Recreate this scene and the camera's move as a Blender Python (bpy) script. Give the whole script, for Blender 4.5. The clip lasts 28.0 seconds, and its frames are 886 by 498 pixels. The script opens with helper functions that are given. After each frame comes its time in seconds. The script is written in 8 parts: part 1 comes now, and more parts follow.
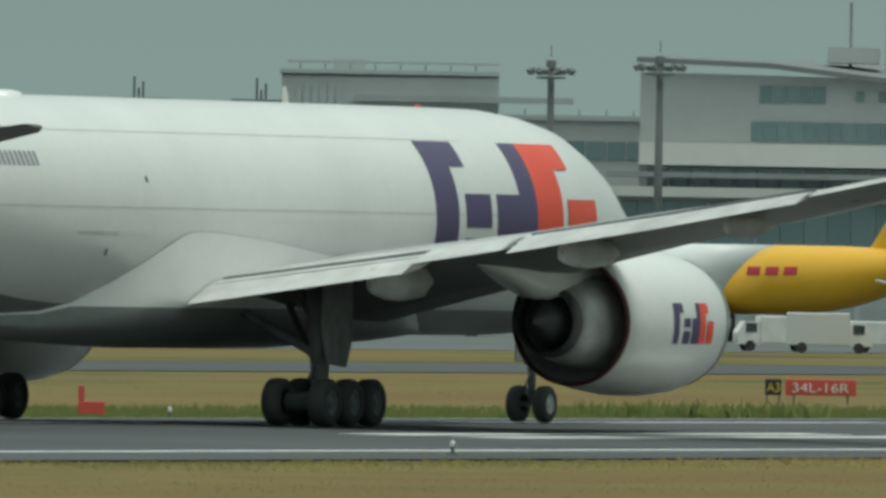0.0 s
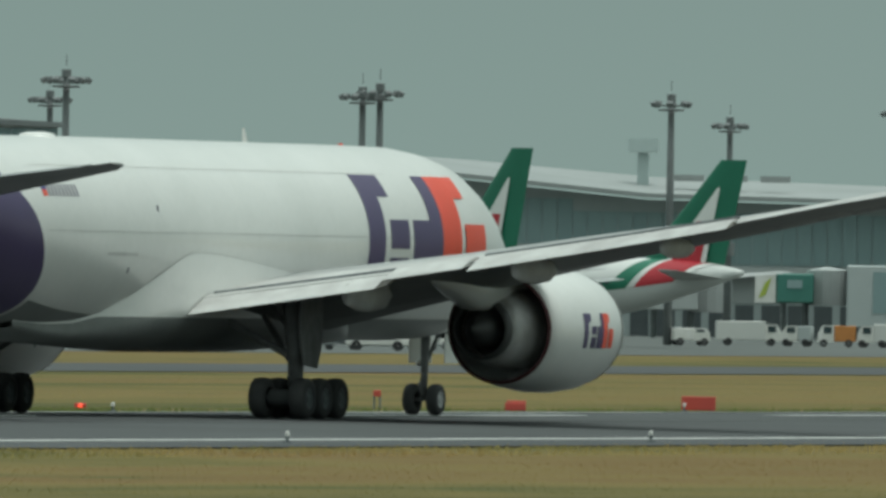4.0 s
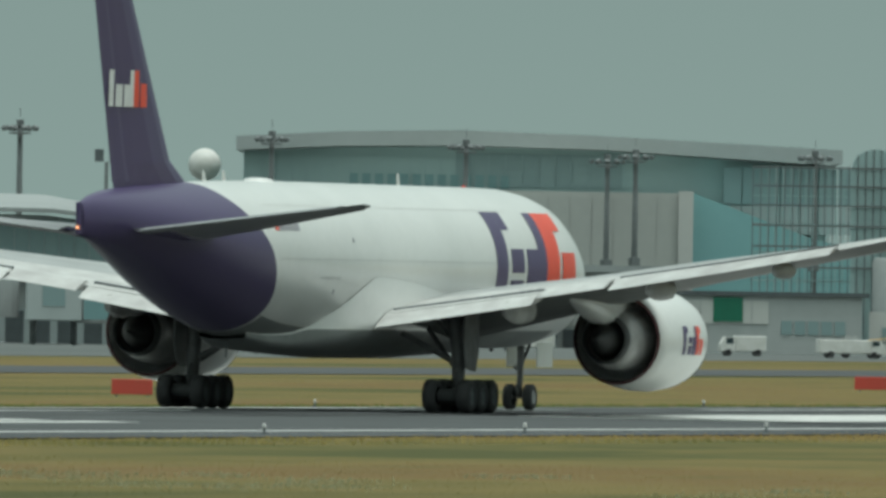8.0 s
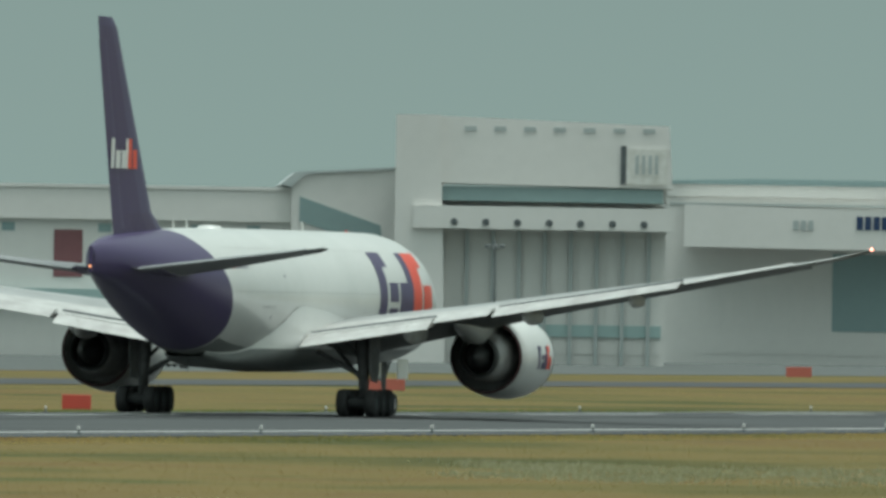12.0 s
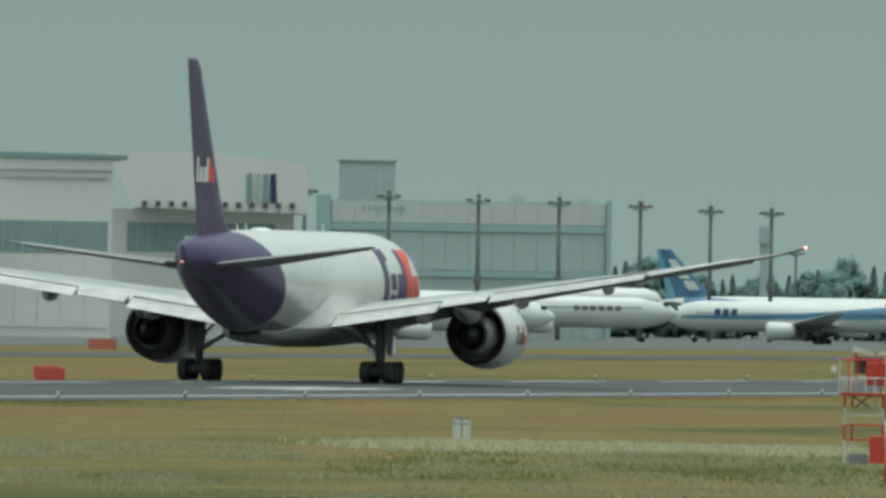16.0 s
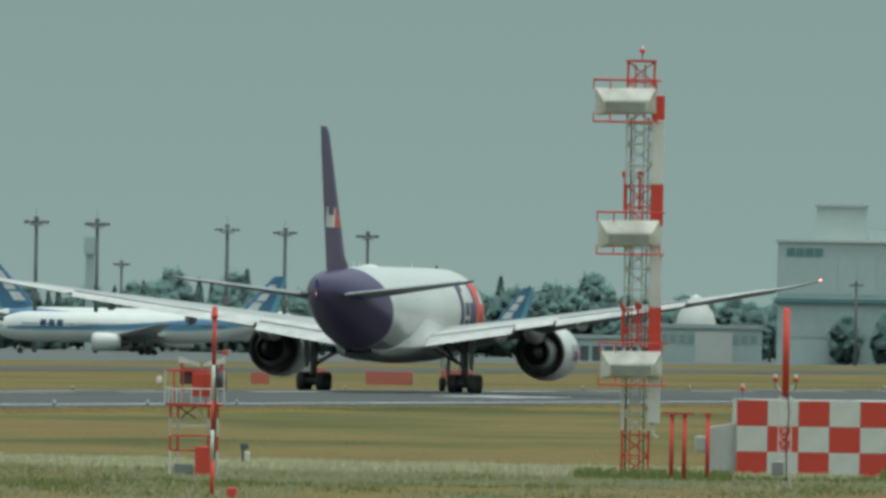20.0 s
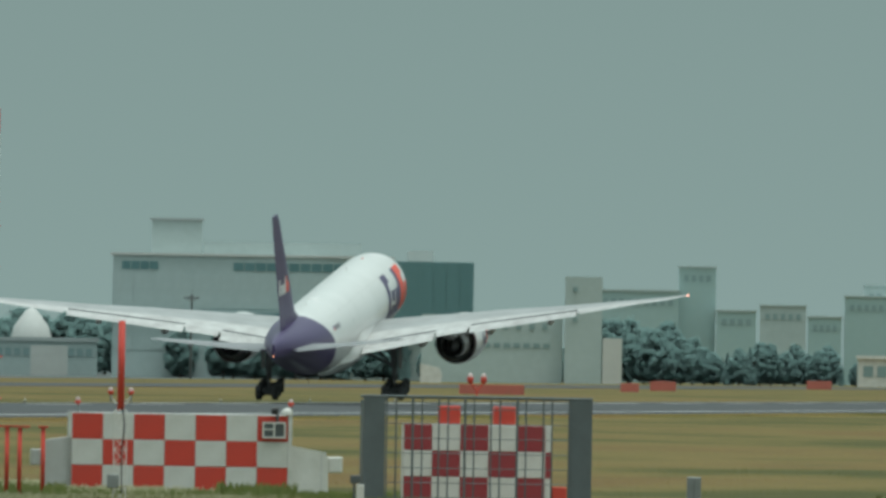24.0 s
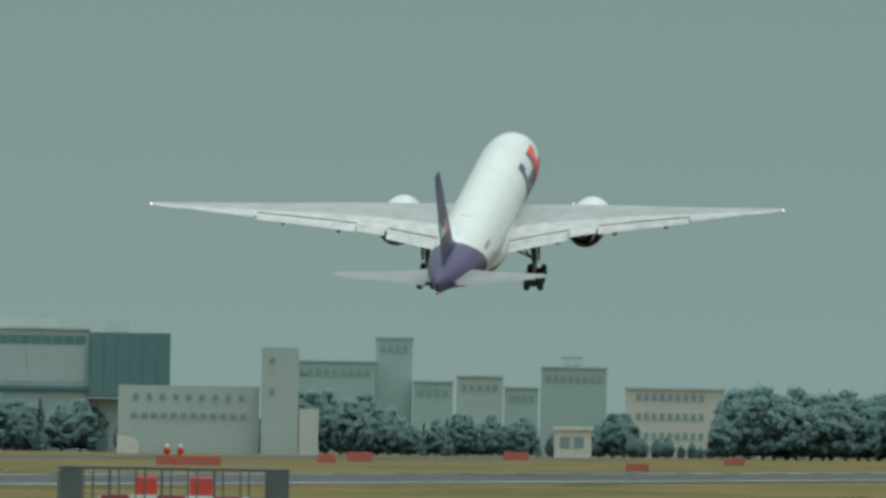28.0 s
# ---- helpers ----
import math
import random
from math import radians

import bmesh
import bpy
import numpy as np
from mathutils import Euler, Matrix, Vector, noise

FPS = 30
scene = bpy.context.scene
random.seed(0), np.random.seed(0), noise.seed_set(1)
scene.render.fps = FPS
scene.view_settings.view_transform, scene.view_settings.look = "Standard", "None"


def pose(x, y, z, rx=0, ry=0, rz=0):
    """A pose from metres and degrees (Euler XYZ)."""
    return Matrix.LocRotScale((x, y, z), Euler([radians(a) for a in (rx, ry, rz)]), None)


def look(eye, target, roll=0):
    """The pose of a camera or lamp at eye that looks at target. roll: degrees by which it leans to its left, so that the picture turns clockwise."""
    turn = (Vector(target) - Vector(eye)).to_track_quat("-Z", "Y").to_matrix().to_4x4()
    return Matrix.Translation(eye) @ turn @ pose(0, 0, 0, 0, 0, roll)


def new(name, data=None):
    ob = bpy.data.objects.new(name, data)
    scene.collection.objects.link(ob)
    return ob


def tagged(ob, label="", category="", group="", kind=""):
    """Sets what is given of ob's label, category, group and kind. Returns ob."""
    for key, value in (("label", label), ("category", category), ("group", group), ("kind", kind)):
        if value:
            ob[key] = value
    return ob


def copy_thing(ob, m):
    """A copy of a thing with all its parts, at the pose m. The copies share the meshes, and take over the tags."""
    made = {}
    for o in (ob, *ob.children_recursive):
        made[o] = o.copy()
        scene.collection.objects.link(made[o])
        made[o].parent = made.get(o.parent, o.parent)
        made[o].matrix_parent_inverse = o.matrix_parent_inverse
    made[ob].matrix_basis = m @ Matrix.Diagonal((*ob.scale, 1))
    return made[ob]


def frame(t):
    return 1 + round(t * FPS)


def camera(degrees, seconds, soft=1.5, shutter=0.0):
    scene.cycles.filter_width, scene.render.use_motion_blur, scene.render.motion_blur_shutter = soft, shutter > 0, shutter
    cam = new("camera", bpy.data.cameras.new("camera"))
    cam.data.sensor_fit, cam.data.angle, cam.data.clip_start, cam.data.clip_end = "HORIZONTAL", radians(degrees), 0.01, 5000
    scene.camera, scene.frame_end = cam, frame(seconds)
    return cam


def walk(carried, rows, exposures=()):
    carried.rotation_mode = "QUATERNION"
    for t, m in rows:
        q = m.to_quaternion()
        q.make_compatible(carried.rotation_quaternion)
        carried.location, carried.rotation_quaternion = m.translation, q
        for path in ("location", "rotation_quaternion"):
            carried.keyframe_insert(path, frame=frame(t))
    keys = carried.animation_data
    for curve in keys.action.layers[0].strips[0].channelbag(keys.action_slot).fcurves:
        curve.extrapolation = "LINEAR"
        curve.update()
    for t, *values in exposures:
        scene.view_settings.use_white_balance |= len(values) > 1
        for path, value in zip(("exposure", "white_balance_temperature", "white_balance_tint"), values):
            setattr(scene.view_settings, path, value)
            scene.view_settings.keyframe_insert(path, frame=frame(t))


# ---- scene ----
EYE = (0.0, 0.0, 4.67)
PAN = (  # seconds, bearing, tilt
    (0, 24.944, 0.025), (0.5, 24.557, 0.024), (1, 24.068, 0.081), (1.5, 23.505, 0.104), (2, 22.884, 0.131),
    (2.5, 22.332, 0.141), (3, 21.799, 0.091), (3.5, 21.334, 0.072), (4, 20.948, 0.073), (4.5, 20.503, 0.062),
    (6.5, 18.544, 0.069), (7, 18.256, 0.114), (7.5, 17.927, 0.056), (8, 17.430, 0.120), (8.5, 16.869, 0.200),
    (9, 16.378, 0.254), (9.5, 16.012, 0.237), (10, 15.712, 0.237), (10.5, 15.362, 0.227), (11, 14.974, 0.200),
    (11.5, 14.383, 0.199), (13.5, 12.832, 0.157), (14, 12.411, 0.160), (15, 11.850, 0.162), (15.5, 11.568, 0.163),
    (16, 11.298, 0.152), (16.5, 11.039, 0.161), (17, 10.749, 0.176), (17.5, 10.469, 0.195), (18, 10.242, 0.213),
    (18.5, 10.071, 0.227), (19, 9.916, 0.224), (19.5, 9.684, 0.200), (20, 9.484, 0.211), (20.5, 9.321, 0.216),
    (22.5, 8.499, 0.289), (23, 8.284, 0.278), (23.5, 7.915, 0.277), (24, 7.696, 0.276), (24.5, 7.541, 0.259),
    (25, 7.414, 0.260), (25.5, 7.343, 0.269), (26, 7.228, 0.298), (26.5, 7.136, 0.344), (27, 7.058, 0.382),
    (27.5, 6.952, 0.437), (28, 6.883, 0.480),
)
ROLL = (  # seconds, way along the runway, height, nose-up angle
    (0, 529.4, 0.00, 0.00), (0.5, 540.6, 0.00, 0.00), (1, 552.5, 0.00, 0.00), (1.5, 565.1, 0.00, 0.00), (2, 578.5, 0.00, 0.00),
    (2.5, 592.7, 0.00, 0.00), (3, 607.6, 0.00, 0.00), (3.5, 623.3, 0.00, 0.00), (4, 639.7, 0.00, 0.00), (4.5, 656.9, 0.00, 0.00),
    (6.5, 733.6, 0.00, 0.00), (7, 754.7, 0.00, 0.00), (7.5, 776.2, 0.00, 0.00), (8, 798.3, 0.00, 0.00), (8.5, 820.9, 0.00, 0.00),
    (9, 844.0, 0.00, 0.00), (9.5, 867.6, 0.00, 0.00), (10, 891.7, 0.00, 0.00), (10.5, 916.5, 0.00, 0.00), (11, 942.2, 0.00, 0.00),
    (11.5, 968.5, 0.00, 0.00), (13.5, 1079.0, 0.00, 0.00), (14, 1108.6, 0.00, 0.00), (17, 1297.8, 0.00, 0.00), (20, 1506.2, 0.00, 0.00),
    (20.5, 1543.5, 0.00, 0.00), (22.5, 1696.7, 0.48, 3.50), (23, 1736.0, 0.79, 4.91), (23.5, 1775.7, 1.22, 6.66), (24, 1815.6, 1.71, 8.36),
    (24.5, 1855.9, 2.32, 9.73), (25, 1896.6, 3.27, 10.74), (25.5, 1937.5, 4.70, 11.44), (26, 1978.9, 6.72, 12.07), (26.5, 2020.7, 9.37, 12.86),
    (27, 2062.9, 12.28, 13.90), (27.5, 2105.6, 16.14, 15.19), (28, 2148.7, 20.26, 15.99),
)
# One long-lens camera on a bank beside the airfield, panning after a departing freighter.
CENTRE = 255.4  # the runway's centre line runs along x at this y
cam = camera(2.3842, 28.0, soft=3.3)
walk(cam, [(t, look(EYE, (EYE[0] + math.cos(radians(b)) * math.cos(radians(e)),
                          EYE[1] + math.sin(radians(b)) * math.cos(radians(e)),
                          EYE[2] + math.sin(radians(e))), 0.97)) for t, b, e in PAN],
     exposures=((0, 0.0, 6500, 10), (4, 0.0, 6500, 10), (8, 0.08, 6450, 10), (14, 0.16, 6450, 10), (20, 0.16, 6300, 10), (24, 0.08, 6280, 10), (28, 0.02, 6250, 10)))

# ---- light ----
SUN_UP, SUN_FROM = 79.0, -118.0  # elevation, bearing from which it shines
world = bpy.data.worlds.new("overcast_sky")
scene.world = world
world.use_nodes = True
wn, wl = world.node_tree.nodes, world.node_tree.links
wn.clear()
w_out, w_bg = wn.new("ShaderNodeOutputWorld"), wn.new("ShaderNodeBackground")
sky = wn.new("ShaderNodeTexSky")
sky.sky_type, sky.sun_disc = "NISHITA", False
sky.sun_elevation, sky.sun_rotation = radians(SUN_UP), radians(90 - SUN_FROM)
sky.air_density, sky.dust_density, sky.ozone_density = 1.5, 8.0, 1.0
w_co, w_sep, w_ramp = wn.new("ShaderNodeTexCoord"), wn.new("ShaderNodeSeparateXYZ"), wn.new("ShaderNodeValToRGB")
wl.new(w_co.outputs["Generated"], w_sep.inputs[0])
wl.new(w_sep.outputs["Z"], w_ramp.inputs[0])
w_ramp.color_ramp.elements[0].position, w_ramp.color_ramp.elements[0].color = 0.0, (0.255, 0.354, 0.326, 1)
w_ramp.color_ramp.elements[1].position, w_ramp.color_ramp.elements[1].color = 1.0, (1.05, 1.245, 1.18, 1)
e = w_ramp.color_ramp.elements.new(0.02)
e.color = (0.228, 0.318, 0.294, 1)
e = w_ramp.color_ramp.elements.new(0.25)
e.color = (0.34, 0.445, 0.415, 1)
w_mix = wn.new("ShaderNodeMix")
w_mix.data_type = "RGBA"
w_mix.inputs["Factor"].default_value = 0.93
w_scale = wn.new("ShaderNodeVectorMath")
w_scale.operation, w_scale.inputs["Scale"].default_value = "SCALE", 0.1
wl.new(sky.outputs[0], w_scale.inputs[0])
wl.new(w_scale.outputs[0], w_mix.inputs["A"])
wl.new(w_ramp.outputs["Color"], w_mix.inputs["B"])
wl.new(w_mix.outputs["Result"], w_bg.inputs["Color"])
wl.new(w_bg.outputs[0], w_out.inputs["Surface"])
sun = new("sun", bpy.data.lights.new("sun", "SUN"))
sun.data.energy, sun.data.angle, sun.data.color = 1.32, radians(16), (0.95, 1.0, 0.95)
sx, sy = math.cos(radians(SUN_FROM)), math.sin(radians(SUN_FROM))
sun.matrix_basis = look((sx * 100, sy * 100, 100 * math.tan(radians(SUN_UP))), (0, 0, 0))


# ---- materials ----
def mat(name, color, rough=0.6, metal=0.0, vary=0.12, scale=1.0, fine=0.0, bump=0.0, tint=None, glow=0.0, coat=0.0, each=0.0, alpha=1.0):
    """A surface with broad stains and fine grain; tint is a second colour that the stains run to."""
    m = bpy.data.materials.new(name)
    m.use_nodes = True
    nt = m.node_tree
    b = nt.nodes["Principled BSDF"]
    b.inputs["Roughness"].default_value, b.inputs["Metallic"].default_value = rough, metal
    b.inputs["Coat Weight"].default_value = coat
    b.inputs["Alpha"].default_value = alpha
    if glow:
        b.inputs["Emission Color"].default_value, b.inputs["Emission Strength"].default_value = (*color, 1), glow
    second = tint or [c * (1 - 2 * vary) for c in color]
    co = nt.nodes.new("ShaderNodeTexCoord")
    n1, n2 = nt.nodes.new("ShaderNodeTexNoise"), nt.nodes.new("ShaderNodeTexNoise")
    n1.inputs["Scale"].default_value, n1.inputs["Detail"].default_value = scale, 5
    n2.inputs["Scale"].default_value, n2.inputs["Detail"].default_value = scale * 14, 3
    add = nt.nodes.new("ShaderNodeMath")
    add.operation, add.inputs[1].default_value = "MULTIPLY_ADD", 0.35
    for n in (n1, n2):
        nt.links.new(co.outputs["Object"], n.inputs["Vector"])
    nt.links.new(n2.outputs["Fac"], add.inputs[0])
    nt.links.new(n1.outputs["Fac"], add.inputs[2])
    fac = add.outputs[0]
    if each:
        info, a2 = nt.nodes.new("ShaderNodeObjectInfo"), nt.nodes.new("ShaderNodeMath")
        a2.operation, a2.inputs[1].default_value = "MULTIPLY_ADD", each
        nt.links.new(info.outputs["Random"], a2.inputs[0])
        nt.links.new(fac, a2.inputs[2])
        fac = a2.outputs[0]
    ramp = nt.nodes.new("ShaderNodeValToRGB")
    ramp.color_ramp.elements[0].position, ramp.color_ramp.elements[0].color = 0.45, (*color, 1)
    ramp.color_ramp.elements[1].position, ramp.color_ramp.elements[1].color = 0.95, (*second, 1)
    nt.links.new(fac, ramp.inputs[0])
    nt.links.new(ramp.outputs[0], b.inputs["Base Color"])
    if bump:
        bp = nt.nodes.new("ShaderNodeBump")
        bp.inputs["Strength"].default_value, bp.inputs["Distance"].default_value = bump, 0.05
        nt.links.new(n2.outputs["Fac"], bp.inputs["Height"])
        nt.links.new(bp.outputs[0], b.inputs["Normal"])
    return m


WHITE = mat("white_paint", (0.735, 0.735, 0.71), 0.30, vary=0.03, scale=0.25, coat=0.3, tint=(0.64, 0.645, 0.62))
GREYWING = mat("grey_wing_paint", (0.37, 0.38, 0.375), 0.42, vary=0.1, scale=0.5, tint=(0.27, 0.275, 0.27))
# the wing's grey darkened: shade under the wing put into the colour
UNDERWING = mat("shaded_underwing_paint", (0.17, 0.175, 0.17), 0.5, scale=0.5, tint=(0.12, 0.125, 0.12))
# wing grey taken darker, so the tailplane's shaded underside is in the colour
TAILGREY = mat("shaded_tailplane_paint", (0.27, 0.275, 0.28), 0.42, scale=0.5, tint=(0.21, 0.215, 0.22))
FLAP = mat("pale_flap_paint", (0.58, 0.58, 0.56), 0.45, scale=0.9, tint=(0.36, 0.345, 0.335))
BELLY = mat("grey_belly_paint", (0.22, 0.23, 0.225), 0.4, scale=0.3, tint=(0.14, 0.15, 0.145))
PURPLE = mat("purple_paint", (0.070, 0.048, 0.130), 0.42, vary=0.05, scale=0.2, coat=0.08)
ORANGE = mat("orange_paint", (0.84, 0.078, 0.035), 0.4, vary=0.05)
METAL = mat("bare_metal", (0.50, 0.50, 0.48), 0.42, 0.7, scale=1.5, tint=(0.25, 0.25, 0.25))
DARKMETAL = mat("sooty_metal", (0.11, 0.112, 0.112), 0.5, 0.4, scale=1.0, tint=(0.06, 0.06, 0.06))
LIPRED = mat("dark_red_lip_paint", (0.10, 0.022, 0.026), 0.5)
DUCT = mat("dark_duct_lining", (0.040, 0.043, 0.043), 0.7, 0.1)
LINER = mat("grey_duct_liner", (0.60, 0.61, 0.60), 0.5, 0.2, scale=1.5, tint=(0.42, 0.425, 0.42))
CORE = mat("core_cowl_metal", (0.66, 0.66, 0.65), 0.45, 0.35, scale=1.2, tint=(0.34, 0.32, 0.31))
RUBBER = mat("black_rubber", (0.030, 0.031, 0.032), 0.85, scale=3, tint=(0.045, 0.045, 0.045))
STRUT = mat("grey_strut_paint", (0.19, 0.195, 0.195), 0.5, scale=2, tint=(0.09, 0.09, 0.09))
MASTGREY = mat("weathered_mast_paint", (0.17, 0.185, 0.185), 0.6, scale=1.0)
HUB = mat("wheel_hub_paint", (0.42, 0.42, 0.41), 0.5, scale=3)
REDPAINT = mat("red_paint", (0.68, 0.058, 0.034), 0.6, scale=0.8, tint=(0.54, 0.065, 0.045))
MAROONPAINT = mat("faded_maroon_paint", (0.34, 0.040, 0.050), 0.65, scale=0.8, tint=(0.26, 0.045, 0.05))
WHITEPAINT = mat("weathered_white_paint", (0.74, 0.73, 0.70), 0.55, scale=0.9, tint=(0.55, 0.54, 0.49))
STEEL = mat("galvanised_steel", (0.28, 0.30, 0.30), 0.5, 0.4, scale=1.5, tint=(0.18, 0.20, 0.20))
DARKGREY = mat("dark_grey_paint", (0.10, 0.115, 0.12), 0.55, scale=1.0)
GLASS = mat("dark_window_glass", (0.05, 0.075, 0.08), 0.12, vary=0.2, scale=0.3)
SOCKORANGE = mat("orange_cloth", (0.74, 0.19, 0.065), 0.85, scale=2.5, tint=(0.58, 0.14, 0.05), bump=0.6)
SOCKWHITE = mat("white_cloth", (0.62, 0.57, 0.53), 0.85, scale=2.5, tint=(0.48, 0.45, 0.42), bump=0.6)
BLACK = mat("black_paint", (0.02, 0.02, 0.02), 0.5)
YELLOW = mat("yellow_paint", (0.80, 0.42, 0.02), 0.4, vary=0.05, scale=0.2)


# ---- mesh tools ----
def part(name, bm, material, parent=None, label="", smooth=False):
    me = bpy.data.meshes.new(name)
    bmesh.ops.recalc_face_normals(bm, faces=bm.faces)
    if smooth:
        for f in bm.faces:
            f.smooth = True
    bm.to_mesh(me)
    bm.free()
    for m in material if isinstance(material, (list, tuple)) else (material,):
        me.materials.append(m)
    ob = new(name, me)
    ob.parent = parent
    if label:
        tagged(ob, label)
    return ob


def thing(name, m, label, category, group="", kind=""):
    ob = new(name)
    ob.matrix_basis = m
    return tagged(ob, label, category, group, kind)


def box(bm, x0, x1, y0, y1, z0, z1, bevel=0.0):
    vs = [bm.verts.new((x, y, z)) for x in (x0, x1) for y in (y0, y1) for z in (z0, z1)]
    fs = [bm.faces.new([vs[i] for i in q]) for q in ((0, 1, 3, 2), (4, 6, 7, 5), (0, 4, 5, 1), (2, 3, 7, 6), (0, 2, 6, 4), (1, 5, 7, 3))]
    if bevel:
        es = list({e for f in fs for e in f.edges})
        bmesh.ops.bevel(bm, geom=es, offset=bevel, segments=1, affect="EDGES", clamp_overlap=True)
    return bm


def boxed(*a, bevel=0.0):
    return box(bmesh.new(), *a, bevel=bevel)


def rings(bm, loops, close=True, caps=True):
    """A skin over loops of points, each with as many points as the next."""
    rows = [[bm.verts.new(p) for p in lp] for lp in loops]
    n = len(rows[0])
    for a, b in zip(rows, rows[1:]):
        for i in range(n if close else n - 1):
            j = (i + 1) % n
            bm.faces.new((a[i], a[j], b[j], b[i]))
    if caps and close:
        bm.faces.new(rows[0][::-1])
        bm.faces.new(rows[-1])
    return bm


def tube(bm, pts, r, n=8, caps=True):
    """A round bar through points; r is one radius or one per point."""
    pts = [Vector(p) for p in pts]
    rs = r if isinstance(r, (list, tuple)) else [r] * len(pts)
    loops = []
    for i, p in enumerate(pts):
        d = (pts[min(i + 1, len(pts) - 1)] - pts[max(i - 1, 0)]).normalized()
        a = d.cross(Vector((0, 0, 1)) if abs(d.z) < 0.9 else Vector((1, 0, 0))).normalized()
        b = d.cross(a)
        loops.append([p + rs[i] * (math.cos(2 * math.pi * k / n) * a + math.sin(2 * math.pi * k / n) * b) for k in range(n)])
    return rings(bm, loops, caps=caps)


def tubed(pts, r, n=8):
    return tube(bmesh.new(), pts, r, n)


def lathe(bm, axis, prof, n=24, centre=(0, 0, 0), caps=False):
    """Turns (along, radius) pairs about x, y or z."""
    c = Vector(centre)
    loops = []
    for a, r in prof:
        lp = []
        for k in range(n):
            u, v = r * math.cos(2 * math.pi * k / n), r * math.sin(2 * math.pi * k / n)
            lp.append(c + Vector({"x": (a, u, v), "y": (v, a, u), "z": (u, v, a)}[axis]))
        loops.append(lp)
    return rings(bm, loops, caps=caps)


def smoothed(xs, ys, x):
    """A monotone-ish cubic through the samples."""
    xs, ys = list(xs), list(ys)
    if xs[0] > xs[-1]:
        xs, ys = xs[::-1], ys[::-1]
    x = min(max(x, xs[0]), xs[-1])
    i = max(0, min(len(xs) - 2, int(np.searchsorted(xs, x)) - 1))
    h = xs[i + 1] - xs[i]
    d = [(ys[k + 1] - ys[k]) / (xs[k + 1] - xs[k]) for k in range(len(xs) - 1)]

    def slope(k):
        if k == 0 or k == len(xs) - 1:
            return d[0] if k == 0 else d[-1]
        return 0.0 if d[k - 1] * d[k] <= 0 else 2 * d[k - 1] * d[k] / (d[k - 1] + d[k])
    t = (x - xs[i]) / h
    return ((1 + 2 * t) * (1 - t) ** 2 * ys[i] + t * (1 - t) ** 2 * h * slope(i)
            + t * t * (3 - 2 * t) * ys[i + 1] + t * t * (t - 1) * h * slope(i + 1))


FOIL = ((0.0, 0.0), (0.02, 0.22), (0.08, 0.40), (0.2, 0.5), (0.4, 0.48), (0.65, 0.32), (0.85, 0.15), (1.0, 0.02),
        (1.0, -0.02), (0.85, -0.10), (0.65, -0.27), (0.4, -0.46), (0.2, -0.48), (0.08, -0.36), (0.02, -0.2))


def foil_loop(lead, trail, thick, upright=False):
    """One section of a wing between its leading and trailing points."""
    a, b = Vector(lead), Vector(trail)
    c = (b - a).length
    up = Vector((0, 1, 0)) if upright else Vector((0, 0, 1))
    return [a + (b - a) * u + up * (v * thick * c) for u, v in FOIL]


def wing(sections, upright=False):
    return rings(bmesh.new(), [foil_loop(*s, upright=upright) for s in sections])


def polar(bearing, reach, z=0.0):
    """A place by its bearing from the camera's bank and its distance."""
    return Vector((reach * math.cos(radians(bearing)), reach * math.sin(radians(bearing)), z))


# ---- ground ----
def ground_height(y):
    """The field lies just below the runway's edges and falls away to the aprons beyond it."""
    return smoothed((-4000, -200, 60, 205, 218, 221, 255, 290, 293, 300, 330, 440, 560, 680, 6000), (-0.6, -0.6, -0.6, -0.40, -0.265, -0.31, -0.45, -0.60, -0.58, -0.63, -0.62, -0.8, -1.35, -1.65, -1.65), y)



def leafy(nt, colour, k):
    """Thin blades and leaves: light goes through as much as it is thrown back, and their mass faces the sky."""
    geo, add, unit = nt.nodes.new("ShaderNodeNewGeometry"), nt.nodes.new("ShaderNodeVectorMath"), nt.nodes.new("ShaderNodeVectorMath")
    add.operation, add.inputs[1].default_value, unit.operation = "ADD", (0, 0, k), "NORMALIZE"
    nt.links.new(geo.outputs["Normal"], add.inputs[0])
    nt.links.new(add.outputs[0], unit.inputs[0])
    front, back, mix = nt.nodes.new("ShaderNodeBsdfDiffuse"), nt.nodes.new("ShaderNodeBsdfTranslucent"), nt.nodes.new("ShaderNodeAddShader")
    flip = nt.nodes.new("ShaderNodeVectorMath")
    flip.operation, flip.inputs["Scale"].default_value = "SCALE", -1.0
    nt.links.new(unit.outputs[0], flip.inputs[0])
    for n, nor in ((front, unit), (back, flip)):
        nt.links.new(colour, n.inputs["Color"])
        nt.links.new(nor.outputs[0], n.inputs["Normal"])
    nt.links.new(front.outputs[0], mix.inputs[0])
    nt.links.new(back.outputs[0], mix.inputs[1])
    nt.links.new(mix.outputs[0], nt.nodes["Material Output"].inputs["Surface"])


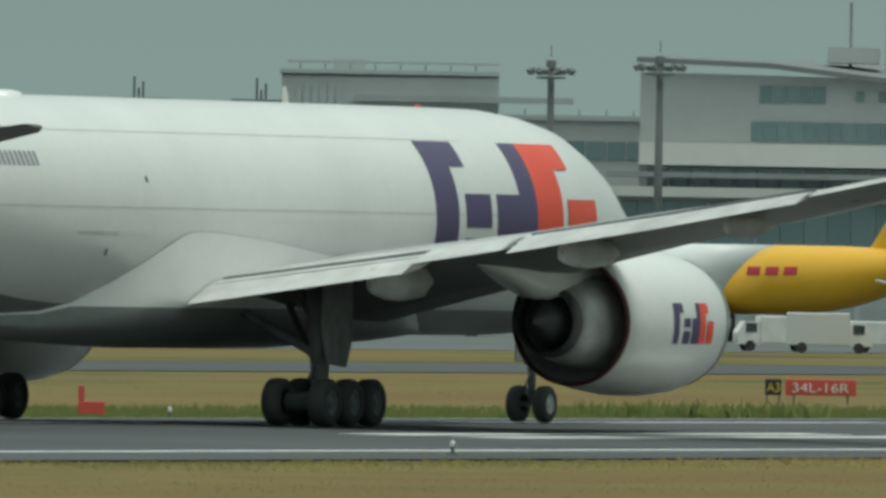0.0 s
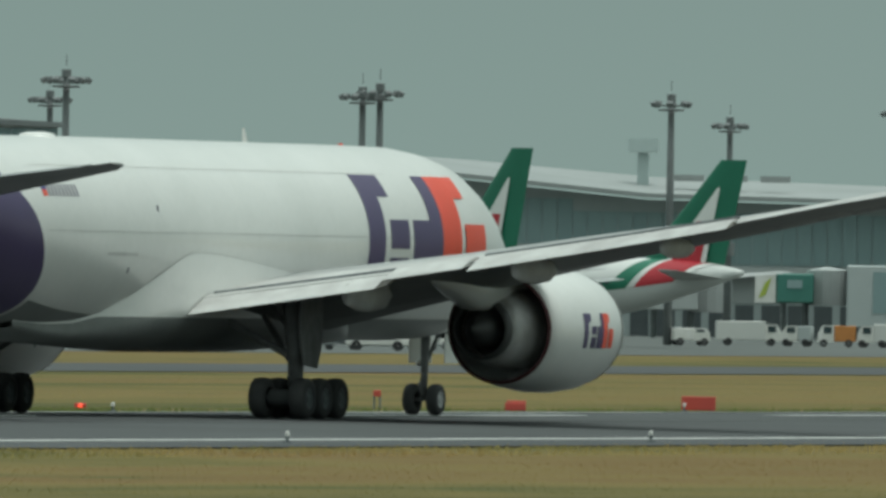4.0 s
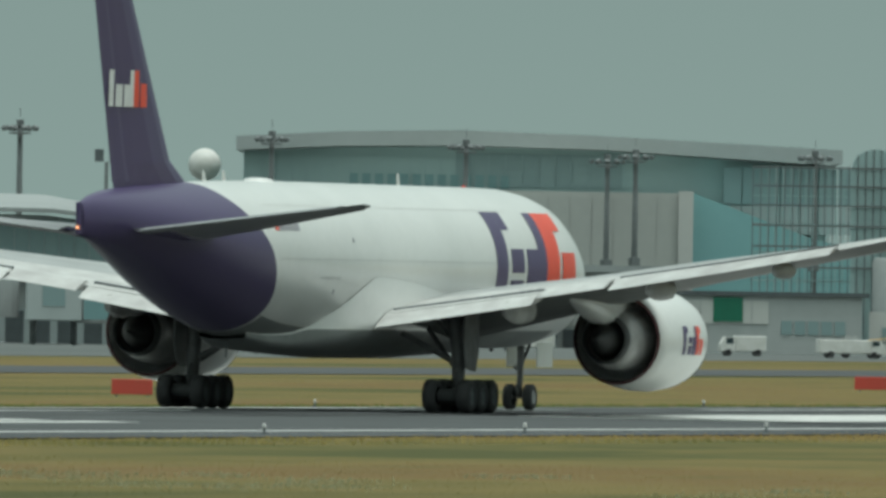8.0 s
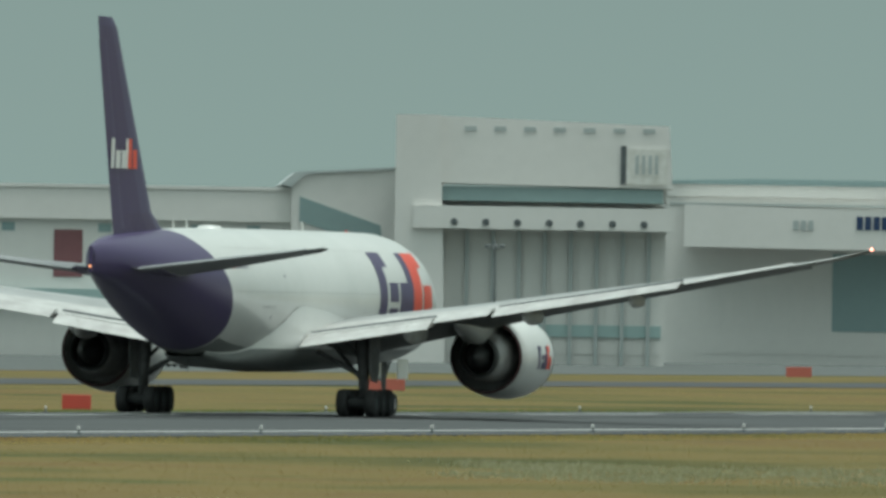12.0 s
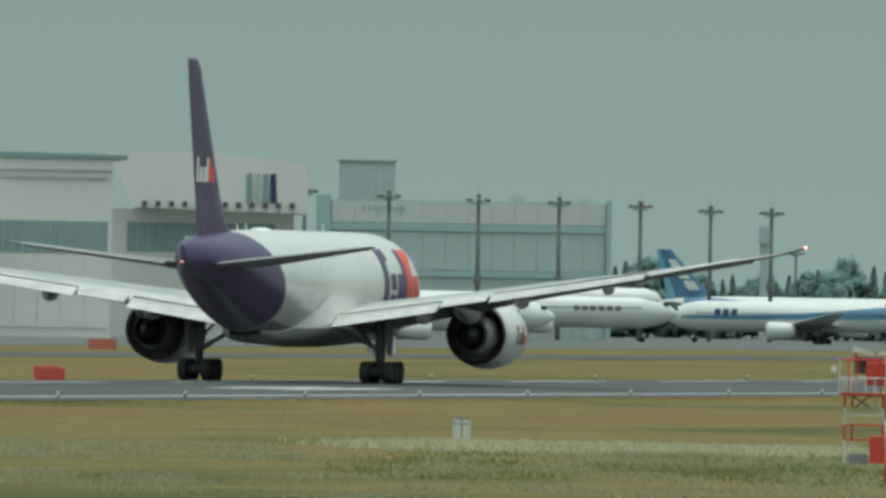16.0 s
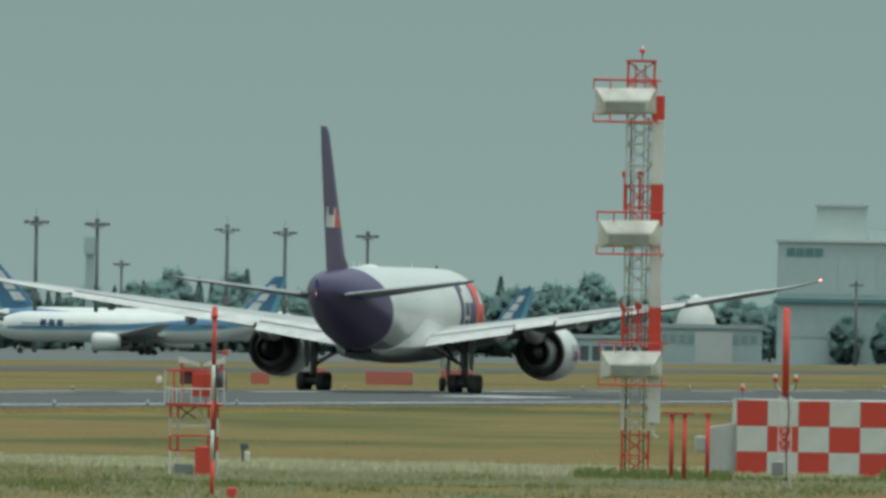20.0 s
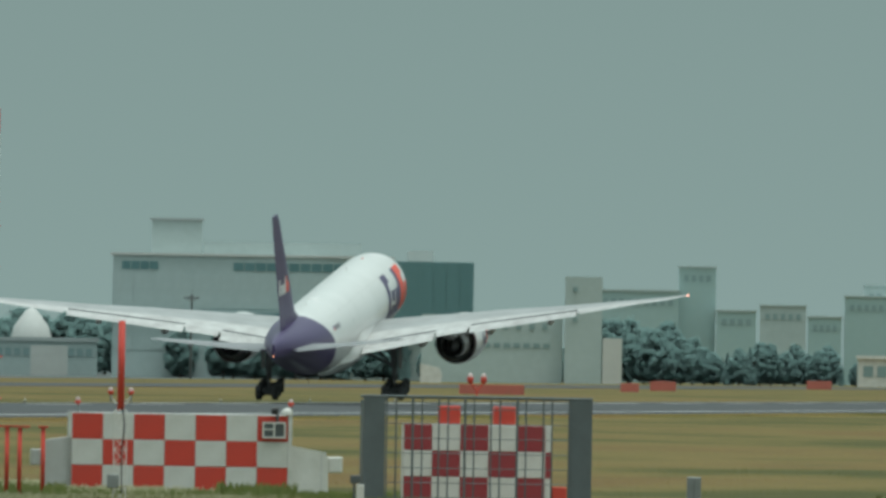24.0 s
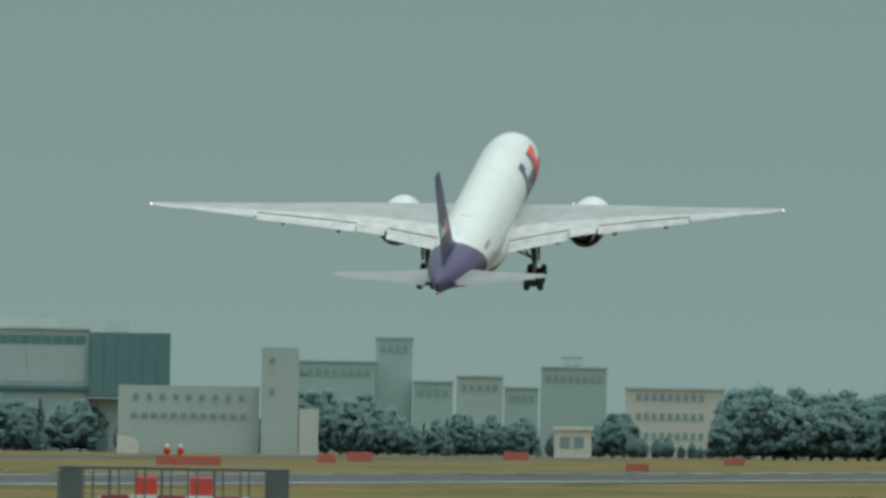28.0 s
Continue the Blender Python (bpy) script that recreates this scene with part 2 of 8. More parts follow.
def field(name, lift=1.0, blades=False):
    """Mown summer grass: gold, brown and olive patches of many sizes, the same for the soil and for the blades on it."""
    m = bpy.data.materials.new(name)
    m.use_nodes = True
    nt = m.node_tree
    b = nt.nodes["Principled BSDF"]
    b.inputs["Roughness"].default_value = 0.95
    b.inputs["Specular IOR Level"].default_value = 0.1
    co, mp = nt.nodes.new("ShaderNodeTexCoord"), nt.nodes.new("ShaderNodeMapping")
    mp.inputs["Scale"].default_value = (0.35, 1.0, 1.0)
    nt.links.new(co.outputs["Object"], mp.inputs[0])
    n1, n2 = nt.nodes.new("ShaderNodeTexNoise"), nt.nodes.new("ShaderNodeTexNoise")
    n1.inputs["Scale"].default_value, n1.inputs["Detail"].default_value, n1.inputs["Roughness"].default_value = 0.028, 8, 0.68
    n2.inputs["Scale"].default_value, n2.inputs["Detail"].default_value, n2.inputs["Roughness"].default_value = 0.11, 6, 0.65
    for n in (n1, n2):
        nt.links.new(mp.outputs[0], n.inputs["Vector"])
    ramp = nt.nodes.new("ShaderNodeValToRGB")
    els = ramp.color_ramp.elements
    els[0].position, els[0].color = 0.39, (0.078 * lift, 0.080 * lift, 0.030 * lift, 1)
    els[1].position, els[1].color = 0.60, (0.160 * lift, 0.108 * lift, 0.044 * lift, 1)
    els.new(0.46).color = (0.130 * lift, 0.110 * lift, 0.040 * lift, 1)
    els.new(0.52).color = (0.172 * lift, 0.130 * lift, 0.050 * lift, 1)
    nt.links.new(n1.outputs["Fac"], ramp.inputs[0])
    r2 = nt.nodes.new("ShaderNodeValToRGB")
    r2.color_ramp.elements[0].position, r2.color_ramp.elements[1].position = 0.58, 0.74
    nt.links.new(n2.outputs["Fac"], r2.inputs[0])
    mix = nt.nodes.new("ShaderNodeMix")
    mix.data_type = "RGBA"
    mix.inputs["B"].default_value = (0.076 * lift, 0.093 * lift, 0.033 * lift, 1)
    nt.links.new(r2.outputs[0], mix.inputs["Factor"])
    nt.links.new(ramp.outputs[0], mix.inputs["A"])
    out = mix.outputs["Result"]
    if blades:
        geo, sh, v = nt.nodes.new("ShaderNodeNewGeometry"), nt.nodes.new("ShaderNodeMath"), nt.nodes.new("ShaderNodeVectorMath")
        sh.operation, sh.inputs[1].default_value, sh.inputs[2].default_value = "MULTIPLY_ADD", 0.24, 0.88
        v.operation = "SCALE"
        nt.links.new(geo.outputs["Random Per Island"], sh.inputs[0])
        nt.links.new(out, v.inputs[0])
        nt.links.new(sh.outputs[0], v.inputs["Scale"])
        out = v.outputs[0]
        leafy(nt, out, 3.0)
    nt.links.new(out, b.inputs["Base Color"])
    return m


GRASS = field("dry_grass")
BLADES = field("dry_grass_blades", 1.0, True)
STRAW = field("straw_verge_blades", 1.35, True)
ASPHALT = mat("runway_asphalt", (0.088, 0.093, 0.094), 0.8, scale=0.08, tint=(0.060, 0.063, 0.064), bump=0.3)
APRON = mat("apron_concrete", (0.135, 0.145, 0.14), 0.9, scale=0.02, tint=(0.095, 0.105, 0.10))
for worn in (ASPHALT, APRON):
    worn.node_tree.nodes["Principled BSDF"].inputs["Specular IOR Level"].default_value = 0.15
LINE = mat("white_line_paint", (0.66, 0.66, 0.63), 0.7, scale=0.6, tint=(0.42, 0.42, 0.40))


def sheet(name, xs, ys, zf, material, lift=0.0, parent=None):
    bm = bmesh.new()
    rows = [[bm.verts.new((x, y, zf(y) + lift)) for y in ys] for x in xs]
    for a, b in zip(rows, rows[1:]):
        for i in range(len(ys) - 1):
            bm.faces.new((a[i], b[i], b[i + 1], a[i + 1]))
    return part(name, bm, material, parent, smooth=True)


def crown(y):
    """The runway falls off gently to the near side and more steeply to the far one."""
    d = y - CENTRE
    return -0.0065 * min(abs(d), 7 if d > 0 else 99) - 0.0165 * max(d - 7, 0)


ground_ys = [-6000, -1500, -200, 0, 60, 130, 205, 212, 218, 221, 255, 290, 293, 300, 315, 330, 360, 400, 440, 480, 520, 560, 600, 640, 680, 900, 1500, 3000, 6000]
ground = tagged(sheet("ground", [-6000, -1000, 0] + [200 * k for k in range(1, 26)] + [7000, 9000], ground_ys, ground_height, GRASS),
                "flat airfield of mown yellow-green grass", "ground", kind="structure")
runway_ys = [CENTRE + d for d in (-36, -30, -15, 0, 7, 15, 30, 36)]
runway = tagged(sheet("runway", [-1200 + 200 * k for k in range(26)], runway_ys, crown, ASPHALT), "grey asphalt runway streaked with dark rubber",
                "runway", kind="structure")
apron = tagged(sheet("apron", [0, 1000, 2000, 3000, 4000, 5200], [600, 640, 680, 900, 1600, 2400], ground_height, APRON, 0.03),
               "pale concrete apron beyond the grass", "apron", kind="structure")

taxiway = tagged(sheet("taxiway", [0, 1000, 2000, 3000, 4000], [425, 450, 478], ground_height, ASPHALT, 0.04), "grey taxiway running beside the runway", "taxiway", kind="structure")


def stripe(x0, x1, y0, y1):
    bm = boxed(x0, x1, y0, y1, -0.02, 0.015)
    for v in bm.verts:
        v.co.z += crown(v.co.y)
    return tagged(part("runway_marking", bm, LINE, runway), "worn white paint")


for k in range(21):
    stripe(-1000 + 200 * k, -800.2 + 200 * k, CENTRE - 29.4, CENTRE - 28.5)
    stripe(-1000 + 200 * k, -800.2 + 200 * k, CENTRE + 28.5, CENTRE + 29.4)

for k in range(70):
    stripe(400 + 50 * k, 430 + 50 * k, CENTRE - 0.45, CENTRE + 0.45)
rubber = mat("rubber_deposit", (0.035, 0.036, 0.037), 0.8, scale=0.15, tint=(0.07, 0.073, 0.074))
for k, d in enumerate((-8.2, -6.6, -5.2, -4.0, 4.1, 5.4, 6.7, 8.3)):
    y = CENTRE + d
    part("tyre_mark", boxed(540 + 37 * (k * 5 % 8), 1250 + 41 * (k * 3 % 8), y - 0.35, y + 0.35, crown(y) - 0.03, crown(y) + 0.006), rubber, runway, "dark rubber streak")
for x0, x1 in ((516, 546), (692, 722), (1150, 1180), (1450, 1480)):
    for d in (-17.5, -14.2, 12.4, 15.7):
        stripe(x0, x1, CENTRE + d, CENTRE + d + 1.8)
for d in (-19, 9):
    stripe(795, 855, CENTRE + d, CENTRE + d + 10)


# ---- the freighter ----
# x forward from the main gear, y to port, z up from the ground
F_X = (31.78, 31.4, 30.4, 28.6, 26.5, 24.0, 21.0, 18.0, -7.0, -11.0, -15.0, -19.0, -23.0, -26.5, -29.3, -30.9)
F_LOW = (4.52, 4.05, 3.55, 3.05, 2.74, 2.56, 2.5, 2.5, 2.5, 2.66, 3.20, 4.08, 5.10, 5.90, 6.42, 6.62)
F_TOP = (4.70, 5.22, 5.97, 7.04, 8.0, 8.68, 8.93, 8.95, 8.95, 8.93, 8.88, 8.80, 8.66, 8.50, 8.24, 7.95)
F_HALF = (0.08, 0.55, 1.15, 1.88, 2.45, 2.88, 3.08, 3.1, 3.1, 3.07, 2.93, 2.62, 2.08, 1.42, 0.70, 0.14)


def hull(x, a, out=0.0):
    """The freighter's skin at x, by the angle a round it (0 starboard, 90 top)."""
    lo, hi, w = (smoothed(F_X, s, x) for s in (F_LOW, F_TOP, F_HALF))
    return Vector((x, -(w + out) * math.cos(radians(a)), (lo + hi) / 2 + ((hi - lo) / 2 + out) * math.sin(radians(a))))


def tail_edge(a):
    """Where the purple tail meets the white body: far back over the spine, swept forward below."""
    s = math.sin(radians(a))
    return smoothed((-1.0, -0.7, -0.3, 0.1, 0.5, 0.8, 1.0), (-14.2, -14.4, -15.1, -16.0, -17.5, -18.5, -18.9), s)


def patch(name, f, us, vs, material, parent, thick=0.012, label=""):
    """A thin raised sheet over the (u, v) grid of a surface f(u, v, out)."""
    bm = bmesh.new()
    top = [[bm.verts.new(f(u, v, thick)) for v in vs] for u in us]
    for a, b in zip(top, top[1:]):
        for i in range(len(vs) - 1):
            bm.faces.new((a[i], b[i], b[i + 1], a[i + 1]))
    return part(name, bm, material, parent, label, smooth=True)


def slab(f, corners, n=8):
    """A grid over the four-cornered (u, v) field, for marks on a curved side."""
    (u0, v0), (u1, v1), (u2, v2), (u3, v3) = corners

    def g(s, t, out):
        u = (u0 * (1 - s) + u1 * s) * (1 - t) + (u3 * (1 - s) + u2 * s) * t
        v = (v0 * (1 - s) + v1 * s) * (1 - t) + (v3 * (1 - s) + v2 * s) * t
        return f(u, v, out)
    return g, [k / n for k in range(n + 1)]


def wheel(parent, x, y, z, r, w, side, hub=HUB):
    tyre = part("tyre", lathe(bmesh.new(), "y", [(-w / 2, r * 0.55), (-w / 2, r * 0.86), (-w * 0.36, r * 0.97), (0, r), (w * 0.36, r * 0.97),
                (w / 2, r * 0.86), (w / 2, r * 0.55), (0, r * 0.5), (-w / 2, r * 0.55)], 24, (x, y, z)), RUBBER, parent, smooth=True)
    part("rim", lathe(bmesh.new(), "y", [(side * w * 0.40, 0.01), (side * w * 0.44, r * 0.18), (side * w * 0.30, r * 0.24), (side * w * 0.30, r * 0.42),
                                         (side * w * 0.46, r * 0.54), (side * w * 0.40, r * 0.58)], 20, (x, y, z)), hub, tyre, "painted wheel rim", smooth=True)


def engine(parent, sgn):
    ex, ey, ez = 7.2, -sgn * 9.75, 2.97
    c = (ex, ey, ez)
    n = 48
    pod = part("engine_cowl", lathe(bmesh.new(), "x", [(0.0, 1.70), (0.0, 1.76), (1.0, 1.90), (2.6, 2.04), (4.2, 2.06), (5.6, 1.98), (6.6, 1.82), (7.0, 1.70),
               (7.05, 1.62), (6.8, 1.54), (6.0, 1.60), (3.0, 1.62), (1.0, 1.66), (0.0, 1.70)], n, c), WHITE, parent, smooth=True)
    part("nozzle_lip", lathe(bmesh.new(), "x", [(-0.02, 1.69), (-0.02, 1.775), (0.10, 1.79), (0.10, 1.67), (-0.02, 1.69)], n, c), LIPRED, pod, "dark red nozzle lip", smooth=True)
    part("inlet_lip", lathe(bmesh.new(), "x", [(6.55, 1.845), (6.95, 1.73), (7.09, 1.62), (6.9, 1.53), (6.75, 1.53)], n, c), METAL, pod, "polished metal inlet lip", smooth=True)
    part("fan_duct", lathe(bmesh.new(), "x", [(0.06, 1.66), (1.0, 1.63), (1.9, 1.58), (2.0, 0.3)], n, c), LINER, pod, "grey duct lining behind the fan", smooth=True)
    part("fan_disc", lathe(bmesh.new(), "x", [(6.0, 1.58), (5.9, 0.5), (6.4, 0.05)], n, c), DARKMETAL, pod, smooth=True)
    core = part("core_cowl", lathe(bmesh.new(), "x", [(2.2, 1.28), (1.2, 1.30), (0.3, 1.26), (-0.6, 1.13), (-1.35, 0.99), (-1.35, 0.94), (-0.6, 0.94), (0.6, 0.94)], n, c),
                CORE, pod, "heat-stained metal core cowl", smooth=True)
    part("core_nozzle", lathe(bmesh.new(), "x", [(-1.1, 0.95), (-1.37, 1.0), (-1.75, 0.91), (-1.75, 0.86), (-1.1, 0.88)], n, c), DARKMETAL, core, smooth=True)
    part("exhaust_plug", lathe(bmesh.new(), "x", [(-0.3, 0.70), (-1.3, 0.66), (-1.9, 0.48), (-2.6, 0.06)], 32, c), DARKMETAL, core, smooth=True)
    part("core_throat", lathe(bmesh.new(), "x", [(-0.3, 0.94), (-0.25, 0.3)], 32, c), DUCT, core, smooth=True)
    # pylon from the cowl's top to the wing
    bm = rings(bmesh.new(), [[(x, ey + w * math.copysign(abs(math.cos(q)) ** 0.7, math.cos(q)), (zl + zh) / 2 + (zh - zl) / 2 * math.sin(q)) for q in [2 * math.pi * k / 14 for k in range(14)]] for x, w, zl, zh in
               ((12.2, 0.05, 4.9, 5.0), (10.6, 0.30, 4.5, 5.15), (8.2, 0.36, 4.0, 5.1), (7.0, 0.42, 3.7, 5.0), (5.4, 0.56, 3.55, 4.85), (4.4, 0.60, 3.60, 4.85), (3.2, 0.56, 3.92, 4.85), (2.0, 0.40, 4.25, 4.85), (1.0, 0.10, 4.50, 4.80))])
    part("engine_pylon", bm, WHITE, parent, smooth=True)
    # the maker's mark on the outboard side: plain blocks in its two colours
    def skin(x, a, out):
        r = smoothed((0, 1.0, 2.6, 4.2, 5.6, 6.6, 7.0), (1.76, 1.90, 2.04, 2.06, 1.98, 1.82, 1.70), x) + out
        return Vector((ex + x, ey - sgn * r * math.cos(radians(a)), ez + r * math.sin(radians(a))))
    for m, blocks in ((PURPLE, ((2.5, 2.85, -16, 16), (2.85, 3.1, 8, 16), (3.12, 3.55, -16, -6), (3.12, 3.55, -3, 4), (3.65, 3.95, -16, 4), (3.95, 4.2, -16, 16))),
                      (ORANGE, ((4.2, 4.6, -16, 16), (4.6, 4.8, 8, 16), (4.75, 5.2, -16, 2)))):
        for u0, u1, a0, a1 in blocks:
            if sgn > 0:
                g, s = slab(skin, ((u0, a0), (u1, a0), (u1, a1), (u0, a1)), 4)
                patch("livery_block", g, s, s, m, pod, 0.012, "flat painted block")
    # strakes and latches
    bm = boxed(3.2, 4.9, -0.02, 0.02, 2.0, 2.45)
    bmesh.ops.transform(bm, matrix=Matrix.Translation(c) @ Matrix.Rotation(radians(-48 * sgn), 4, "X"), verts=bm.verts)
    part("nacelle_strake", bm, WHITE, pod)


def main_gear(parent, sgn):
    y = -sgn * 5.49
    leg = part("gear_leg", tube(bmesh.new(), [(0, y, 0.75), (0, y, 2.1), (-0.1, y * 0.98, 3.9)], [0.22, 0.28, 0.34], 14), STRUT, parent, smooth=True)
    part("drag_brace", tubed([(0.1, y * 0.95, 1.9), (1.9, y * 0.66, 3.3)], 0.10), STRUT, leg)
    part("side_brace", tubed([(0.0, y, 1.9), (-0.1, y * 0.58, 3.1)], 0.12), STRUT, leg)
    part("torque_link", tubed([(-0.25, y, 0.95), (-0.62, y, 1.35), (-0.25, y, 1.75)], 0.07), STRUT, leg)
    part("retraction_strut", tubed([(0.2, y * 1.02, 2.4), (0.5, y * 0.8, 3.7)], 0.08), STRUT, leg)
    door = rings(bmesh.new(), [[(x, yy, z) for x, z in ((-0.55, 1.72), (0.6, 1.62), (0.95, 2.3), (1.0, 4.0), (-0.9, 4.0), (-0.95, 2.6))] for yy in (y - sgn * 0.52, y - sgn * 0.46)])
    # the strut's darker grey puts the door's shade into its colour
    part("leg_door", door, STRUT, leg, "gear door hanging on its leg, shade painted in as darker grey")
    part("hydraulic_line", tubed([(0.18, y, 3.2), (0.26, y, 2.0), (0.2, y, 0.9)], 0.025, 5), BLACK, leg)
    bogie = new("wheel_truck")
    bogie.parent, bogie.location = parent, (0.3, y, 0.66)
    part("oleo_piston", tubed([(-0.25, 0, 0.1), (-0.3, 0, 1.5)], 0.13, 10), METAL, bogie, "bright metal oleo piston", smooth=True)
    part("truck_beam", tubed([(-1.5, 0, 0.02), (1.5, 0, 0.02)], 0.22, 10), DUCT, bogie)
    for x in (-1.05, -0.35, 0.4, 1.1):
        part("brake_drum", lathe(bmesh.new(), "y", [(-0.42, 0.05), (-0.42, 0.30), (0.42, 0.30), (0.42, 0.05)], 14, (x * 1.3, 0, 0.0)), DUCT, bogie, smooth=False)
    for x in (-1.45, 0.0, 1.45):
        part("axle", tubed([(x, -0.75, 0), (x, 0.75, 0)], 0.08, 8), DUCT, bogie)
        for s in (-1, 1):
            wheel(bogie, x, s * 0.70, 0, 0.66, 0.52, s, DARKGREY)
    return bogie


def freighter():
    ob = thing("cargo_jet", pose(0, 0, 0), "white twin-engined cargo jet with purple tail, taking off from the runway", "aircraft")
    n = 56
    angs = [360 * k / n for k in range(n)]
    body_x = [31.78, 31.6, 31.3, 30.8, 30.2, 29.4, 28.4, 27.2, 26, 24.6, 23, 21, 18, 14, 10, 6, 2, -2, -5, -7, -9, -10.5]
    loops = [[hull(x, a) for a in angs] for x in body_x]
    for k in range(1, 7):
        loops.append([hull(-10.5 + (tail_edge(a) + 10.5) * k / 6, a) for a in angs])
    body = part("fuselage", rings(bmesh.new(), loops, caps=False), WHITE, ob, smooth=True)
    loops = [[hull(tail_edge(a) + (-30.9 - tail_edge(a)) * (k / 16), a) for a in angs] for k in range(17)]
    tail = part("tail_section", rings(bmesh.new(), loops, caps=False), PURPLE, ob, "purple painted tail section", smooth=True)
    part("tail_cone_tip", boxed(-31.15, -30.85, -0.10, 0.10, 6.68, 7.92, bevel=0.04), PURPLE, tail)
    part("tail_light", lathe(bmesh.new(), "x", [(-31.26, 0.01), (-31.22, 0.04), (-31.12, 0.055)], 10, (0, 0, 6.95)),
         mat("tail_lamp", (1.0, 0.40, 0.16), 0.3, glow=2.0), tail, "small glowing tail lamp")
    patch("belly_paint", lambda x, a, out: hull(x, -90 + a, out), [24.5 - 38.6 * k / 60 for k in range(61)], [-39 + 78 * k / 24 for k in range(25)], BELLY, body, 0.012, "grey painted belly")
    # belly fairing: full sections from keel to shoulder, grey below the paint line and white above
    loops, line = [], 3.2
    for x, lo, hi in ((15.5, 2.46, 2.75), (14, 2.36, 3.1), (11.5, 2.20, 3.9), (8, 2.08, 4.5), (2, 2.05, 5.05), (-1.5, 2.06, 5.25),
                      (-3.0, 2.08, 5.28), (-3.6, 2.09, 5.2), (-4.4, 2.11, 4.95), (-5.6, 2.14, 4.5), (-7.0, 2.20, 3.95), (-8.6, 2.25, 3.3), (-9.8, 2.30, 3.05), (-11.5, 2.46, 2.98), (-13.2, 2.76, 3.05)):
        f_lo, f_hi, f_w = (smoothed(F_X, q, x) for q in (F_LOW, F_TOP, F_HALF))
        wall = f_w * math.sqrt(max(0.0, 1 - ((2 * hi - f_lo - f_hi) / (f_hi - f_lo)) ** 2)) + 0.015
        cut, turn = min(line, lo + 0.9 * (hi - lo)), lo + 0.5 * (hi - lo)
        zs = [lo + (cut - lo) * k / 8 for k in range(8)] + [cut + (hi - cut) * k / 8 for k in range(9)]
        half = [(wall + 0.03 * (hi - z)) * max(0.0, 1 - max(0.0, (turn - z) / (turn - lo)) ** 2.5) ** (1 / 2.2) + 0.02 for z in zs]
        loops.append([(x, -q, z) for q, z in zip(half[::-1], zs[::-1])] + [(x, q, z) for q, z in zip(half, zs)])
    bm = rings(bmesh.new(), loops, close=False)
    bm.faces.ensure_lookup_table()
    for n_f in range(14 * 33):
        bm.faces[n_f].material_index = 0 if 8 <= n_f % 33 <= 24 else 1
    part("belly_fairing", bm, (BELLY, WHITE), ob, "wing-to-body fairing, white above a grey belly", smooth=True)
    wings, tailplanes = [], []
    for sgn in (1, -1):
        s = -sgn
        sec = [((13.4, s * 2.4, 3.75), (-2.4, s * 2.4, 3.70), 0.125), ((8.6, s * 9.6, 5.00), (-1.75, s * 9.6, 4.88), 0.125), ((4.7, s * 15.0, 5.92), (-2.7, s * 15.0, 5.78), 0.13),
               ((0.8, s * 20.5, 6.73), (-4.35, s * 20.5, 6.66), 0.13), ((-4.9, s * 28.6, 8.09), (-7.3, s * 28.6, 8.05), 0.095),
               ((-6.5, s * 30.6, 8.43), (-8.35, s * 30.6, 8.41), 0.10), ((-8.1, s * 32.4, 8.84), (-9.1, s * 32.4, 8.87), 0.11)]
        bm = wing(sec)
        bm.faces.ensure_lookup_table()
        # lower faces take the darker colour that paints in their shade
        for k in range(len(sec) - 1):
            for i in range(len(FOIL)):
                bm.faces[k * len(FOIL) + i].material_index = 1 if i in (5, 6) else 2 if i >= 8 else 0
        w = part("wing", bm, (GREYWING, FLAP, UNDERWING), ob, "grey swept wing with pale spoiler panels and painted shade beneath, flexing upward", smooth=False)
        wings.append(w)
        part("leading_edge_slat", wing([((a[0] + 0.28, a[1], a[2] - 0.14), (a[0] - 0.07 * (a[0] - b[0]), a[1], a[2] + 0.02), 0.5 if i else 0.42)
             for i, (a, b, _) in enumerate(sec[1:5])]), METAL, w, "bare metal slat")
        for nm, (y0, y1), (c0, c1) in (("inboard_flap", (3.2, 9.3), (2.35, 2.0)), ("flaperon", (9.5, 12.3), (1.7, 1.6)), ("outboard_flap", (12.5, 22.2), (1.7, 1.2)), ("aileron", (22.5, 28.2), (0.75, 0.5))):
            def te(y):
                return (smoothed((2.4, 9.6, 15.0, 20.5, 28.6), (-2.4, -1.75, -2.7, -4.35, -7.3), y), smoothed((2.4, 9.6, 15.0, 20.5, 28.6), (3.72, 4.88, 5.74, 6.60, 8.05), y))
            drop = {"inboard_flap": 14, "flaperon": 12, "outboard_flap": 15, "aileron": 13}[nm]
            ss = []
            for y, c in ((y0, c0), ((y0 + y1) / 2, (c0 + c1) / 2), (y1, c1)):
                x, z = te(y)
                lift = 0.02 if nm == "inboard_flap" else 0.15
                ss.append(((x + c * 0.35, s * y, z + lift), (x + c * 0.35 - c * math.cos(radians(drop)), s * y, z + lift - c * math.sin(radians(drop))), 0.17 if nm == "inboard_flap" else 0.13))
            if nm in ("inboard_flap", "outboard_flap"):
                part("flap_gap", tubed([(a[0] + 0.08, a[1], a[2] + (0.12 if y0 < 9 else 0.07)) for a, _, _ in ss], 0.085 if y0 < 9 else 0.06, 5), DARKGREY, w, "dark gap ahead of the flap")
            part(nm, wing(ss), FLAP, w, "drooped trailing-edge flap" if "flap" in nm else "")
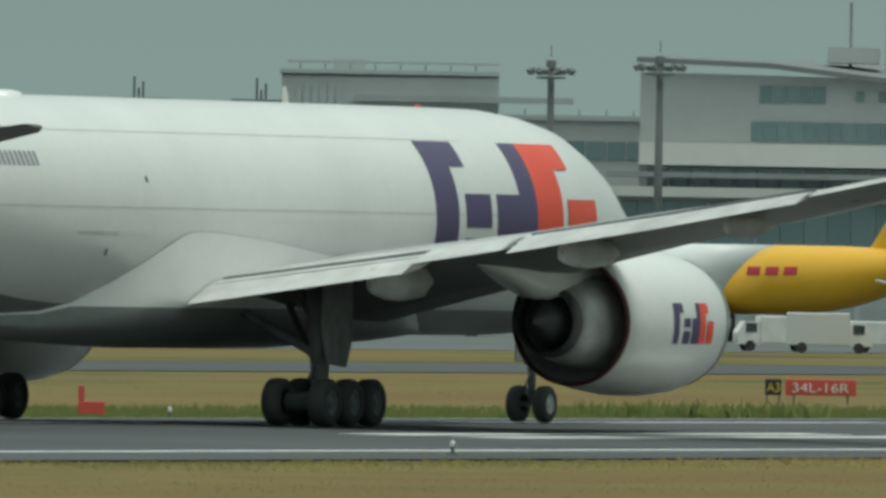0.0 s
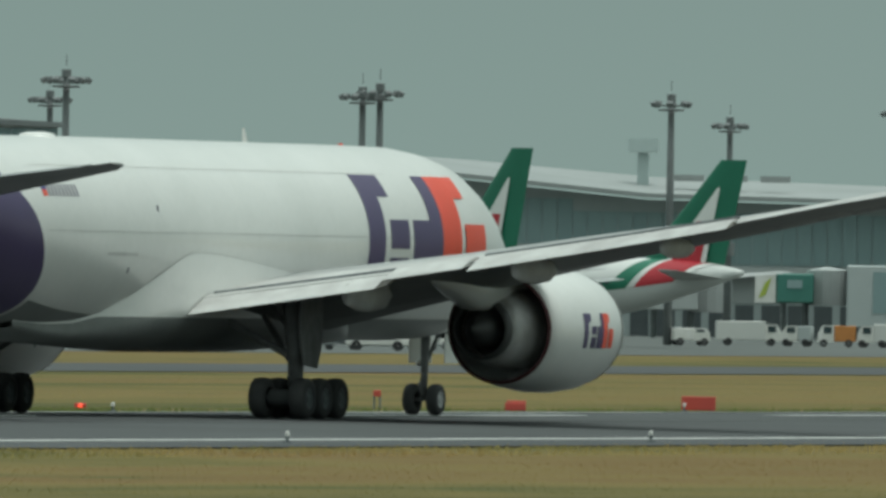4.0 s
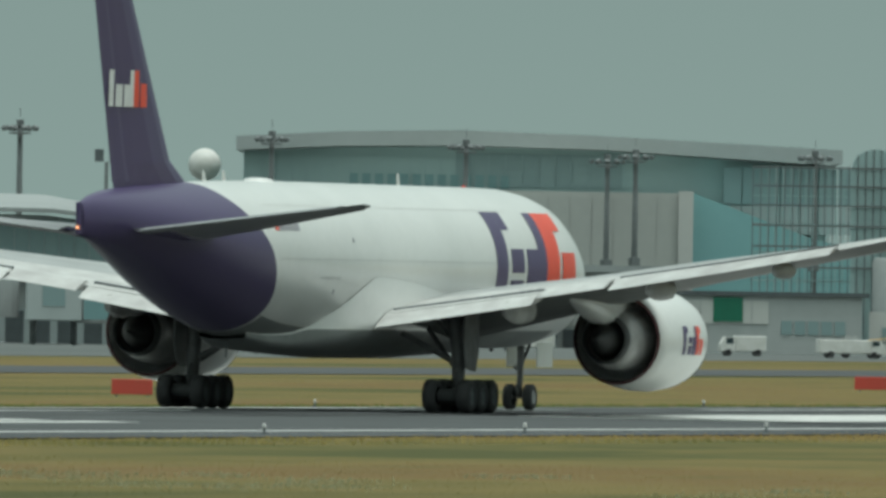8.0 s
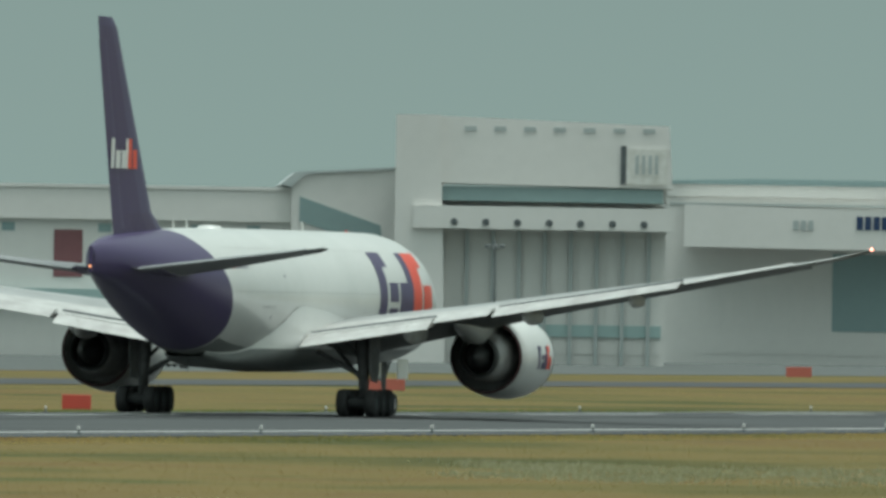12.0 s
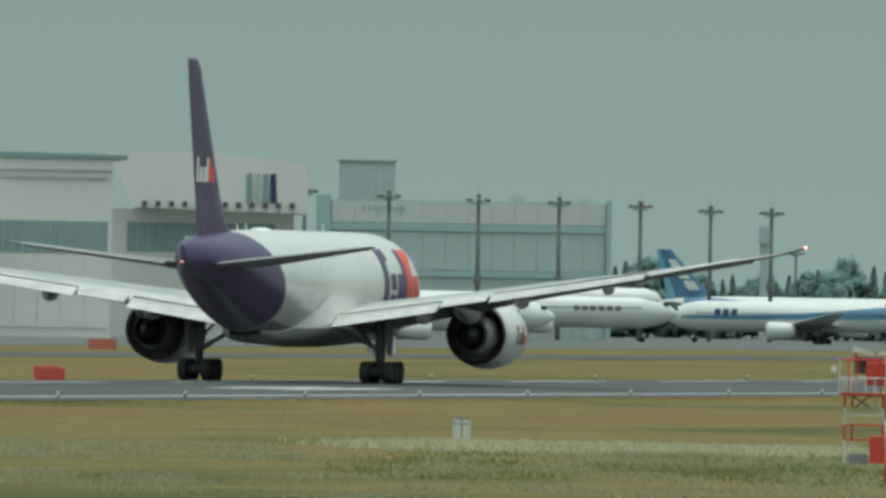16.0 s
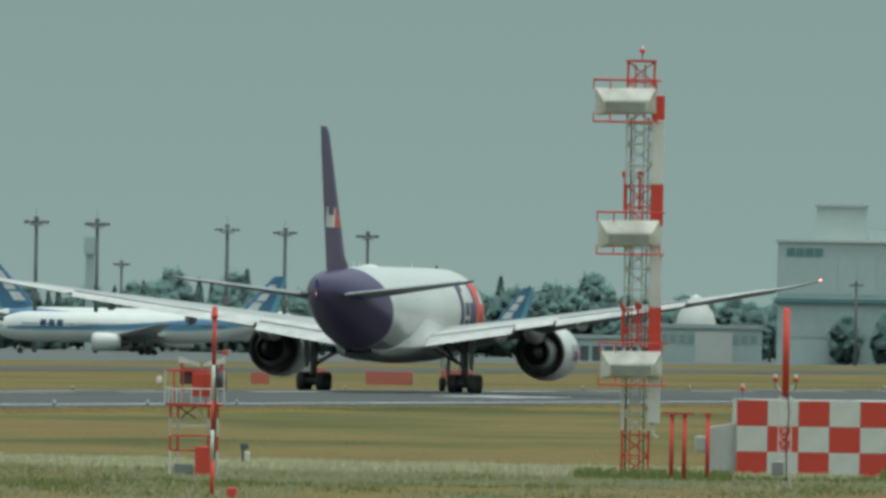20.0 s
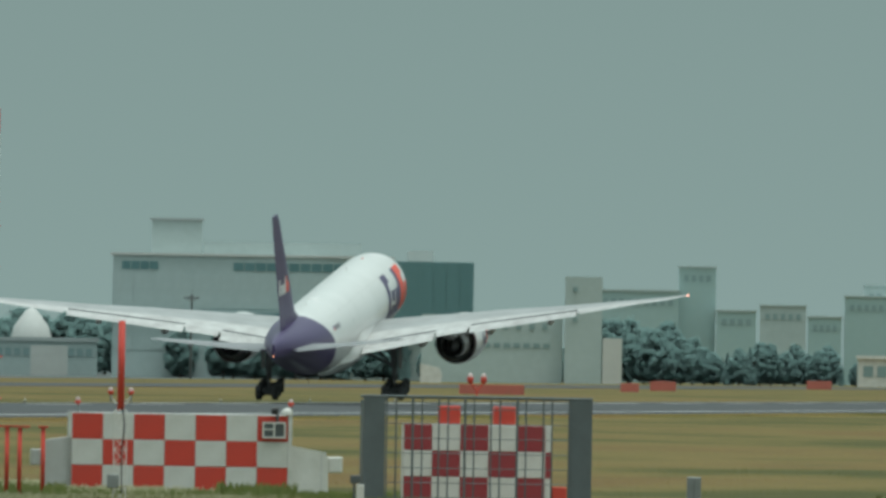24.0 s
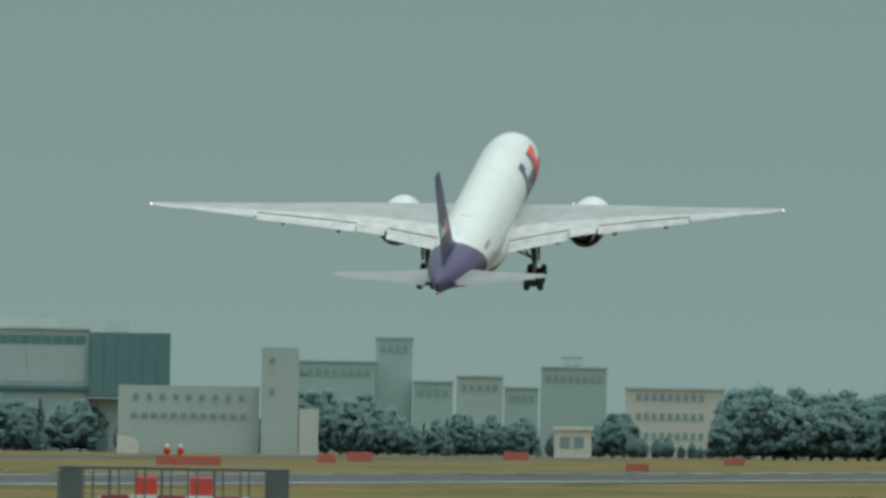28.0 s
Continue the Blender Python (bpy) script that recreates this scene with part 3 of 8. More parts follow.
        for k, (y, x, z, ln, r) in enumerate(((8.2, -0.5, 4.30, 3.8, 0.42), (14.2, -1.3, 5.30, 3.6, 0.33), (19.7, -3.1, 6.20, 2.8, 0.25))):
            pr = [(x - ln * 0.52, 0.03), (x - ln * 0.515, r * 0.62), (x - ln * 0.30, r * 0.92), (x - ln * 0.05, r), (x + ln * 0.3, r * 0.8), (x + ln * 0.5, 0.05)]
            bm = lathe(bmesh.new(), "x", pr, 14)
            bmesh.ops.transform(bm, matrix=Matrix.Translation((0, s * y, z - 0.15)) @ Matrix.Diagonal((1, 0.8, 1.35, 1)), verts=bm.verts)
            part("flap_track_fairing", bm, FLAP, w, smooth=True)
        lampm = mat("wingtip_lamp", (1.0, 0.42, 0.30) if sgn > 0 else (1.0, 0.6, 0.5), 0.3, glow=3.0)
        part("wingtip_light", lathe(bmesh.new(), "x", [(-9.16, 0.01), (-9.1, 0.07), (-8.9, 0.08)], 8, (0, s * 32.42, 8.88)), lampm, w)
        for y in (29.5, 26.8, 24.0, 31.2):
            x, z = smoothed((20.5, 28.6, 32.4), (-4.35, -7.3, -9.0), y), smoothed((20.5, 28.6, 32.4), (6.2, 7.85, 8.86), y)
            part("static_wick", tubed([(x + 0.1, s * y, z), (x - 0.35, s * y, z - 0.03)], 0.012, 4), BLACK, w)
        st = part("horizontal_stabiliser", wing([((-19.9, s * 0.6, 6.60), (-27.6, s * 0.6, 6.88), 0.075), ((-23.2, s * 4.5, 7.02), (-28.3, s * 4.5, 7.22), 0.068),
             ((-27.6, s * 10.3, 7.84), (-29.7, s * 10.3, 7.92), 0.09), ((-28.6, s * 10.85, 7.93), (-29.7, s * 10.85, 8.0), 0.07)]), TAILGREY, ob, "grey tailplane")
        tailplanes.append(st)
        part("stabiliser_root", wing([((-20.6, s * 1.2, 6.66), (-27.9, s * 1.2, 6.86), 0.09), ((-22.0, s * 2.3, 6.76), (-28.1, s * 2.3, 6.96), 0.08)]), PURPLE, st)
        part("elevator", wing([((-26.8, s * 1.6, 6.9), (-28.9, s * 1.6, 6.85), 0.12), ((-28.4, s * 9.8, 7.86), (-29.9, s * 9.8, 7.84), 0.12)]), TAILGREY, st)
        engine(ob, sgn)
    # fin, rudder and their blocks of colour
    fin_sec = [((-17.8, 0, 8.6), (-26.85, 0, 8.35), 0.07), ((-20.4, 0, 9.6), (-27.2, 0, 9.4), 0.10), ((-27.1, 0, 18.2), (-30.35, 0, 18.3), 0.09), ((-27.9, 0, 18.68), (-30.4, 0, 18.7), 0.06)]
    fin = part("tail_fin", wing(fin_sec, upright=True), PURPLE, ob, "purple tail fin", smooth=False)
    part("rudder", wing([((-24.9, 0, 8.75), (-27.1, 0, 8.7), 0.10), ((-28.7, 0, 17.6), (-30.22, 0, 17.6), 0.10)], upright=True), PURPLE, fin)

    def fin_skin(x, z, out):
        k = (z - 9.5) / 8.75
        lead, trail = -20.4 - 6.75 * k, -27.2 - 3.1 * k
        u = (lead - x) / (lead - trail)
        return Vector((x, -(np.interp(u, [0, .02, .08, .2, .4, .65, .85, 1], [0, .22, .4, .5, .48, .32, .16, .06]) * 0.088 * (lead - trail) + out + 0.02), z))
    white_mark = mat("white_mark", (0.8, 0.8, 0.78), 0.4)
    for m, blocks in ((white_mark, ((-27.9, -27.4, 11.6, 13.0), (-27.2, -26.5, 11.6, 12.45), (-26.35, -25.75, 11.6, 12.45), (-25.75, -25.35, 11.6, 13.0))),
                      (ORANGE, ((-25.35, -24.8, 11.6, 13.0), (-24.65, -23.9, 11.6, 12.5)))):
        for x0, x1, z0, z1 in blocks:
            g, q = slab(fin_skin, ((x0, z0), (x1, z0), (x1, z1), (x0, z1)), 3)
            patch("livery_block", g, q, q, m, fin, 0.012, "flat painted block")
    # big blocks on the starboard side, slanting as the mark does
    def side(x, z, out):
        lo, hi = smoothed(F_X, F_LOW, x), smoothed(F_X, F_TOP, x)
        sa = max(-1, min(1, (z - (lo + hi) / 2) / ((hi - lo) / 2)))
        return hull(x, math.degrees(math.asin(sa)), out)
    for m, blocks in ((PURPLE, ((12.6, 14.1, 4.2, 7.95), (14.1, 15.1, 7.25, 7.95), (14.6, 16.3, 5.55, 6.5), (14.6, 16.3, 4.2, 5.25), (16.7, 18.3, 4.2, 6.5), (18.3, 19.4, 4.2, 7.95))),
                      (ORANGE, ((19.4, 21.2, 4.2, 7.95), (21.2, 22.3, 7.25, 7.95), (21.6, 23.9, 4.2, 6.4)))):
        for x0, x1, z0, z1 in blocks:
            g, q = slab(side, ((x0, z0), (x1, z0), (x1, z1), (x0, z1)), 24)
            patch("livery_block", g, q, q, m, body, 0.014, "flat painted block")
    dk = mat("grey_script", (0.10, 0.09, 0.14), 0.5)
    BLUE_FLAG = mat("flag_blue", (0.10, 0.10, 0.28), 0.5)
    faint = mat("faint_registration_paint", (0.30, 0.29, 0.33), 0.5)
    for k in range(9):
        g, q = slab(side, ((-14.7 + 0.28 * k, 7.0), (-14.54 + 0.28 * k, 7.0), (-14.54 + 0.28 * k, 7.38), (-14.7 + 0.28 * k, 7.38)), 2)
        patch("registration_bar", g, q, q, faint, body, 0.012)
    for m, x0, z0, z1 in ((BLUE_FLAG, -15.15, 7.2, 7.38), (ORANGE, -15.15, 7.0, 7.2)):
        g, q = slab(side, ((x0, z0), (x0 + 0.36, z0), (x0 + 0.36, z1), (x0, z1)), 2)
        patch("flag_block", g, q, q, m, body, 0.012)
    for k in range(7):
        g, q = slab(side, ((12.6 + 0.62 * k, 3.5), (12.85 + 0.62 * k, 3.5), (13.0 + 0.62 * k, 4.0 + 0.3 * (k % 3 == 0)), (12.75 + 0.62 * k, 4.0 + 0.3 * (k % 3 == 0))), 3)
        patch("script_bar", g, q, q, dk, body, 0.012)
    seam = mat("panel_seam", (0.60, 0.60, 0.58), 0.5)
    for x0, x1, z0, z1 in ((-15.0, 20.0, 5.90, 5.935), (-15.0, 16.0, 7.98, 8.005)):
        for k in range(16):
            a, b = x0 + (x1 - x0) * k / 16, x0 + (x1 - x0) * (k + 0.995) / 16
            g, q = slab(side, ((a, z0), (b, z0), (b, z1), (a, z1)), 3)
            patch("skin_seam", g, q, q, seam, body, 0.006)
    for x0, x1, z0, z1 in ((-10.3, -7.8, 5.15, 5.25), (-6.0, -5.86, 6.6, 6.78), (-8.4, -8.27, 4.6, 4.78), (13.1, 13.25, 5.9, 6.05)):
        g, q = slab(side, ((x0, z0), (x1, z0), (x1, z1), (x0, z1)), 3)
        patch("vent", g, q, q, seam if x1 - x0 > 1 else dk, body, 0.01)
    for x, zz, h in ((9.4, 8.86, 0.55), (-13.0, 8.84, 0.45), (-15.5, 8.82, 0.45)):
        part("blade_antenna", wing([((x, 0, zz - 0.05), (x - 0.5, 0, zz - 0.05), 0.12), ((x - 0.3, 0, zz + h), (x - 0.55, 0, zz + h), 0.1)], upright=True), WHITE, body)
    part("antenna_dome", lathe(bmesh.new(), "z", [(8.88, 0.62), (9.01, 0.55), (9.06, 0.3), (9.07, 0.01)], 18, (-9.0, 0, 0)), WHITE, body, smooth=True)
    part("beacon", lathe(bmesh.new(), "z", [(8.88, 0.09), (8.99, 0.08), (9.02, 0.02)], 10, (17.8, 0, 0)), REDPAINT, body, smooth=True)
    for x, ln in ((-12.4, 0.75), (-8.6, 0.35), (-8.0, 0.3)):
        zb = smoothed(F_X, F_LOW, x)
        part("drain_mast", wing([((x, 0, zb + 0.05), (x - 0.3, 0, zb + 0.05), 0.15), ((x - 0.25, 0, zb - ln), (x - 0.4, 0, zb - ln), 0.15)], upright=True), DARKGREY, body)
    # cockpit side glass and doors on the starboard bow
    for k in range(3):
        g, q = slab(side, ((27.6 + 0.85 * k, 6.15 - 0.1 * k), (28.35 + 0.85 * k, 6.1 - 0.12 * k), (28.2 + 0.85 * k, 6.75 - 0.2 * k), (27.65 + 0.85 * k, 6.85 - 0.2 * k)), 4)
        patch("cockpit_window", g, q, q, GLASS, body, 0.012)
    # gear
    trucks = [main_gear(ob, 1), main_gear(ob, -1)]
    ng = part("nose_gear_leg", tube(bmesh.new(), [(25.9, 0, 0.55), (25.9, 0, 1.6), (25.95, 0, 2.9)], [0.10, 0.13, 0.16], 12), STRUT, ob, smooth=True)
    part("nose_drag_brace", tubed([(25.95, 0, 1.7), (27.3, 0, 2.8)], 0.07), STRUT, ng)
    part("nose_torque_link", tubed([(25.75, 0, 0.7), (25.45, 0, 1.05), (25.75, 0, 1.4)], 0.05), STRUT, ng)
    part("taxi_lamp", lathe(bmesh.new(), "x", [(26.15, 0.12), (26.0, 0.1), (25.95, 0.02)], 12, (0, 0.25, 1.75)), METAL, ng)
    part("axle", tubed([(25.9, -0.55, 0.535), (25.9, 0.55, 0.535)], 0.07, 8), STRUT, ng)
    for s in (-1, 1):
        wheel(ng, 25.9, s * 0.42, 0.535, 0.535, 0.38, s)
        part("nose_gear_door", box(bmesh.new(), 26.1, 28.2, s * 0.62, s * 0.66, 1.75, 2.75, 0.01), WHITE, ng, "white nose gear door")
    return ob, trucks, wings, tailplanes


jet, jet_trucks, jet_wings, jet_tailplanes = freighter()


# ---- airfield equipment ----
DOME = mat("pale_pink_glass", (0.62, 0.50, 0.47), 0.25)


def stand(bearing, reach, z=None, turn=0.0):
    """A pose at that bearing and distance from the bank, x to the right of the way out and y away."""
    p = polar(bearing, reach)
    return pose(p.x, p.y, ground_height(p.y) if z is None else z, 0, 0, bearing - 90 + turn)


def lattice(parent, w, z0, z1, bay, leg_r, brace_r, bands, cx=0.0, cy=0.0):
    """A square lattice mast; bands give the paint by height."""
    def paint(z):
        for top, m in bands:
            if z < top:
                return m
        return bands[-1][1]
    zs = [z0]
    for top, _ in bands:
        if z0 < top < z1:
            zs.append(top)
    zs.append(z1)
    h = w / 2
    for a, b in zip(zs, zs[1:]):
        m = paint((a + b) / 2)
        for sx, sy in ((-1, -1), (1, -1), (1, 1), (-1, 1)):
            part("mast_leg", tubed([(cx + sx * h, cy + sy * h, a), (cx + sx * h, cy + sy * h, b)], leg_r, 6), m, parent)
    n = max(1, round((z1 - z0) / bay))
    for k in range(n):
        a, b = z0 + (z1 - z0) * k / n, z0 + (z1 - z0) * (k + 1) / n
        for (ax, ay), (bx, by) in (((-1, -1), (1, -1)), ((1, -1), (1, 1)), ((1, 1), (-1, 1)), ((-1, 1), (-1, -1))):
            lo, hi = ((ax, ay), (bx, by)) if k % 2 else ((bx, by), (ax, ay))
            part("diagonal_brace", tubed([(cx + lo[0] * h, cy + lo[1] * h, a), (cx + hi[0] * h, cy + hi[1] * h, b)], brace_r, 4), paint((a + b) / 2), parent)
            part("cross_brace", tubed([(cx + ax * h, cy + ay * h, b), (cx + bx * h, cy + by * h, b)], brace_r, 4), paint((a + b) / 2), parent)


def obstruction_lamp(parent, x, y, z, r=0.13):
    """A red lamp body under a pale glass dome."""
    lamp = part("obstruction_lamp", lathe(bmesh.new(), "z", [(0, r * 0.6), (r * 0.5, r * 0.85), (r * 0.7, r), (r * 1.3, r), (r * 1.35, r * 0.8)], 12, (x, y, z)), REDPAINT, parent, smooth=True)
    part("lamp_dome", lathe(bmesh.new(), "z", [(r * 1.3, r * 0.82), (r * 1.9, r * 0.78), (r * 2.4, r * 0.5), (r * 2.6, 0.01)], 12, (x, y, z)), DOME, lamp, "pale glass dome", smooth=True)
    part("lamp_stem", tubed([(x, y, z - 0.25), (x, y, z)], r * 0.35, 6), STEEL, lamp)
    return lamp


def glide_tower():
    t = thing("antenna_tower", stand(8.958, 765), "red and white lattice antenna tower with three reflector boxes", "tower")
    bands = ((1.65, REDPAINT), (4.6, WHITEPAINT), (6.1, REDPAINT), (9.0, WHITEPAINT), (10.5, REDPAINT), (12.9, WHITEPAINT), (20, REDPAINT))
    lattice(t, 0.95, 0.0, 14.9, 0.75, 0.05, 0.022, bands)
    for a, b, m in ((1.9, 4.4, WHITEPAINT), (4.4, 6.1, REDPAINT), (6.1, 9.0, WHITEPAINT), (9.0, 10.5, REDPAINT), (10.5, 12.8, WHITEPAINT), (12.8, 13.7, REDPAINT)):
        part("cable_duct", boxed(0.40, 0.86, -0.62, -0.30, a, b - 0.01, bevel=0.02), m, t)
    for k in range(9):
        part("duct_bracket", boxed(0.36, 0.42, -0.66, -0.60, 2.4 + 1.25 * k, 2.5 + 1.25 * k), DARKGREY, t)
    part("duct_foot", tubed([(0.63, -0.45, 1.9), (0.63, -0.45, 1.5), (0.80, -0.45, 1.4)], 0.07, 6), WHITEPAINT, t)
    part("cap_plate", boxed(-0.55, 0.55, -0.55, 0.55, 14.88, 14.96), REDPAINT, t)
    obstruction_lamp(t, 0.03, 0, 15.2, 0.10)
    for a, b, m in ((0.0, 1.65, REDPAINT), (1.65, 4.6, WHITEPAINT), (4.6, 6.1, REDPAINT), (6.1, 9.0, WHITEPAINT), (9.0, 10.5, REDPAINT), (10.5, 12.9, WHITEPAINT), (12.9, 14.8, REDPAINT)):
        for x in (-0.2, 0.14):
            part("ladder_rail", tubed([(x, -0.2, a), (x, -0.2, b)], 0.028, 5), m, t)
        for k in range(int((b - a) / 0.42)):
            part("ladder_rung", tubed([(-0.2, -0.2, a + 0.2 + 0.42 * k), (0.14, -0.2, a + 0.2 + 0.42 * k)], 0.014, 4), m, t)
    part("feeder_cable", tubed([(-0.36, -0.3, 0.2), (-0.36, -0.3, 3.4), (-0.3, -0.3, 8.2), (-0.33, -0.3, 12.9)], 0.03, 5), BLACK, t)
    part("feeder_cable", tubed([(0.3, -0.3, 0.2), (0.28, -0.3, 3.4), (0.3, -0.3, 12.9)], 0.022, 5), BLACK, t)
    dirt = mat("stained_white_panel", (0.72, 0.71, 0.66), 0.6, scale=1.2, tint=(0.38, 0.37, 0.30))
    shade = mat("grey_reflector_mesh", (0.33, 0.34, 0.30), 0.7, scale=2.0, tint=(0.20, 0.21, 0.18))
    for zc, x0 in ((13.45, -1.65), (8.7, -1.45), (4.0, -1.3)):
        x1 = x0 + 2.2
        box_ = part("reflector_box", rings(bmesh.new(), [[(x0, -0.62, zc - 0.5), (x1, -0.62, zc - 0.42), (x1, -0.62, zc + 0.5), (x0, -0.62, zc + 0.48)],
                                                          [(x0 + 0.35, -1.0, zc - 0.40), (x1 - 0.35, -1.0, zc - 0.36), (x1 - 0.25, -1.0, zc + 0.05), (x0 + 0.3, -1.0, zc + 0.02)]]), dirt, t, "stained white reflector box")
        part("reflector_grille", boxed(x0 + 0.38, x1 - 0.38, -1.03, -1.004, zc - 0.40, zc - 0.03), shade, box_)
        part("box_back", boxed(x0 + 0.05, x1 - 0.05, -0.617, -0.5, zc - 0.4, zc + 0.45), WHITEPAINT, box_)
        for zz in (zc + 0.78, zc - 0.72):
            part("railing", tubed([(x0 - 0.05, -1.05, zz), (x1, -1.05, zz), (x1 + 0.15, -0.3, zz), (x1 + 0.15, 0.5, zz)], 0.035, 6), REDPAINT, t)
            part("railing", tubed([(x0 - 0.05, -1.05, zz), (x0 - 0.05, 0.5, zz), (x1 + 0.15, 0.5, zz)], 0.035, 6), REDPAINT, t)
        for x in (x0 - 0.05, x0 + 0.55, x1):
            part("rail_post", tubed([(x, -1.05, zc + 0.42), (x, -1.05, zc + 0.78)], 0.028, 6), REDPAINT, t)
            part("rail_post", tubed([(x, -1.05, zc - 0.72), (x, -1.05, zc - 0.4)], 0.028, 6), REDPAINT, t)
        part("walkway", boxed(x0, x1 + 0.1, -0.45, 0.5, zc - 0.74, zc - 0.70), STEEL, t)
        for x in (-0.62, -0.08):
            if zc < 13:
                part("dipole_tube", lathe(bmesh.new(), "z", [(0, 0.05), (1.15, 0.05), (1.2, 0.11), (1.38, 0.11), (1.42, 0.02)], 8, (x + 0.1, -0.35, zc + 0.85)), REDPAINT, t)
    return t


def checker(parent, cols, rows, w, h, x0, z0, y, first=0, red_paint=REDPAINT):
    """Painted metal panels, red and white by turns."""
    dull = {}
    for r in range(rows):
        for c in range(cols):
            red = (r + c + first) % 2 == 0
            key = red
            if key not in dull:
                bm = boxed(0.006, w - 0.006, 0, 0.03, 0.006, h - 0.006, bevel=0.008)
                ob = part("painted_panel", bm, red_paint if red else WHITEPAINT, parent)
                dull[key] = ob.data
            else:
                ob = new("painted_panel", dull[key])
                ob.parent = parent
            ob.location = (x0 + c * w, y, z0 + (rows - 1 - r) * h)


def scaled(m, k):
    return m @ Matrix.Diagonal((k, k, k, 1))


def checker_hut():
    t = thing("equipment_hut", scaled(stand(8.395, 768, turn=3.0), 1.055), "red and white chequered equipment hut on the grass", "hut")
    x0, w, h = -3.7, 1.057, 0.88
    part("hut_body", boxed(x0, x0 + 7 * w, 0.034, 3.2, 0, 3 * h, bevel=0.02), WHITEPAINT, t)
    checker(t, 7, 3, w, h, x0, 0.02, 0.0)
    part("roof_slab", boxed(x0 - 0.01, x0 + 7 * w + 0.01, 0.0, 3.2, 3 * h + 0.024, 3 * h + 0.05, bevel=0.01), WHITEPAINT, t, "thin white roof")
    part("corner_trim", boxed(x0 + 7 * w + 0.004, x0 + 7 * w + 0.14, -0.02, 0.2, 0, 3 * h + 0.25), WHITEPAINT, t)
    lean = mat("pale_grey_cabinet", (0.56, 0.56, 0.55), 0.6, scale=0.8, tint=(0.44, 0.44, 0.42))
    part("side_cabinet", rings(bmesh.new(), [[(x0 - 0.95, y, 0), (x0 - 0.01, y, 0), (x0 - 0.01, y, 1.85), (x0 - 0.95, y, 1.7)] for y in (0.3, 1.8)]), lean, t, "pale grey side cabinet")
    part("side_duct", boxed(x0 - 1.35, x0 - 0.96, 0.5, 1.5, 0.85, 1.4, bevel=0.03), lean, t)
    xr = x0 + 7 * w + 0.15
    part("rear_annex", rings(bmesh.new(), [[(xr, y, 0), (xr + 1.25, y, 0), (xr + 1.25, y, 1.2), (xr + 1.15, y, 1.45), (xr, y, 1.65)] for y in (0.15, 2.0)]), WHITEPAINT, t, "white sloping annex")
    part("annex_hood", boxed(xr + 1.254, xr + 1.75, 0.3, 1.8, 0.75, 1.3, bevel=0.04), WHITEPAINT, t)
    part("annex_seam", boxed(xr + 1.0, xr + 1.03, 0.13, 0.148, 0.05, 1.4), lean, t)
    obstruction_lamp(t, x0 + 0.2, 0.3, 3 * h + 0.32, 0.1)
    obstruction_lamp(t, xr - 0.05, 0.3, 3 * h + 0.36, 0.1)
    ux = x0 + 6.16 * w
    unit = part("wall_unit", boxed(ux, ux + 0.80, -0.14, -0.03, 1.92, 2.46, bevel=0.02), DARKGREY, t, "dark lamp box in a white frame")
    for xa, xb, za, zb in ((0, 0.80, 1.90, 1.96), (0, 0.80, 2.40, 2.46), (0, 0.06, 1.96, 2.40), (0.37, 0.43, 1.96, 2.40), (0.74, 0.80, 1.96, 2.40), (0.06, 0.37, 2.18, 2.23)):
        part("unit_frame", boxed(ux + xa, ux + xb, -0.19, -0.145, za, zb), WHITEPAINT, unit)
    part("unit_mast", tubed([(ux + 0.5, -0.15, 2.46), (ux + 0.5, -0.15, 2.95)], 0.05, 6), DARKGREY, unit)
    part("unit_lamp", boxed(ux + 0.3, ux + 0.52, -0.25, -0.05, 2.72, 2.94, bevel=0.03), BLACK, unit)
    part("unit_hood", lathe(bmesh.new(), "z", [(2.70, 0.20), (2.84, 0.19), (2.92, 0.12), (2.95, 0.01)], 12, (ux + 0.85, 0.1, 0)), WHITEPAINT, unit, "white hood", smooth=True)


def red_post():
    t = thing("marker_mast", stand(8.556, 712), "red tube on a slim white lattice mast with two lamps", "mast")
    lattice(t, 0.42, 0.0, 3.1, 0.45, 0.022, 0.012, ((9, WHITEPAINT),))
    part("red_tube", tubed([(0, 0, 3.1), (0, 0, 6.1)], 0.115, 12), REDPAINT, t, "plain red tube", smooth=True)
    part("mast_arm", tubed([(-0.34, 0, 3.6), (-0.2, 0, 3.35), (0.2, 0, 3.35), (0.34, 0, 3.6)], 0.03, 6), WHITEPAINT, t)
    for x in (-0.34, 0.34):
        obstruction_lamp(t, x, 0, 3.62, 0.1)
    part("loose_cable", tubed([(0.05, -0.25, 3.2), (0.14, -0.27, 2.6), (0.05, -0.26, 1.6), (0.08, -0.26, 0.3)], 0.025, 5), BLACK, t)
    part("junction_box", boxed(-0.42, -0.02, -0.36, -0.24, 0.5, 0.95, bevel=0.02), STEEL, t)


def t_poles():
    for k, (b, w) in enumerate(((8.860, 0.35), (8.826, 0.35), (8.763, 0.16))):
        t = thing("red_pole", stand(b, 740), "short red steel pole with a flat cross-plate", "pole", group="red poles by the tower")
        part("pole", tubed([(0, 0, 0), (0, 0, 2.35)], 0.075, 8), REDPAINT, t, smooth=True)
        part("cross_plate", boxed(-w, w, -0.12, 0.12, 2.354, 2.42), REDPAINT, t)


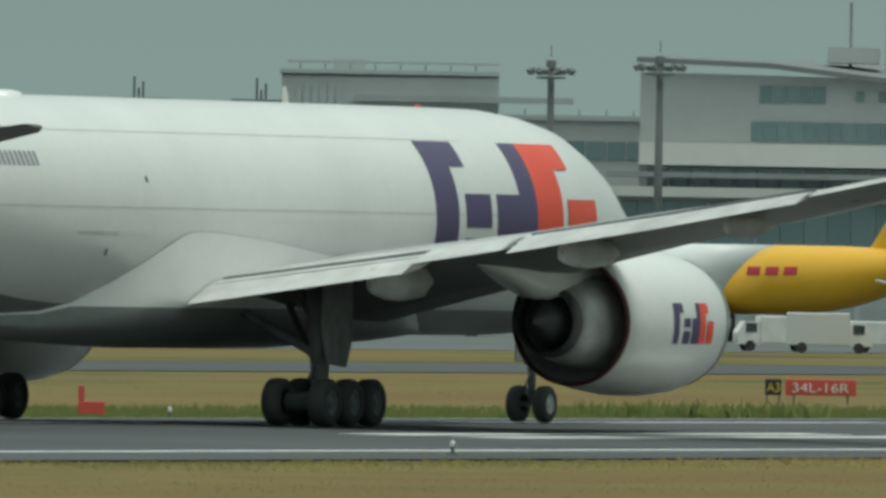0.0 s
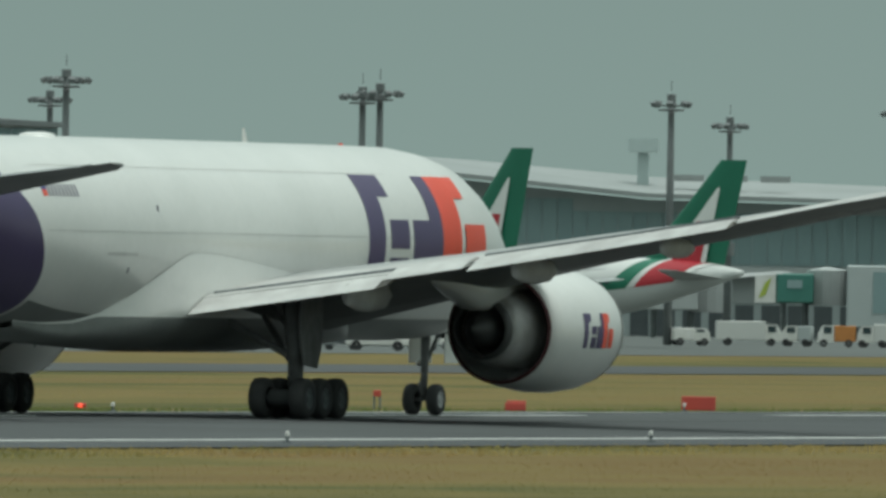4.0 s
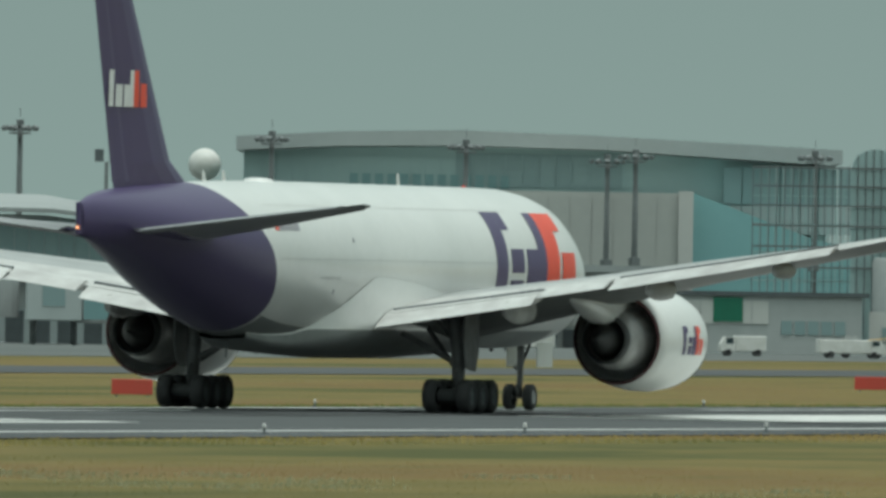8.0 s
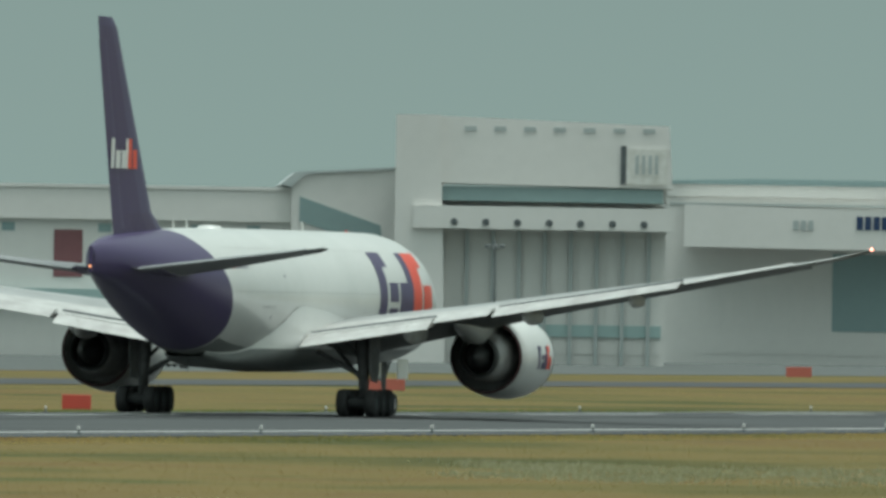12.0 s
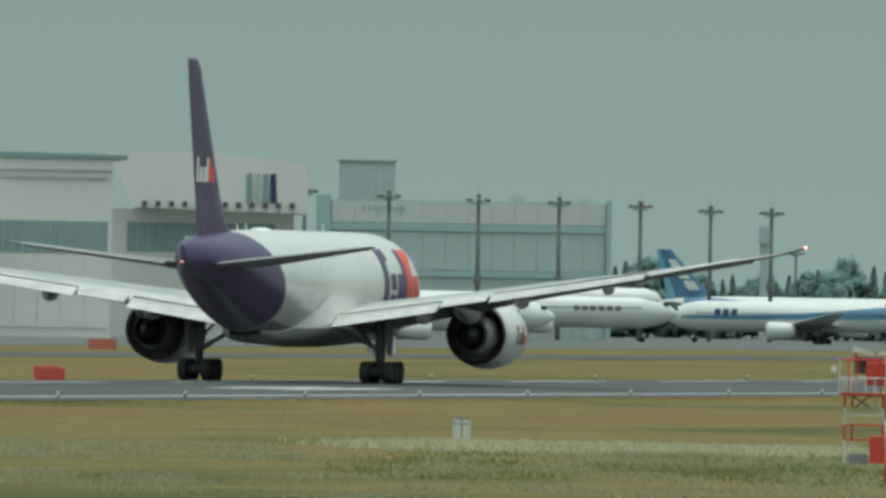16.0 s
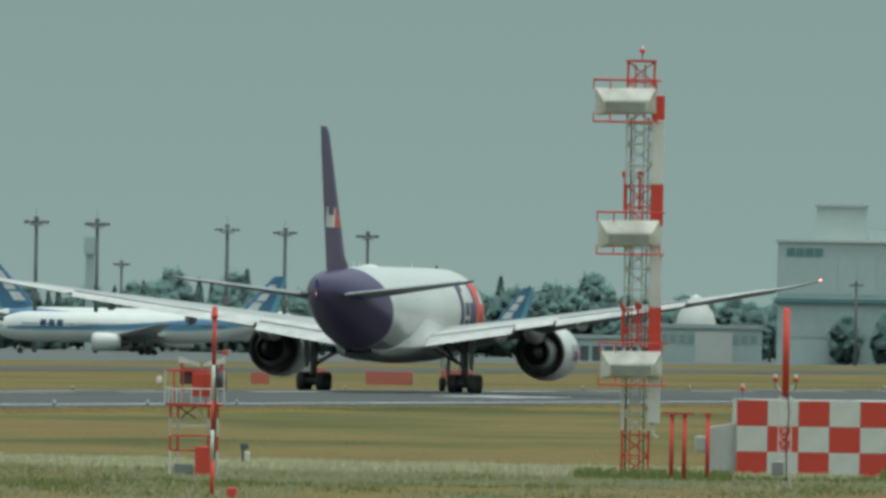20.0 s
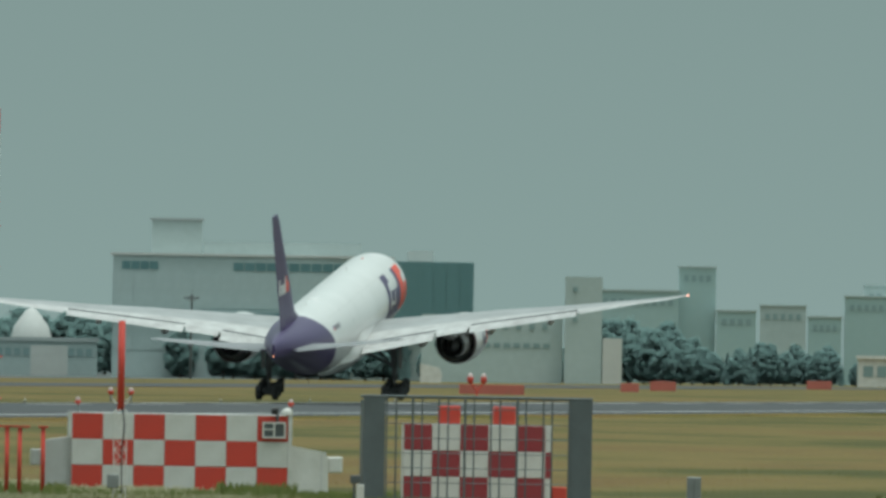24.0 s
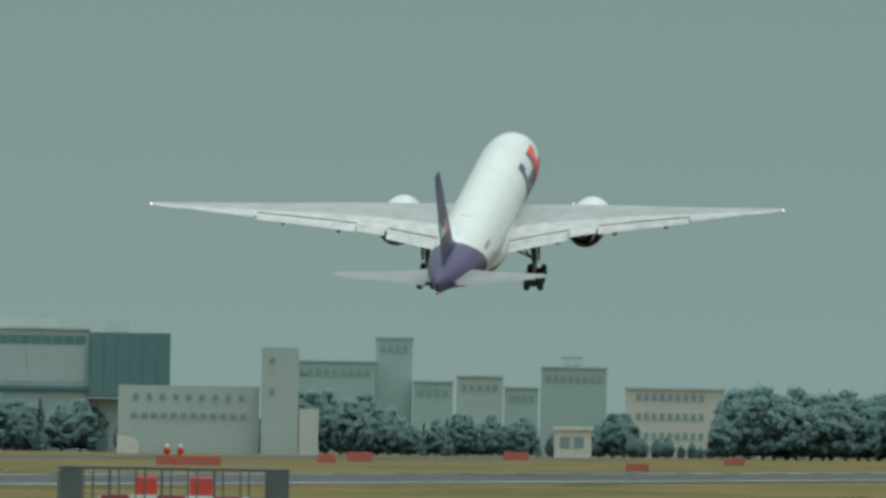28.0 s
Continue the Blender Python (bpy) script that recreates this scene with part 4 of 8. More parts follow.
def fenced_hut():
    t = thing("equipment_hut", scaled(stand(7.595, 737, turn=2.0), 1.05), "small red and white chequered hut with two red roof boxes", "hut")
    w, h, x0 = 0.93, 0.86, -2.42
    part("hut_body", boxed(x0, x0 + 5 * w + 0.25, 0.034, 2.6, 0, 2.62, bevel=0.02), WHITEPAINT, t)
    checker(t, 5, 3, w, h, x0, 0.02, 0.0, red_paint=MAROONPAINT)
    checker(t, 1, 3, 0.22, h, x0 + 5 * w + 0.02, 0.02, 0.0, first=1, red_paint=MAROONPAINT)
    for c in (1.22, 3.18):
        part("roof_box", boxed(x0 + c * w, x0 + (c + 0.78) * w, 0.2, 1.0, 2.63, 3.22, bevel=0.03), REDPAINT, t)
    part("side_box", boxed(x0 + 5 * w + 0.27, x0 + 5 * w + 0.75, 0.1, 0.7, 0.0, 0.6, bevel=0.02), REDPAINT, t)
    f = thing("safety_cage", scaled(stand(7.594, 727, turn=2.0), 1.05), "dark grey steel screen fence with barred panels", "fence")
    net = mat("grey_fence_panel", (0.13, 0.155, 0.165), 0.6, 0.2, scale=1.2, tint=(0.10, 0.12, 0.125))
    X = 3.72
    for s in (-1, 1):
        part("side_panel", boxed(s * X if s < 0 else X - 0.7, s * X + 0.7 if s < 0 else X, -0.03, 0.03, 0, 3.5, bevel=0.01), net, f, "dense dark screen panel")
        part("side_run", boxed(s * (X - 0.02) - 0.02, s * (X - 0.02) + 0.02, 0.034, 3.6, 0.0, 3.4), net, f)
    part("top_rail", tubed([(-X, 0, 3.53), (X, 0, 3.53)], 0.05, 6), net, f)
    part("back_rail", tubed([(-X, 3.6, 3.5), (X, 3.6, 3.5)], 0.05, 6), net, f)
    for k in range(8):
        x = -X + 0.75 + 0.85 * k
        part("fence_post", tubed([(x, 0, 0), (x, 0, 3.5)], 0.045 if k % 2 else 0.03, 6), net, f)
    for k in range(7):
        z = 0.25 + 0.48 * k
        part("cross_bar", tubed([(-X + 0.7, 0.0, z), (X - 0.7, 0, z)], 0.014, 4), net, f)
    for k in range(8):
        x = -X + 1.17 + 0.85 * k
        if x < X - 0.8:
            part("back_post", tubed([(x, 3.6, 0), (x, 3.6, 3.5)], 0.03, 6), net, f)
    lampx = -0.05
    lp = part("lamp_pole", tubed([(lampx, 0.1, 3.5), (lampx, 0.1, 3.75)], 0.03, 6), REDPAINT, f)
    part("lamp_fork", tubed([(lampx - 0.2, 0.1, 4.0), (lampx, 0.1, 3.74), (lampx + 0.2, 0.1, 4.0)], 0.035, 6), REDPAINT, lp)
    for s in (-1, 1):
        part("twin_lamp", lathe(bmesh.new(), "z", [(3.98, 0.05), (4.04, 0.10), (4.14, 0.11), (4.20, 0.09)], 10, (lampx + s * 0.22, 0.1, 0)), REDPAINT, lp, "red twin lamp", smooth=True)
        part("twin_lamp_dome", lathe(bmesh.new(), "z", [(4.19, 0.085), (4.28, 0.075), (4.33, 0.01)], 10, (lampx + s * 0.22, 0.1, 0)), DOME, lp, smooth=True)


def instrument_frame():
    m = thing("red_white_mast", stand(10.095, 640), "slim red and white banded mast with a top lamp", "mast")
    for a, b, c in ((0, 1.1, REDPAINT), (1.1, 2.05, WHITEPAINT), (2.05, 2.95, REDPAINT), (2.95, 4.0, WHITEPAINT), (4.0, 5.45, REDPAINT)):
        part("mast_section", tubed([(0, 0, a), (0, 0, b)], 0.062, 8), c, m, smooth=True)
    part("mast_arm", tubed([(0, 0, 4.4), (0.42, 0, 4.36)], 0.05, 6), DARKGREY, m)
    part("arm_sensor", boxed(0.25, 0.42, -0.06, 0.06, 4.3, 4.44, bevel=0.02), REDPAINT, m)
    part("cable", tubed([(0.07, -0.05, 4.0), (0.07, -0.05, 1.2)], 0.02, 5), BLACK, m)
    part("top_lamp", lathe(bmesh.new(), "z", [(5.40, 0.07), (5.42, 0.115), (5.50, 0.11), (5.52, 0.085), (5.74, 0.08), (5.76, 0.02)], 10), REDPAINT, m, smooth=True)
    part("base_box", boxed(0.45, 0.75, -0.1, 0.15, 0.0, 0.32, bevel=0.03), REDPAINT, m)
    t = thing("visibility_sensor", stand(10.150, 722), "red and white steel frame carrying weather sensors", "instrument")
    for x in (-0.75, -0.5, 0.55, 0.85):
        for a, b, c in ((0, 0.9, WHITEPAINT), (0.9, 1.4, REDPAINT), (1.4, 2.0, WHITEPAINT), (2.0, 2.45, REDPAINT)):
            part("frame_leg", tubed([(x, 0.2 if abs(x) < 0.6 else -0.2, a), (x, 0.2 if abs(x) < 0.6 else -0.2, b)], 0.045, 6), c, t)
    for z, c in ((0.9, REDPAINT), (1.4, REDPAINT), (1.75, WHITEPAINT), (2.42, REDPAINT)):
        part("frame_rung", boxed(-0.8, 0.9, -0.22, -0.16, z - 0.03, z + 0.03), c, t)
    part("deck", boxed(-0.95, 1.05, -0.45, 0.45, 2.42, 2.5), REDPAINT, t)
    for x in (-0.95, -0.65, -0.35, 0.45, 0.75, 1.05):
        part("rail_post", tubed([(x, -0.42, 2.5), (x, -0.42, 3.65)], 0.03, 6), WHITEPAINT if x in (-0.95, 1.05) else REDPAINT, t)
    for z, c in ((3.0, WHITEPAINT), (3.62, REDPAINT)):
        part("deck_rail", tubed([(-0.95, -0.42, z), (1.05, -0.42, z)], 0.03, 6), c, t)
        part("deck_rail", tubed([(-0.95, 0.42, z), (1.05, 0.42, z)], 0.03, 6), c, t)
    part("control_box", boxed(-0.05, 0.6, -0.3, 0.1, 2.75, 3.55, bevel=0.03), REDPAINT, t)
    part("lower_box", boxed(0.1, 0.75, -0.35, 0.05, 0.05, 1.05, bevel=0.03), REDPAINT, t)
    part("grey_box", boxed(-0.6, 0.05, -0.2, 0.2, 0.0, 0.45, bevel=0.02), STEEL, t)
    part("sensor_bar", tubed([(-0.75, 0, 3.62), (0.9, 0, 3.62)], 0.045, 6), REDPAINT, t)
    for x, d in ((-0.15, -1), (0.70, 1)):
        part("sensor_stem", tubed([(x + 0.25 * d, 0, 3.62), (x + 0.25 * d, 0, 3.86)], 0.05, 6), REDPAINT, t)
        (za, ha), (zb, hb) = ((3.78, 0.09), (3.88, 0.21))[::d]
        part("sensor_head", rings(bmesh.new(), [[(x + e, y, z + q) for y, q in ((-0.12, 0), (0.12, 0), (0.12, h), (-0.12, h))] for e, z, h in ((-0.36, za, ha), (0.36, zb, hb))]), WHITEPAINT, t, "white tilted sensor head")
    part("dark_drum", lathe(bmesh.new(), "x", [(0.72, 0.05), (0.74, 0.42), (1.12, 0.42), (1.14, 0.05)], 16, (0, 0.25, 3.35)), DARKGREY, t, "dark instrument drum", smooth=True)
    part("dark_case", boxed(-0.45, 0.5, 0.12, 0.42, 3.15, 3.72, bevel=0.03), DARKGREY, t, "dark instrument case")
    for x in (-0.95, -0.82, -0.69, -0.56, -0.38, -0.05, 0.25, 0.6, 0.8, 1.05):
        part("white_baluster", tubed([(x, -0.44, 2.5), (x, -0.44, 3.02)], 0.022, 5), WHITEPAINT, t)
    for xa, za, xb, zb in ((-0.5, 2.40, 0.1, 2.0), (0.1, 2.40, -0.4, 2.0), (0.15, 2.40, 0.6, 1.8), (0.2, 2.3, 0.75, 1.5)):
        part("knee_brace", tubed([(xa, 0, za), (xb, 0, zb)], 0.03, 5), DARKGREY if xa < 0.12 else WHITEPAINT, t)
    part("side_lamp", lathe(bmesh.new(), "z", [(3.1, 0.04), (3.2, 0.1), (3.36, 0.08), (3.4, 0.01)], 8, (-1.15, 0, 0)), WHITEPAINT, t)


def windsock():
    t = thing("windsock", scaled(stand(15.662, 600), 0.909), "orange and white windsock hanging from a red lamp mast", "windsock")
    foot = -0.517  # the mast stands on lower ground than its fittings were drawn for
    part("mast", tubed([(0, 0, foot), (0, 0, 4.9), (0, 0, 10.1)], [0.085, 0.06, 0.05], 10), REDPAINT, t, smooth=True)
    part("mast_foot", tubed([(0, 0, foot), (0, 0, 2.0)], 0.11, 10), REDPAINT, t, smooth=True)
    obstruction_lamp(t, 0, 0, 10.15, 0.15)
    arm = part("lamp_arm", tubed([(-2.2, 0, 9.35), (-2.15, 0, 9.72), (-1.95, 0, 9.85), (0, 0, 9.88), (1.95, 0, 9.82), (2.15, 0, 9.68), (2.2, 0, 9.35)], 0.045, 6), REDPAINT, t)
    for x in (-2.2, -0.85, 0.85, 2.2):
        part("lamp_hood", lathe(bmesh.new(), "z", [(9.46, 0.04), (9.40, 0.10), (9.28, 0.17), (9.18, 0.22), (9.16, 0.21), (9.24, 0.15), (9.3, 0.08)], 14, (x, 0, 0)), REDPAINT, arm, "red lamp hood", smooth=True)
        if abs(x) < 1:
            part("hood_stem", tubed([(x, 0, 9.45), (x, 0, 9.86)], 0.04, 6), REDPAINT, arm)
    for x in (-1.3, -0.5, 0.5, 1.3):
        part("guy_wire", tubed([(x, 0, 9.84), (0, 0, 8.35)], 0.012, 4), STEEL, t)
    for z in (4.75, 6.65):
        part("swivel", lathe(bmesh.new(), "z", [(z - 0.08, 0.1), (z, 0.13), (z + 0.08, 0.1)], 10), REDPAINT, t)
    ringm = part("mouth_ring", tubed([(0.02 + 0.15 * math.cos(q), 0.88 * math.sin(q) * 0.9, 5.7 + 0.92 * math.cos(q)) for q in [2 * math.pi * k / 20 for k in range(21)]], 0.025, 5), STEEL, t)
    path = ((0.12, 5.72, 0.93, 0), (-0.35, 5.80, 0.94, 6), (-0.72, 5.72, 0.92, 14), (-1.15, 5.45, 0.84, 38), (-1.35, 4.85, 0.72, 58), (-1.62, 4.25, 0.66, 62), (-1.86, 3.65, 0.58, 63), (-2.10, 3.10, 0.52, 62),
            (-2.35, 2.62, 0.46, 62), (-2.55, 2.2, 0.40, 62), (-2.78, 1.72, 0.32, 62), (-2.95, 1.38, 0.25, 60))
    cuts = ((0, 2, SOCKORANGE), (2, 4, SOCKWHITE), (4, 7, SOCKORANGE), (7, 9, SOCKWHITE), (9, 11, SOCKORANGE))
    rng = random.Random(4)
    lump = [[1 + rng.uniform(-0.05, 0.05) for _ in range(20)] for _ in path]
    for a, b, m in cuts:
        loops = []
        for i in range(a, b + 1):
            x, z, r, tilt = path[i]
            q = radians(tilt)
            loops.append([(x - r * lump[i][k] * math.cos(2 * math.pi * k / 20) * math.sin(q), r * 0.85 * lump[i][k] * math.sin(2 * math.pi * k / 20), z + r * lump[i][k] * math.cos(2 * math.pi * k / 20) * math.cos(q)) for k in range(20)])
        part("sock_section", rings(bmesh.new(), loops, caps=b == 11), m, t, "orange cloth section" if m is SOCKORANGE else "white cloth section", smooth=True)
    part("side_post", tubed([(0.35, 0, foot), (0.35, 0, 1.15)], 0.09, 8), REDPAINT, t)
    part("ladder_rung", boxed(0.08, 0.3, -0.02, 0.02, 0.35, 0.4), REDPAINT, t)
    part("cable_loop", tubed([(0.35, 0, 1.1), (0.5, 0, 1.55), (1.0, 0, 1.7), (1.15, 0, 2.1), (0.75, 0, 2.7), (0.3, 0, 3.3), (0.1, 0, 3.4)], 0.03, 6), BLACK, t, smooth=True)
    for c in t.children:
        c.location.z -= foot


def white_boxes():
    b = thing("marker_box", scaled(stand(11.24, 797), 1.12), "small white cabinet on the grass", "cabinet")
    for x in (-0.29, 0.02):
        d = part("cabinet_door", boxed(x, x + 0.27, -0.2, 0.2, 0.08, 0.84, bevel=0.02), WHITEPAINT, b)
        part("door_seam", boxed(x + 0.02, x + 0.25, -0.206, -0.2, 0.66, 0.69), DARKGREY, d)
    part("cabinet_roof", boxed(-0.30, 0.30, -0.21, 0.21, 0.844, 0.87), STEEL, b)
    part("cabinet_frame", boxed(-0.015, 0.015, -0.17, 0.17, 0.08, 0.83), DARKGREY, b)
    part("cabinet_foot", boxed(-0.28, 0.28, -0.2, 0.2, 0.0, 0.076), DARKGREY, b)
    c = thing("ground_lamp", stand(10.006, 780), "white ground lamp on a dark post", "lamp")
    part("lamp_body", boxed(-0.05, 0.16, -0.1, 0.1, 0.05, 0.55, bevel=0.03), WHITEPAINT, c)
    part("lamp_post", tubed([(-0.1, 0, 0), (-0.1, 0, 0.8)], 0.05, 6), DARKGREY, c)
    part("lamp_cap", boxed(-0.2, 0.1, -0.1, 0.1, 0.62, 0.85, bevel=0.02), DARKGREY, c)
    d = thing("ground_lamp", stand(7.915, 715), "white ground lamp on a dark post", "lamp")
    part("lamp_body", boxed(-0.05, 0.22, -0.1, 0.1, 0.15, 0.75, bevel=0.03), WHITEPAINT, d)
    part("lamp_post", tubed([(-0.12, 0, 0), (-0.12, 0, 0.95)], 0.05, 6), DARKGREY, d)
    part("lamp_cap", boxed(-0.25, 0.12, -0.1, 0.1, 0.78, 1.05, bevel=0.02), DARKGREY, d)
    g = thing("grey_cabinet", stand(7.010, 600), "plain grey steel cabinet at the field's edge", "cabinet")
    part("cabinet_body", boxed(-0.2, 0.2, -0.2, 0.2, 0, 1.85, bevel=0.02), STEEL, g)
    part("cabinet_seam", boxed(-0.01, 0.01, -0.21, -0.203, 0.1, 1.75), DARKGREY, g)


glide_tower()
checker_hut()
red_post()
t_poles()
fenced_hut()
instrument_frame()
windsock()
white_boxes()


# ---- signs and lights beside the runway ----
SIGNRED = mat("faded_red_sign", (0.58, 0.070, 0.050), 0.6, scale=0.8, tint=(0.46, 0.08, 0.06))


SIGNYELLOW = mat("sign_yellow", (0.62, 0.45, 0.06), 0.6, scale=0.8)


def lettering(name, words, size, width, m, parent, at, bold=0.0, tall=1.0):
    """Raised letters facing the runway, spread to a given width about their middle."""
    cu = bpy.data.curves.new(name, "FONT")
    cu.body, cu.size, cu.extrude, cu.offset = words, size, 0.01 + 0.02 * size, bold
    tx = new(name + "_curve", cu)
    bpy.context.view_layer.update()
    me = bpy.data.meshes.new_from_object(tx)
    bpy.data.objects.remove(tx)
    ob = new(name, me)
    me.materials.clear()
    me.materials.append(m)
    xs = [v.co.x for v in me.vertices]
    k = width / (max(xs) - min(xs))
    ob.parent = parent
    ob.matrix_basis = pose(at[0] - k * (max(xs) + min(xs)) / 2, at[1], at[2], 90, 0, 0) @ Matrix.Diagonal((k, tall, 1, 1))
    return ob


# the sign red made paler and greyer, as haze painted into it
HAZEDSIGN = mat("haze_paled_red_sign", (0.52, 0.14, 0.11), 0.7, scale=0.8, tint=(0.42, 0.13, 0.10))


def board_sign(x, y, w, h, label="red airfield sign board standing in the grass", words="", lit=False, face=SIGNRED, base=0.12, upright=0.0):
    # boards beyond 1500 m get the red with haze in its colour
    face = HAZEDSIGN if face is SIGNRED and x > 1500 else face
    b = math.degrees(math.atan2(y, x))
    t = thing("airfield_sign", pose(x, y, ground_height(y), 0, 0, b - 90), label, "sign", group="airfield signs")
    part("sign_board", boxed(-w / 2, w / 2, -0.12, 0.12, base, base + h, bevel=0.02), face, t)
    for k in (-0.38, 0.38):
        part("sign_leg", tubed([(w * k, 0, 0), (w * k, 0, base + 0.01)], 0.05, 6), STEEL, t)
    if upright:
        part("upright_panel", boxed(-w / 2, -w / 2 + 0.2, -0.1, 0.1, base + h + 0.004, base + h + upright, bevel=0.02), face, t)
    if words:
        lettering("sign_lettering", words, h * 0.82, 0.8 * w, SIGNYELLOW if face is BLACK else WHITEPAINT, t, (0, -0.135, base + h * 0.2))
    if lit:
        part("sign_lamp", lathe(bmesh.new(), "y", [(-0.2, 0.01), (-0.18, 0.06), (-0.13, 0.07)], 10, (0, 0, base + h * 0.5)), mat("red_lamp", (1.0, 0.10, 0.05), 0.3, glow=1.6), t)


board_sign(741.2, 328.78, 2.7, 0.62, "long red airfield sign with white characters", words="34L-16R", base=0.3)
board_sign(739.6, 330.05, 0.62, 0.62, "black airfield sign panel with yellow characters beside the red one", words="A3", face=BLACK, base=0.3)
board_sign(608, 295, 0.85, 0.42, "low red marker with an upright end", upright=0.5)
board_sign(775, 318.5, 1.9, 0.6)
board_sign(790, 291.5, 1.35, 0.55)
board_sign(778.9, 295, 0.75, 0.32, "low red marker with a glowing red lamp", lit=True)
board_sign(763.8, 293.5, 0.4, 0.45, "small red marker box")
board_sign(768.5, 291.1, 0.8, 0.3, "low red marker box")
for x, y in ((724.5, 300), (735.7, 296), (763, 298)):
    board_sign(x, y, 0.45, 0.2, "low red marker with a glowing red lamp", lit=True)
board_sign(785, 303.2, 0.30, 0.24, "small red marker on thin legs in the grass", base=0.5)
board_sign(974, 418.8, 1.0, 0.32, "small yellow taxiway sign in the grass", face=YELLOW)
board_sign(1537, 384.3, 2.9, 0.85)
board_sign(1293, 283, 1.7, 0.85)
board_sign(1335, 292.5, 1.7, 0.85)
board_sign(1865, 316.2, 4.2, 1.2)
board_sign(1826, 321, 1.6, 1.0)
board_sign(1975, 328.4, 3.0, 1.2)
board_sign(2010, 347.5, 1.2, 1.0)
board_sign(2417, 523, 3.3, 1.2)
board_sign(2440, 560, 3.0, 1.2)
board_sign(3092, 385, 3.8, 1.4)
board_sign(3532, 413.5, 4.2, 1.4)
board_sign(2950, 372, 2.6, 1.2)
board_sign(3300, 352, 3.2, 1.2)
board_sign(2600, 345, 8.0, 1.2)
board_sign(2700, 300.5, 3.0, 1.0)
board_sign(1130, 300, 1.6, 0.8)
board_sign(1190, 347, 2.6, 0.75)
board_sign(985, 325, 2.0, 0.75)
board_sign(880, 300, 1.4, 0.7)


def edge_light(x, y):
    z = crown(y) if abs(y - CENTRE) < 36 else ground_height(y)
    t = thing("runway_light", pose(x, y, z), "small white runway edge light", "light", group="runway edge lights")
    part("light_base", lathe(bmesh.new(), "z", [(0, 0.14), (0.04, 0.13), (0.05, 0.05), (0.2, 0.04)], 10), DARKGREY, t)
    part("light_dome", lathe(bmesh.new(), "z", [(0.2, 0.055), (0.27, 0.065), (0.33, 0.05), (0.36, 0.01)], 10), WHITEPAINT, t, smooth=True)
    return t


first_light = edge_light(480, CENTRE - 32.5)
for k in range(1, 27):
    copy_thing(first_light, pose(480 + 30 * k, CENTRE - 32.5, crown(CENTRE - 32.5)))
for k in range(27):
    copy_thing(first_light, pose(600 + 60 * k, CENTRE + 33.0, crown(CENTRE + 33.0)))


# ---- parked aircraft ----
def paint(name, c, **k):
    return mat(name, c, k.pop("rough", 0.4), scale=0.2, **k)


# white greyed down, with the haze before far aircraft put into it
AIRWHITE = paint("hazed_airliner_white", (0.66, 0.67, 0.65), tint=(0.58, 0.59, 0.575))
GREEN = paint("green_paint", (0.012, 0.17, 0.10))
RED = paint("crimson_paint", (0.52, 0.035, 0.05))
# both blues are muted to carry the haze in their colour
BLUE = paint("hazed_blue_paint", (0.08, 0.20, 0.33))
SKYBLUE = paint("hazed_light_blue_paint", (0.15, 0.38, 0.47))
SILVER = paint("silver_paint", (0.50, 0.51, 0.51), metal=0.35)
NAVY = paint("navy_paint", (0.02, 0.05, 0.13))


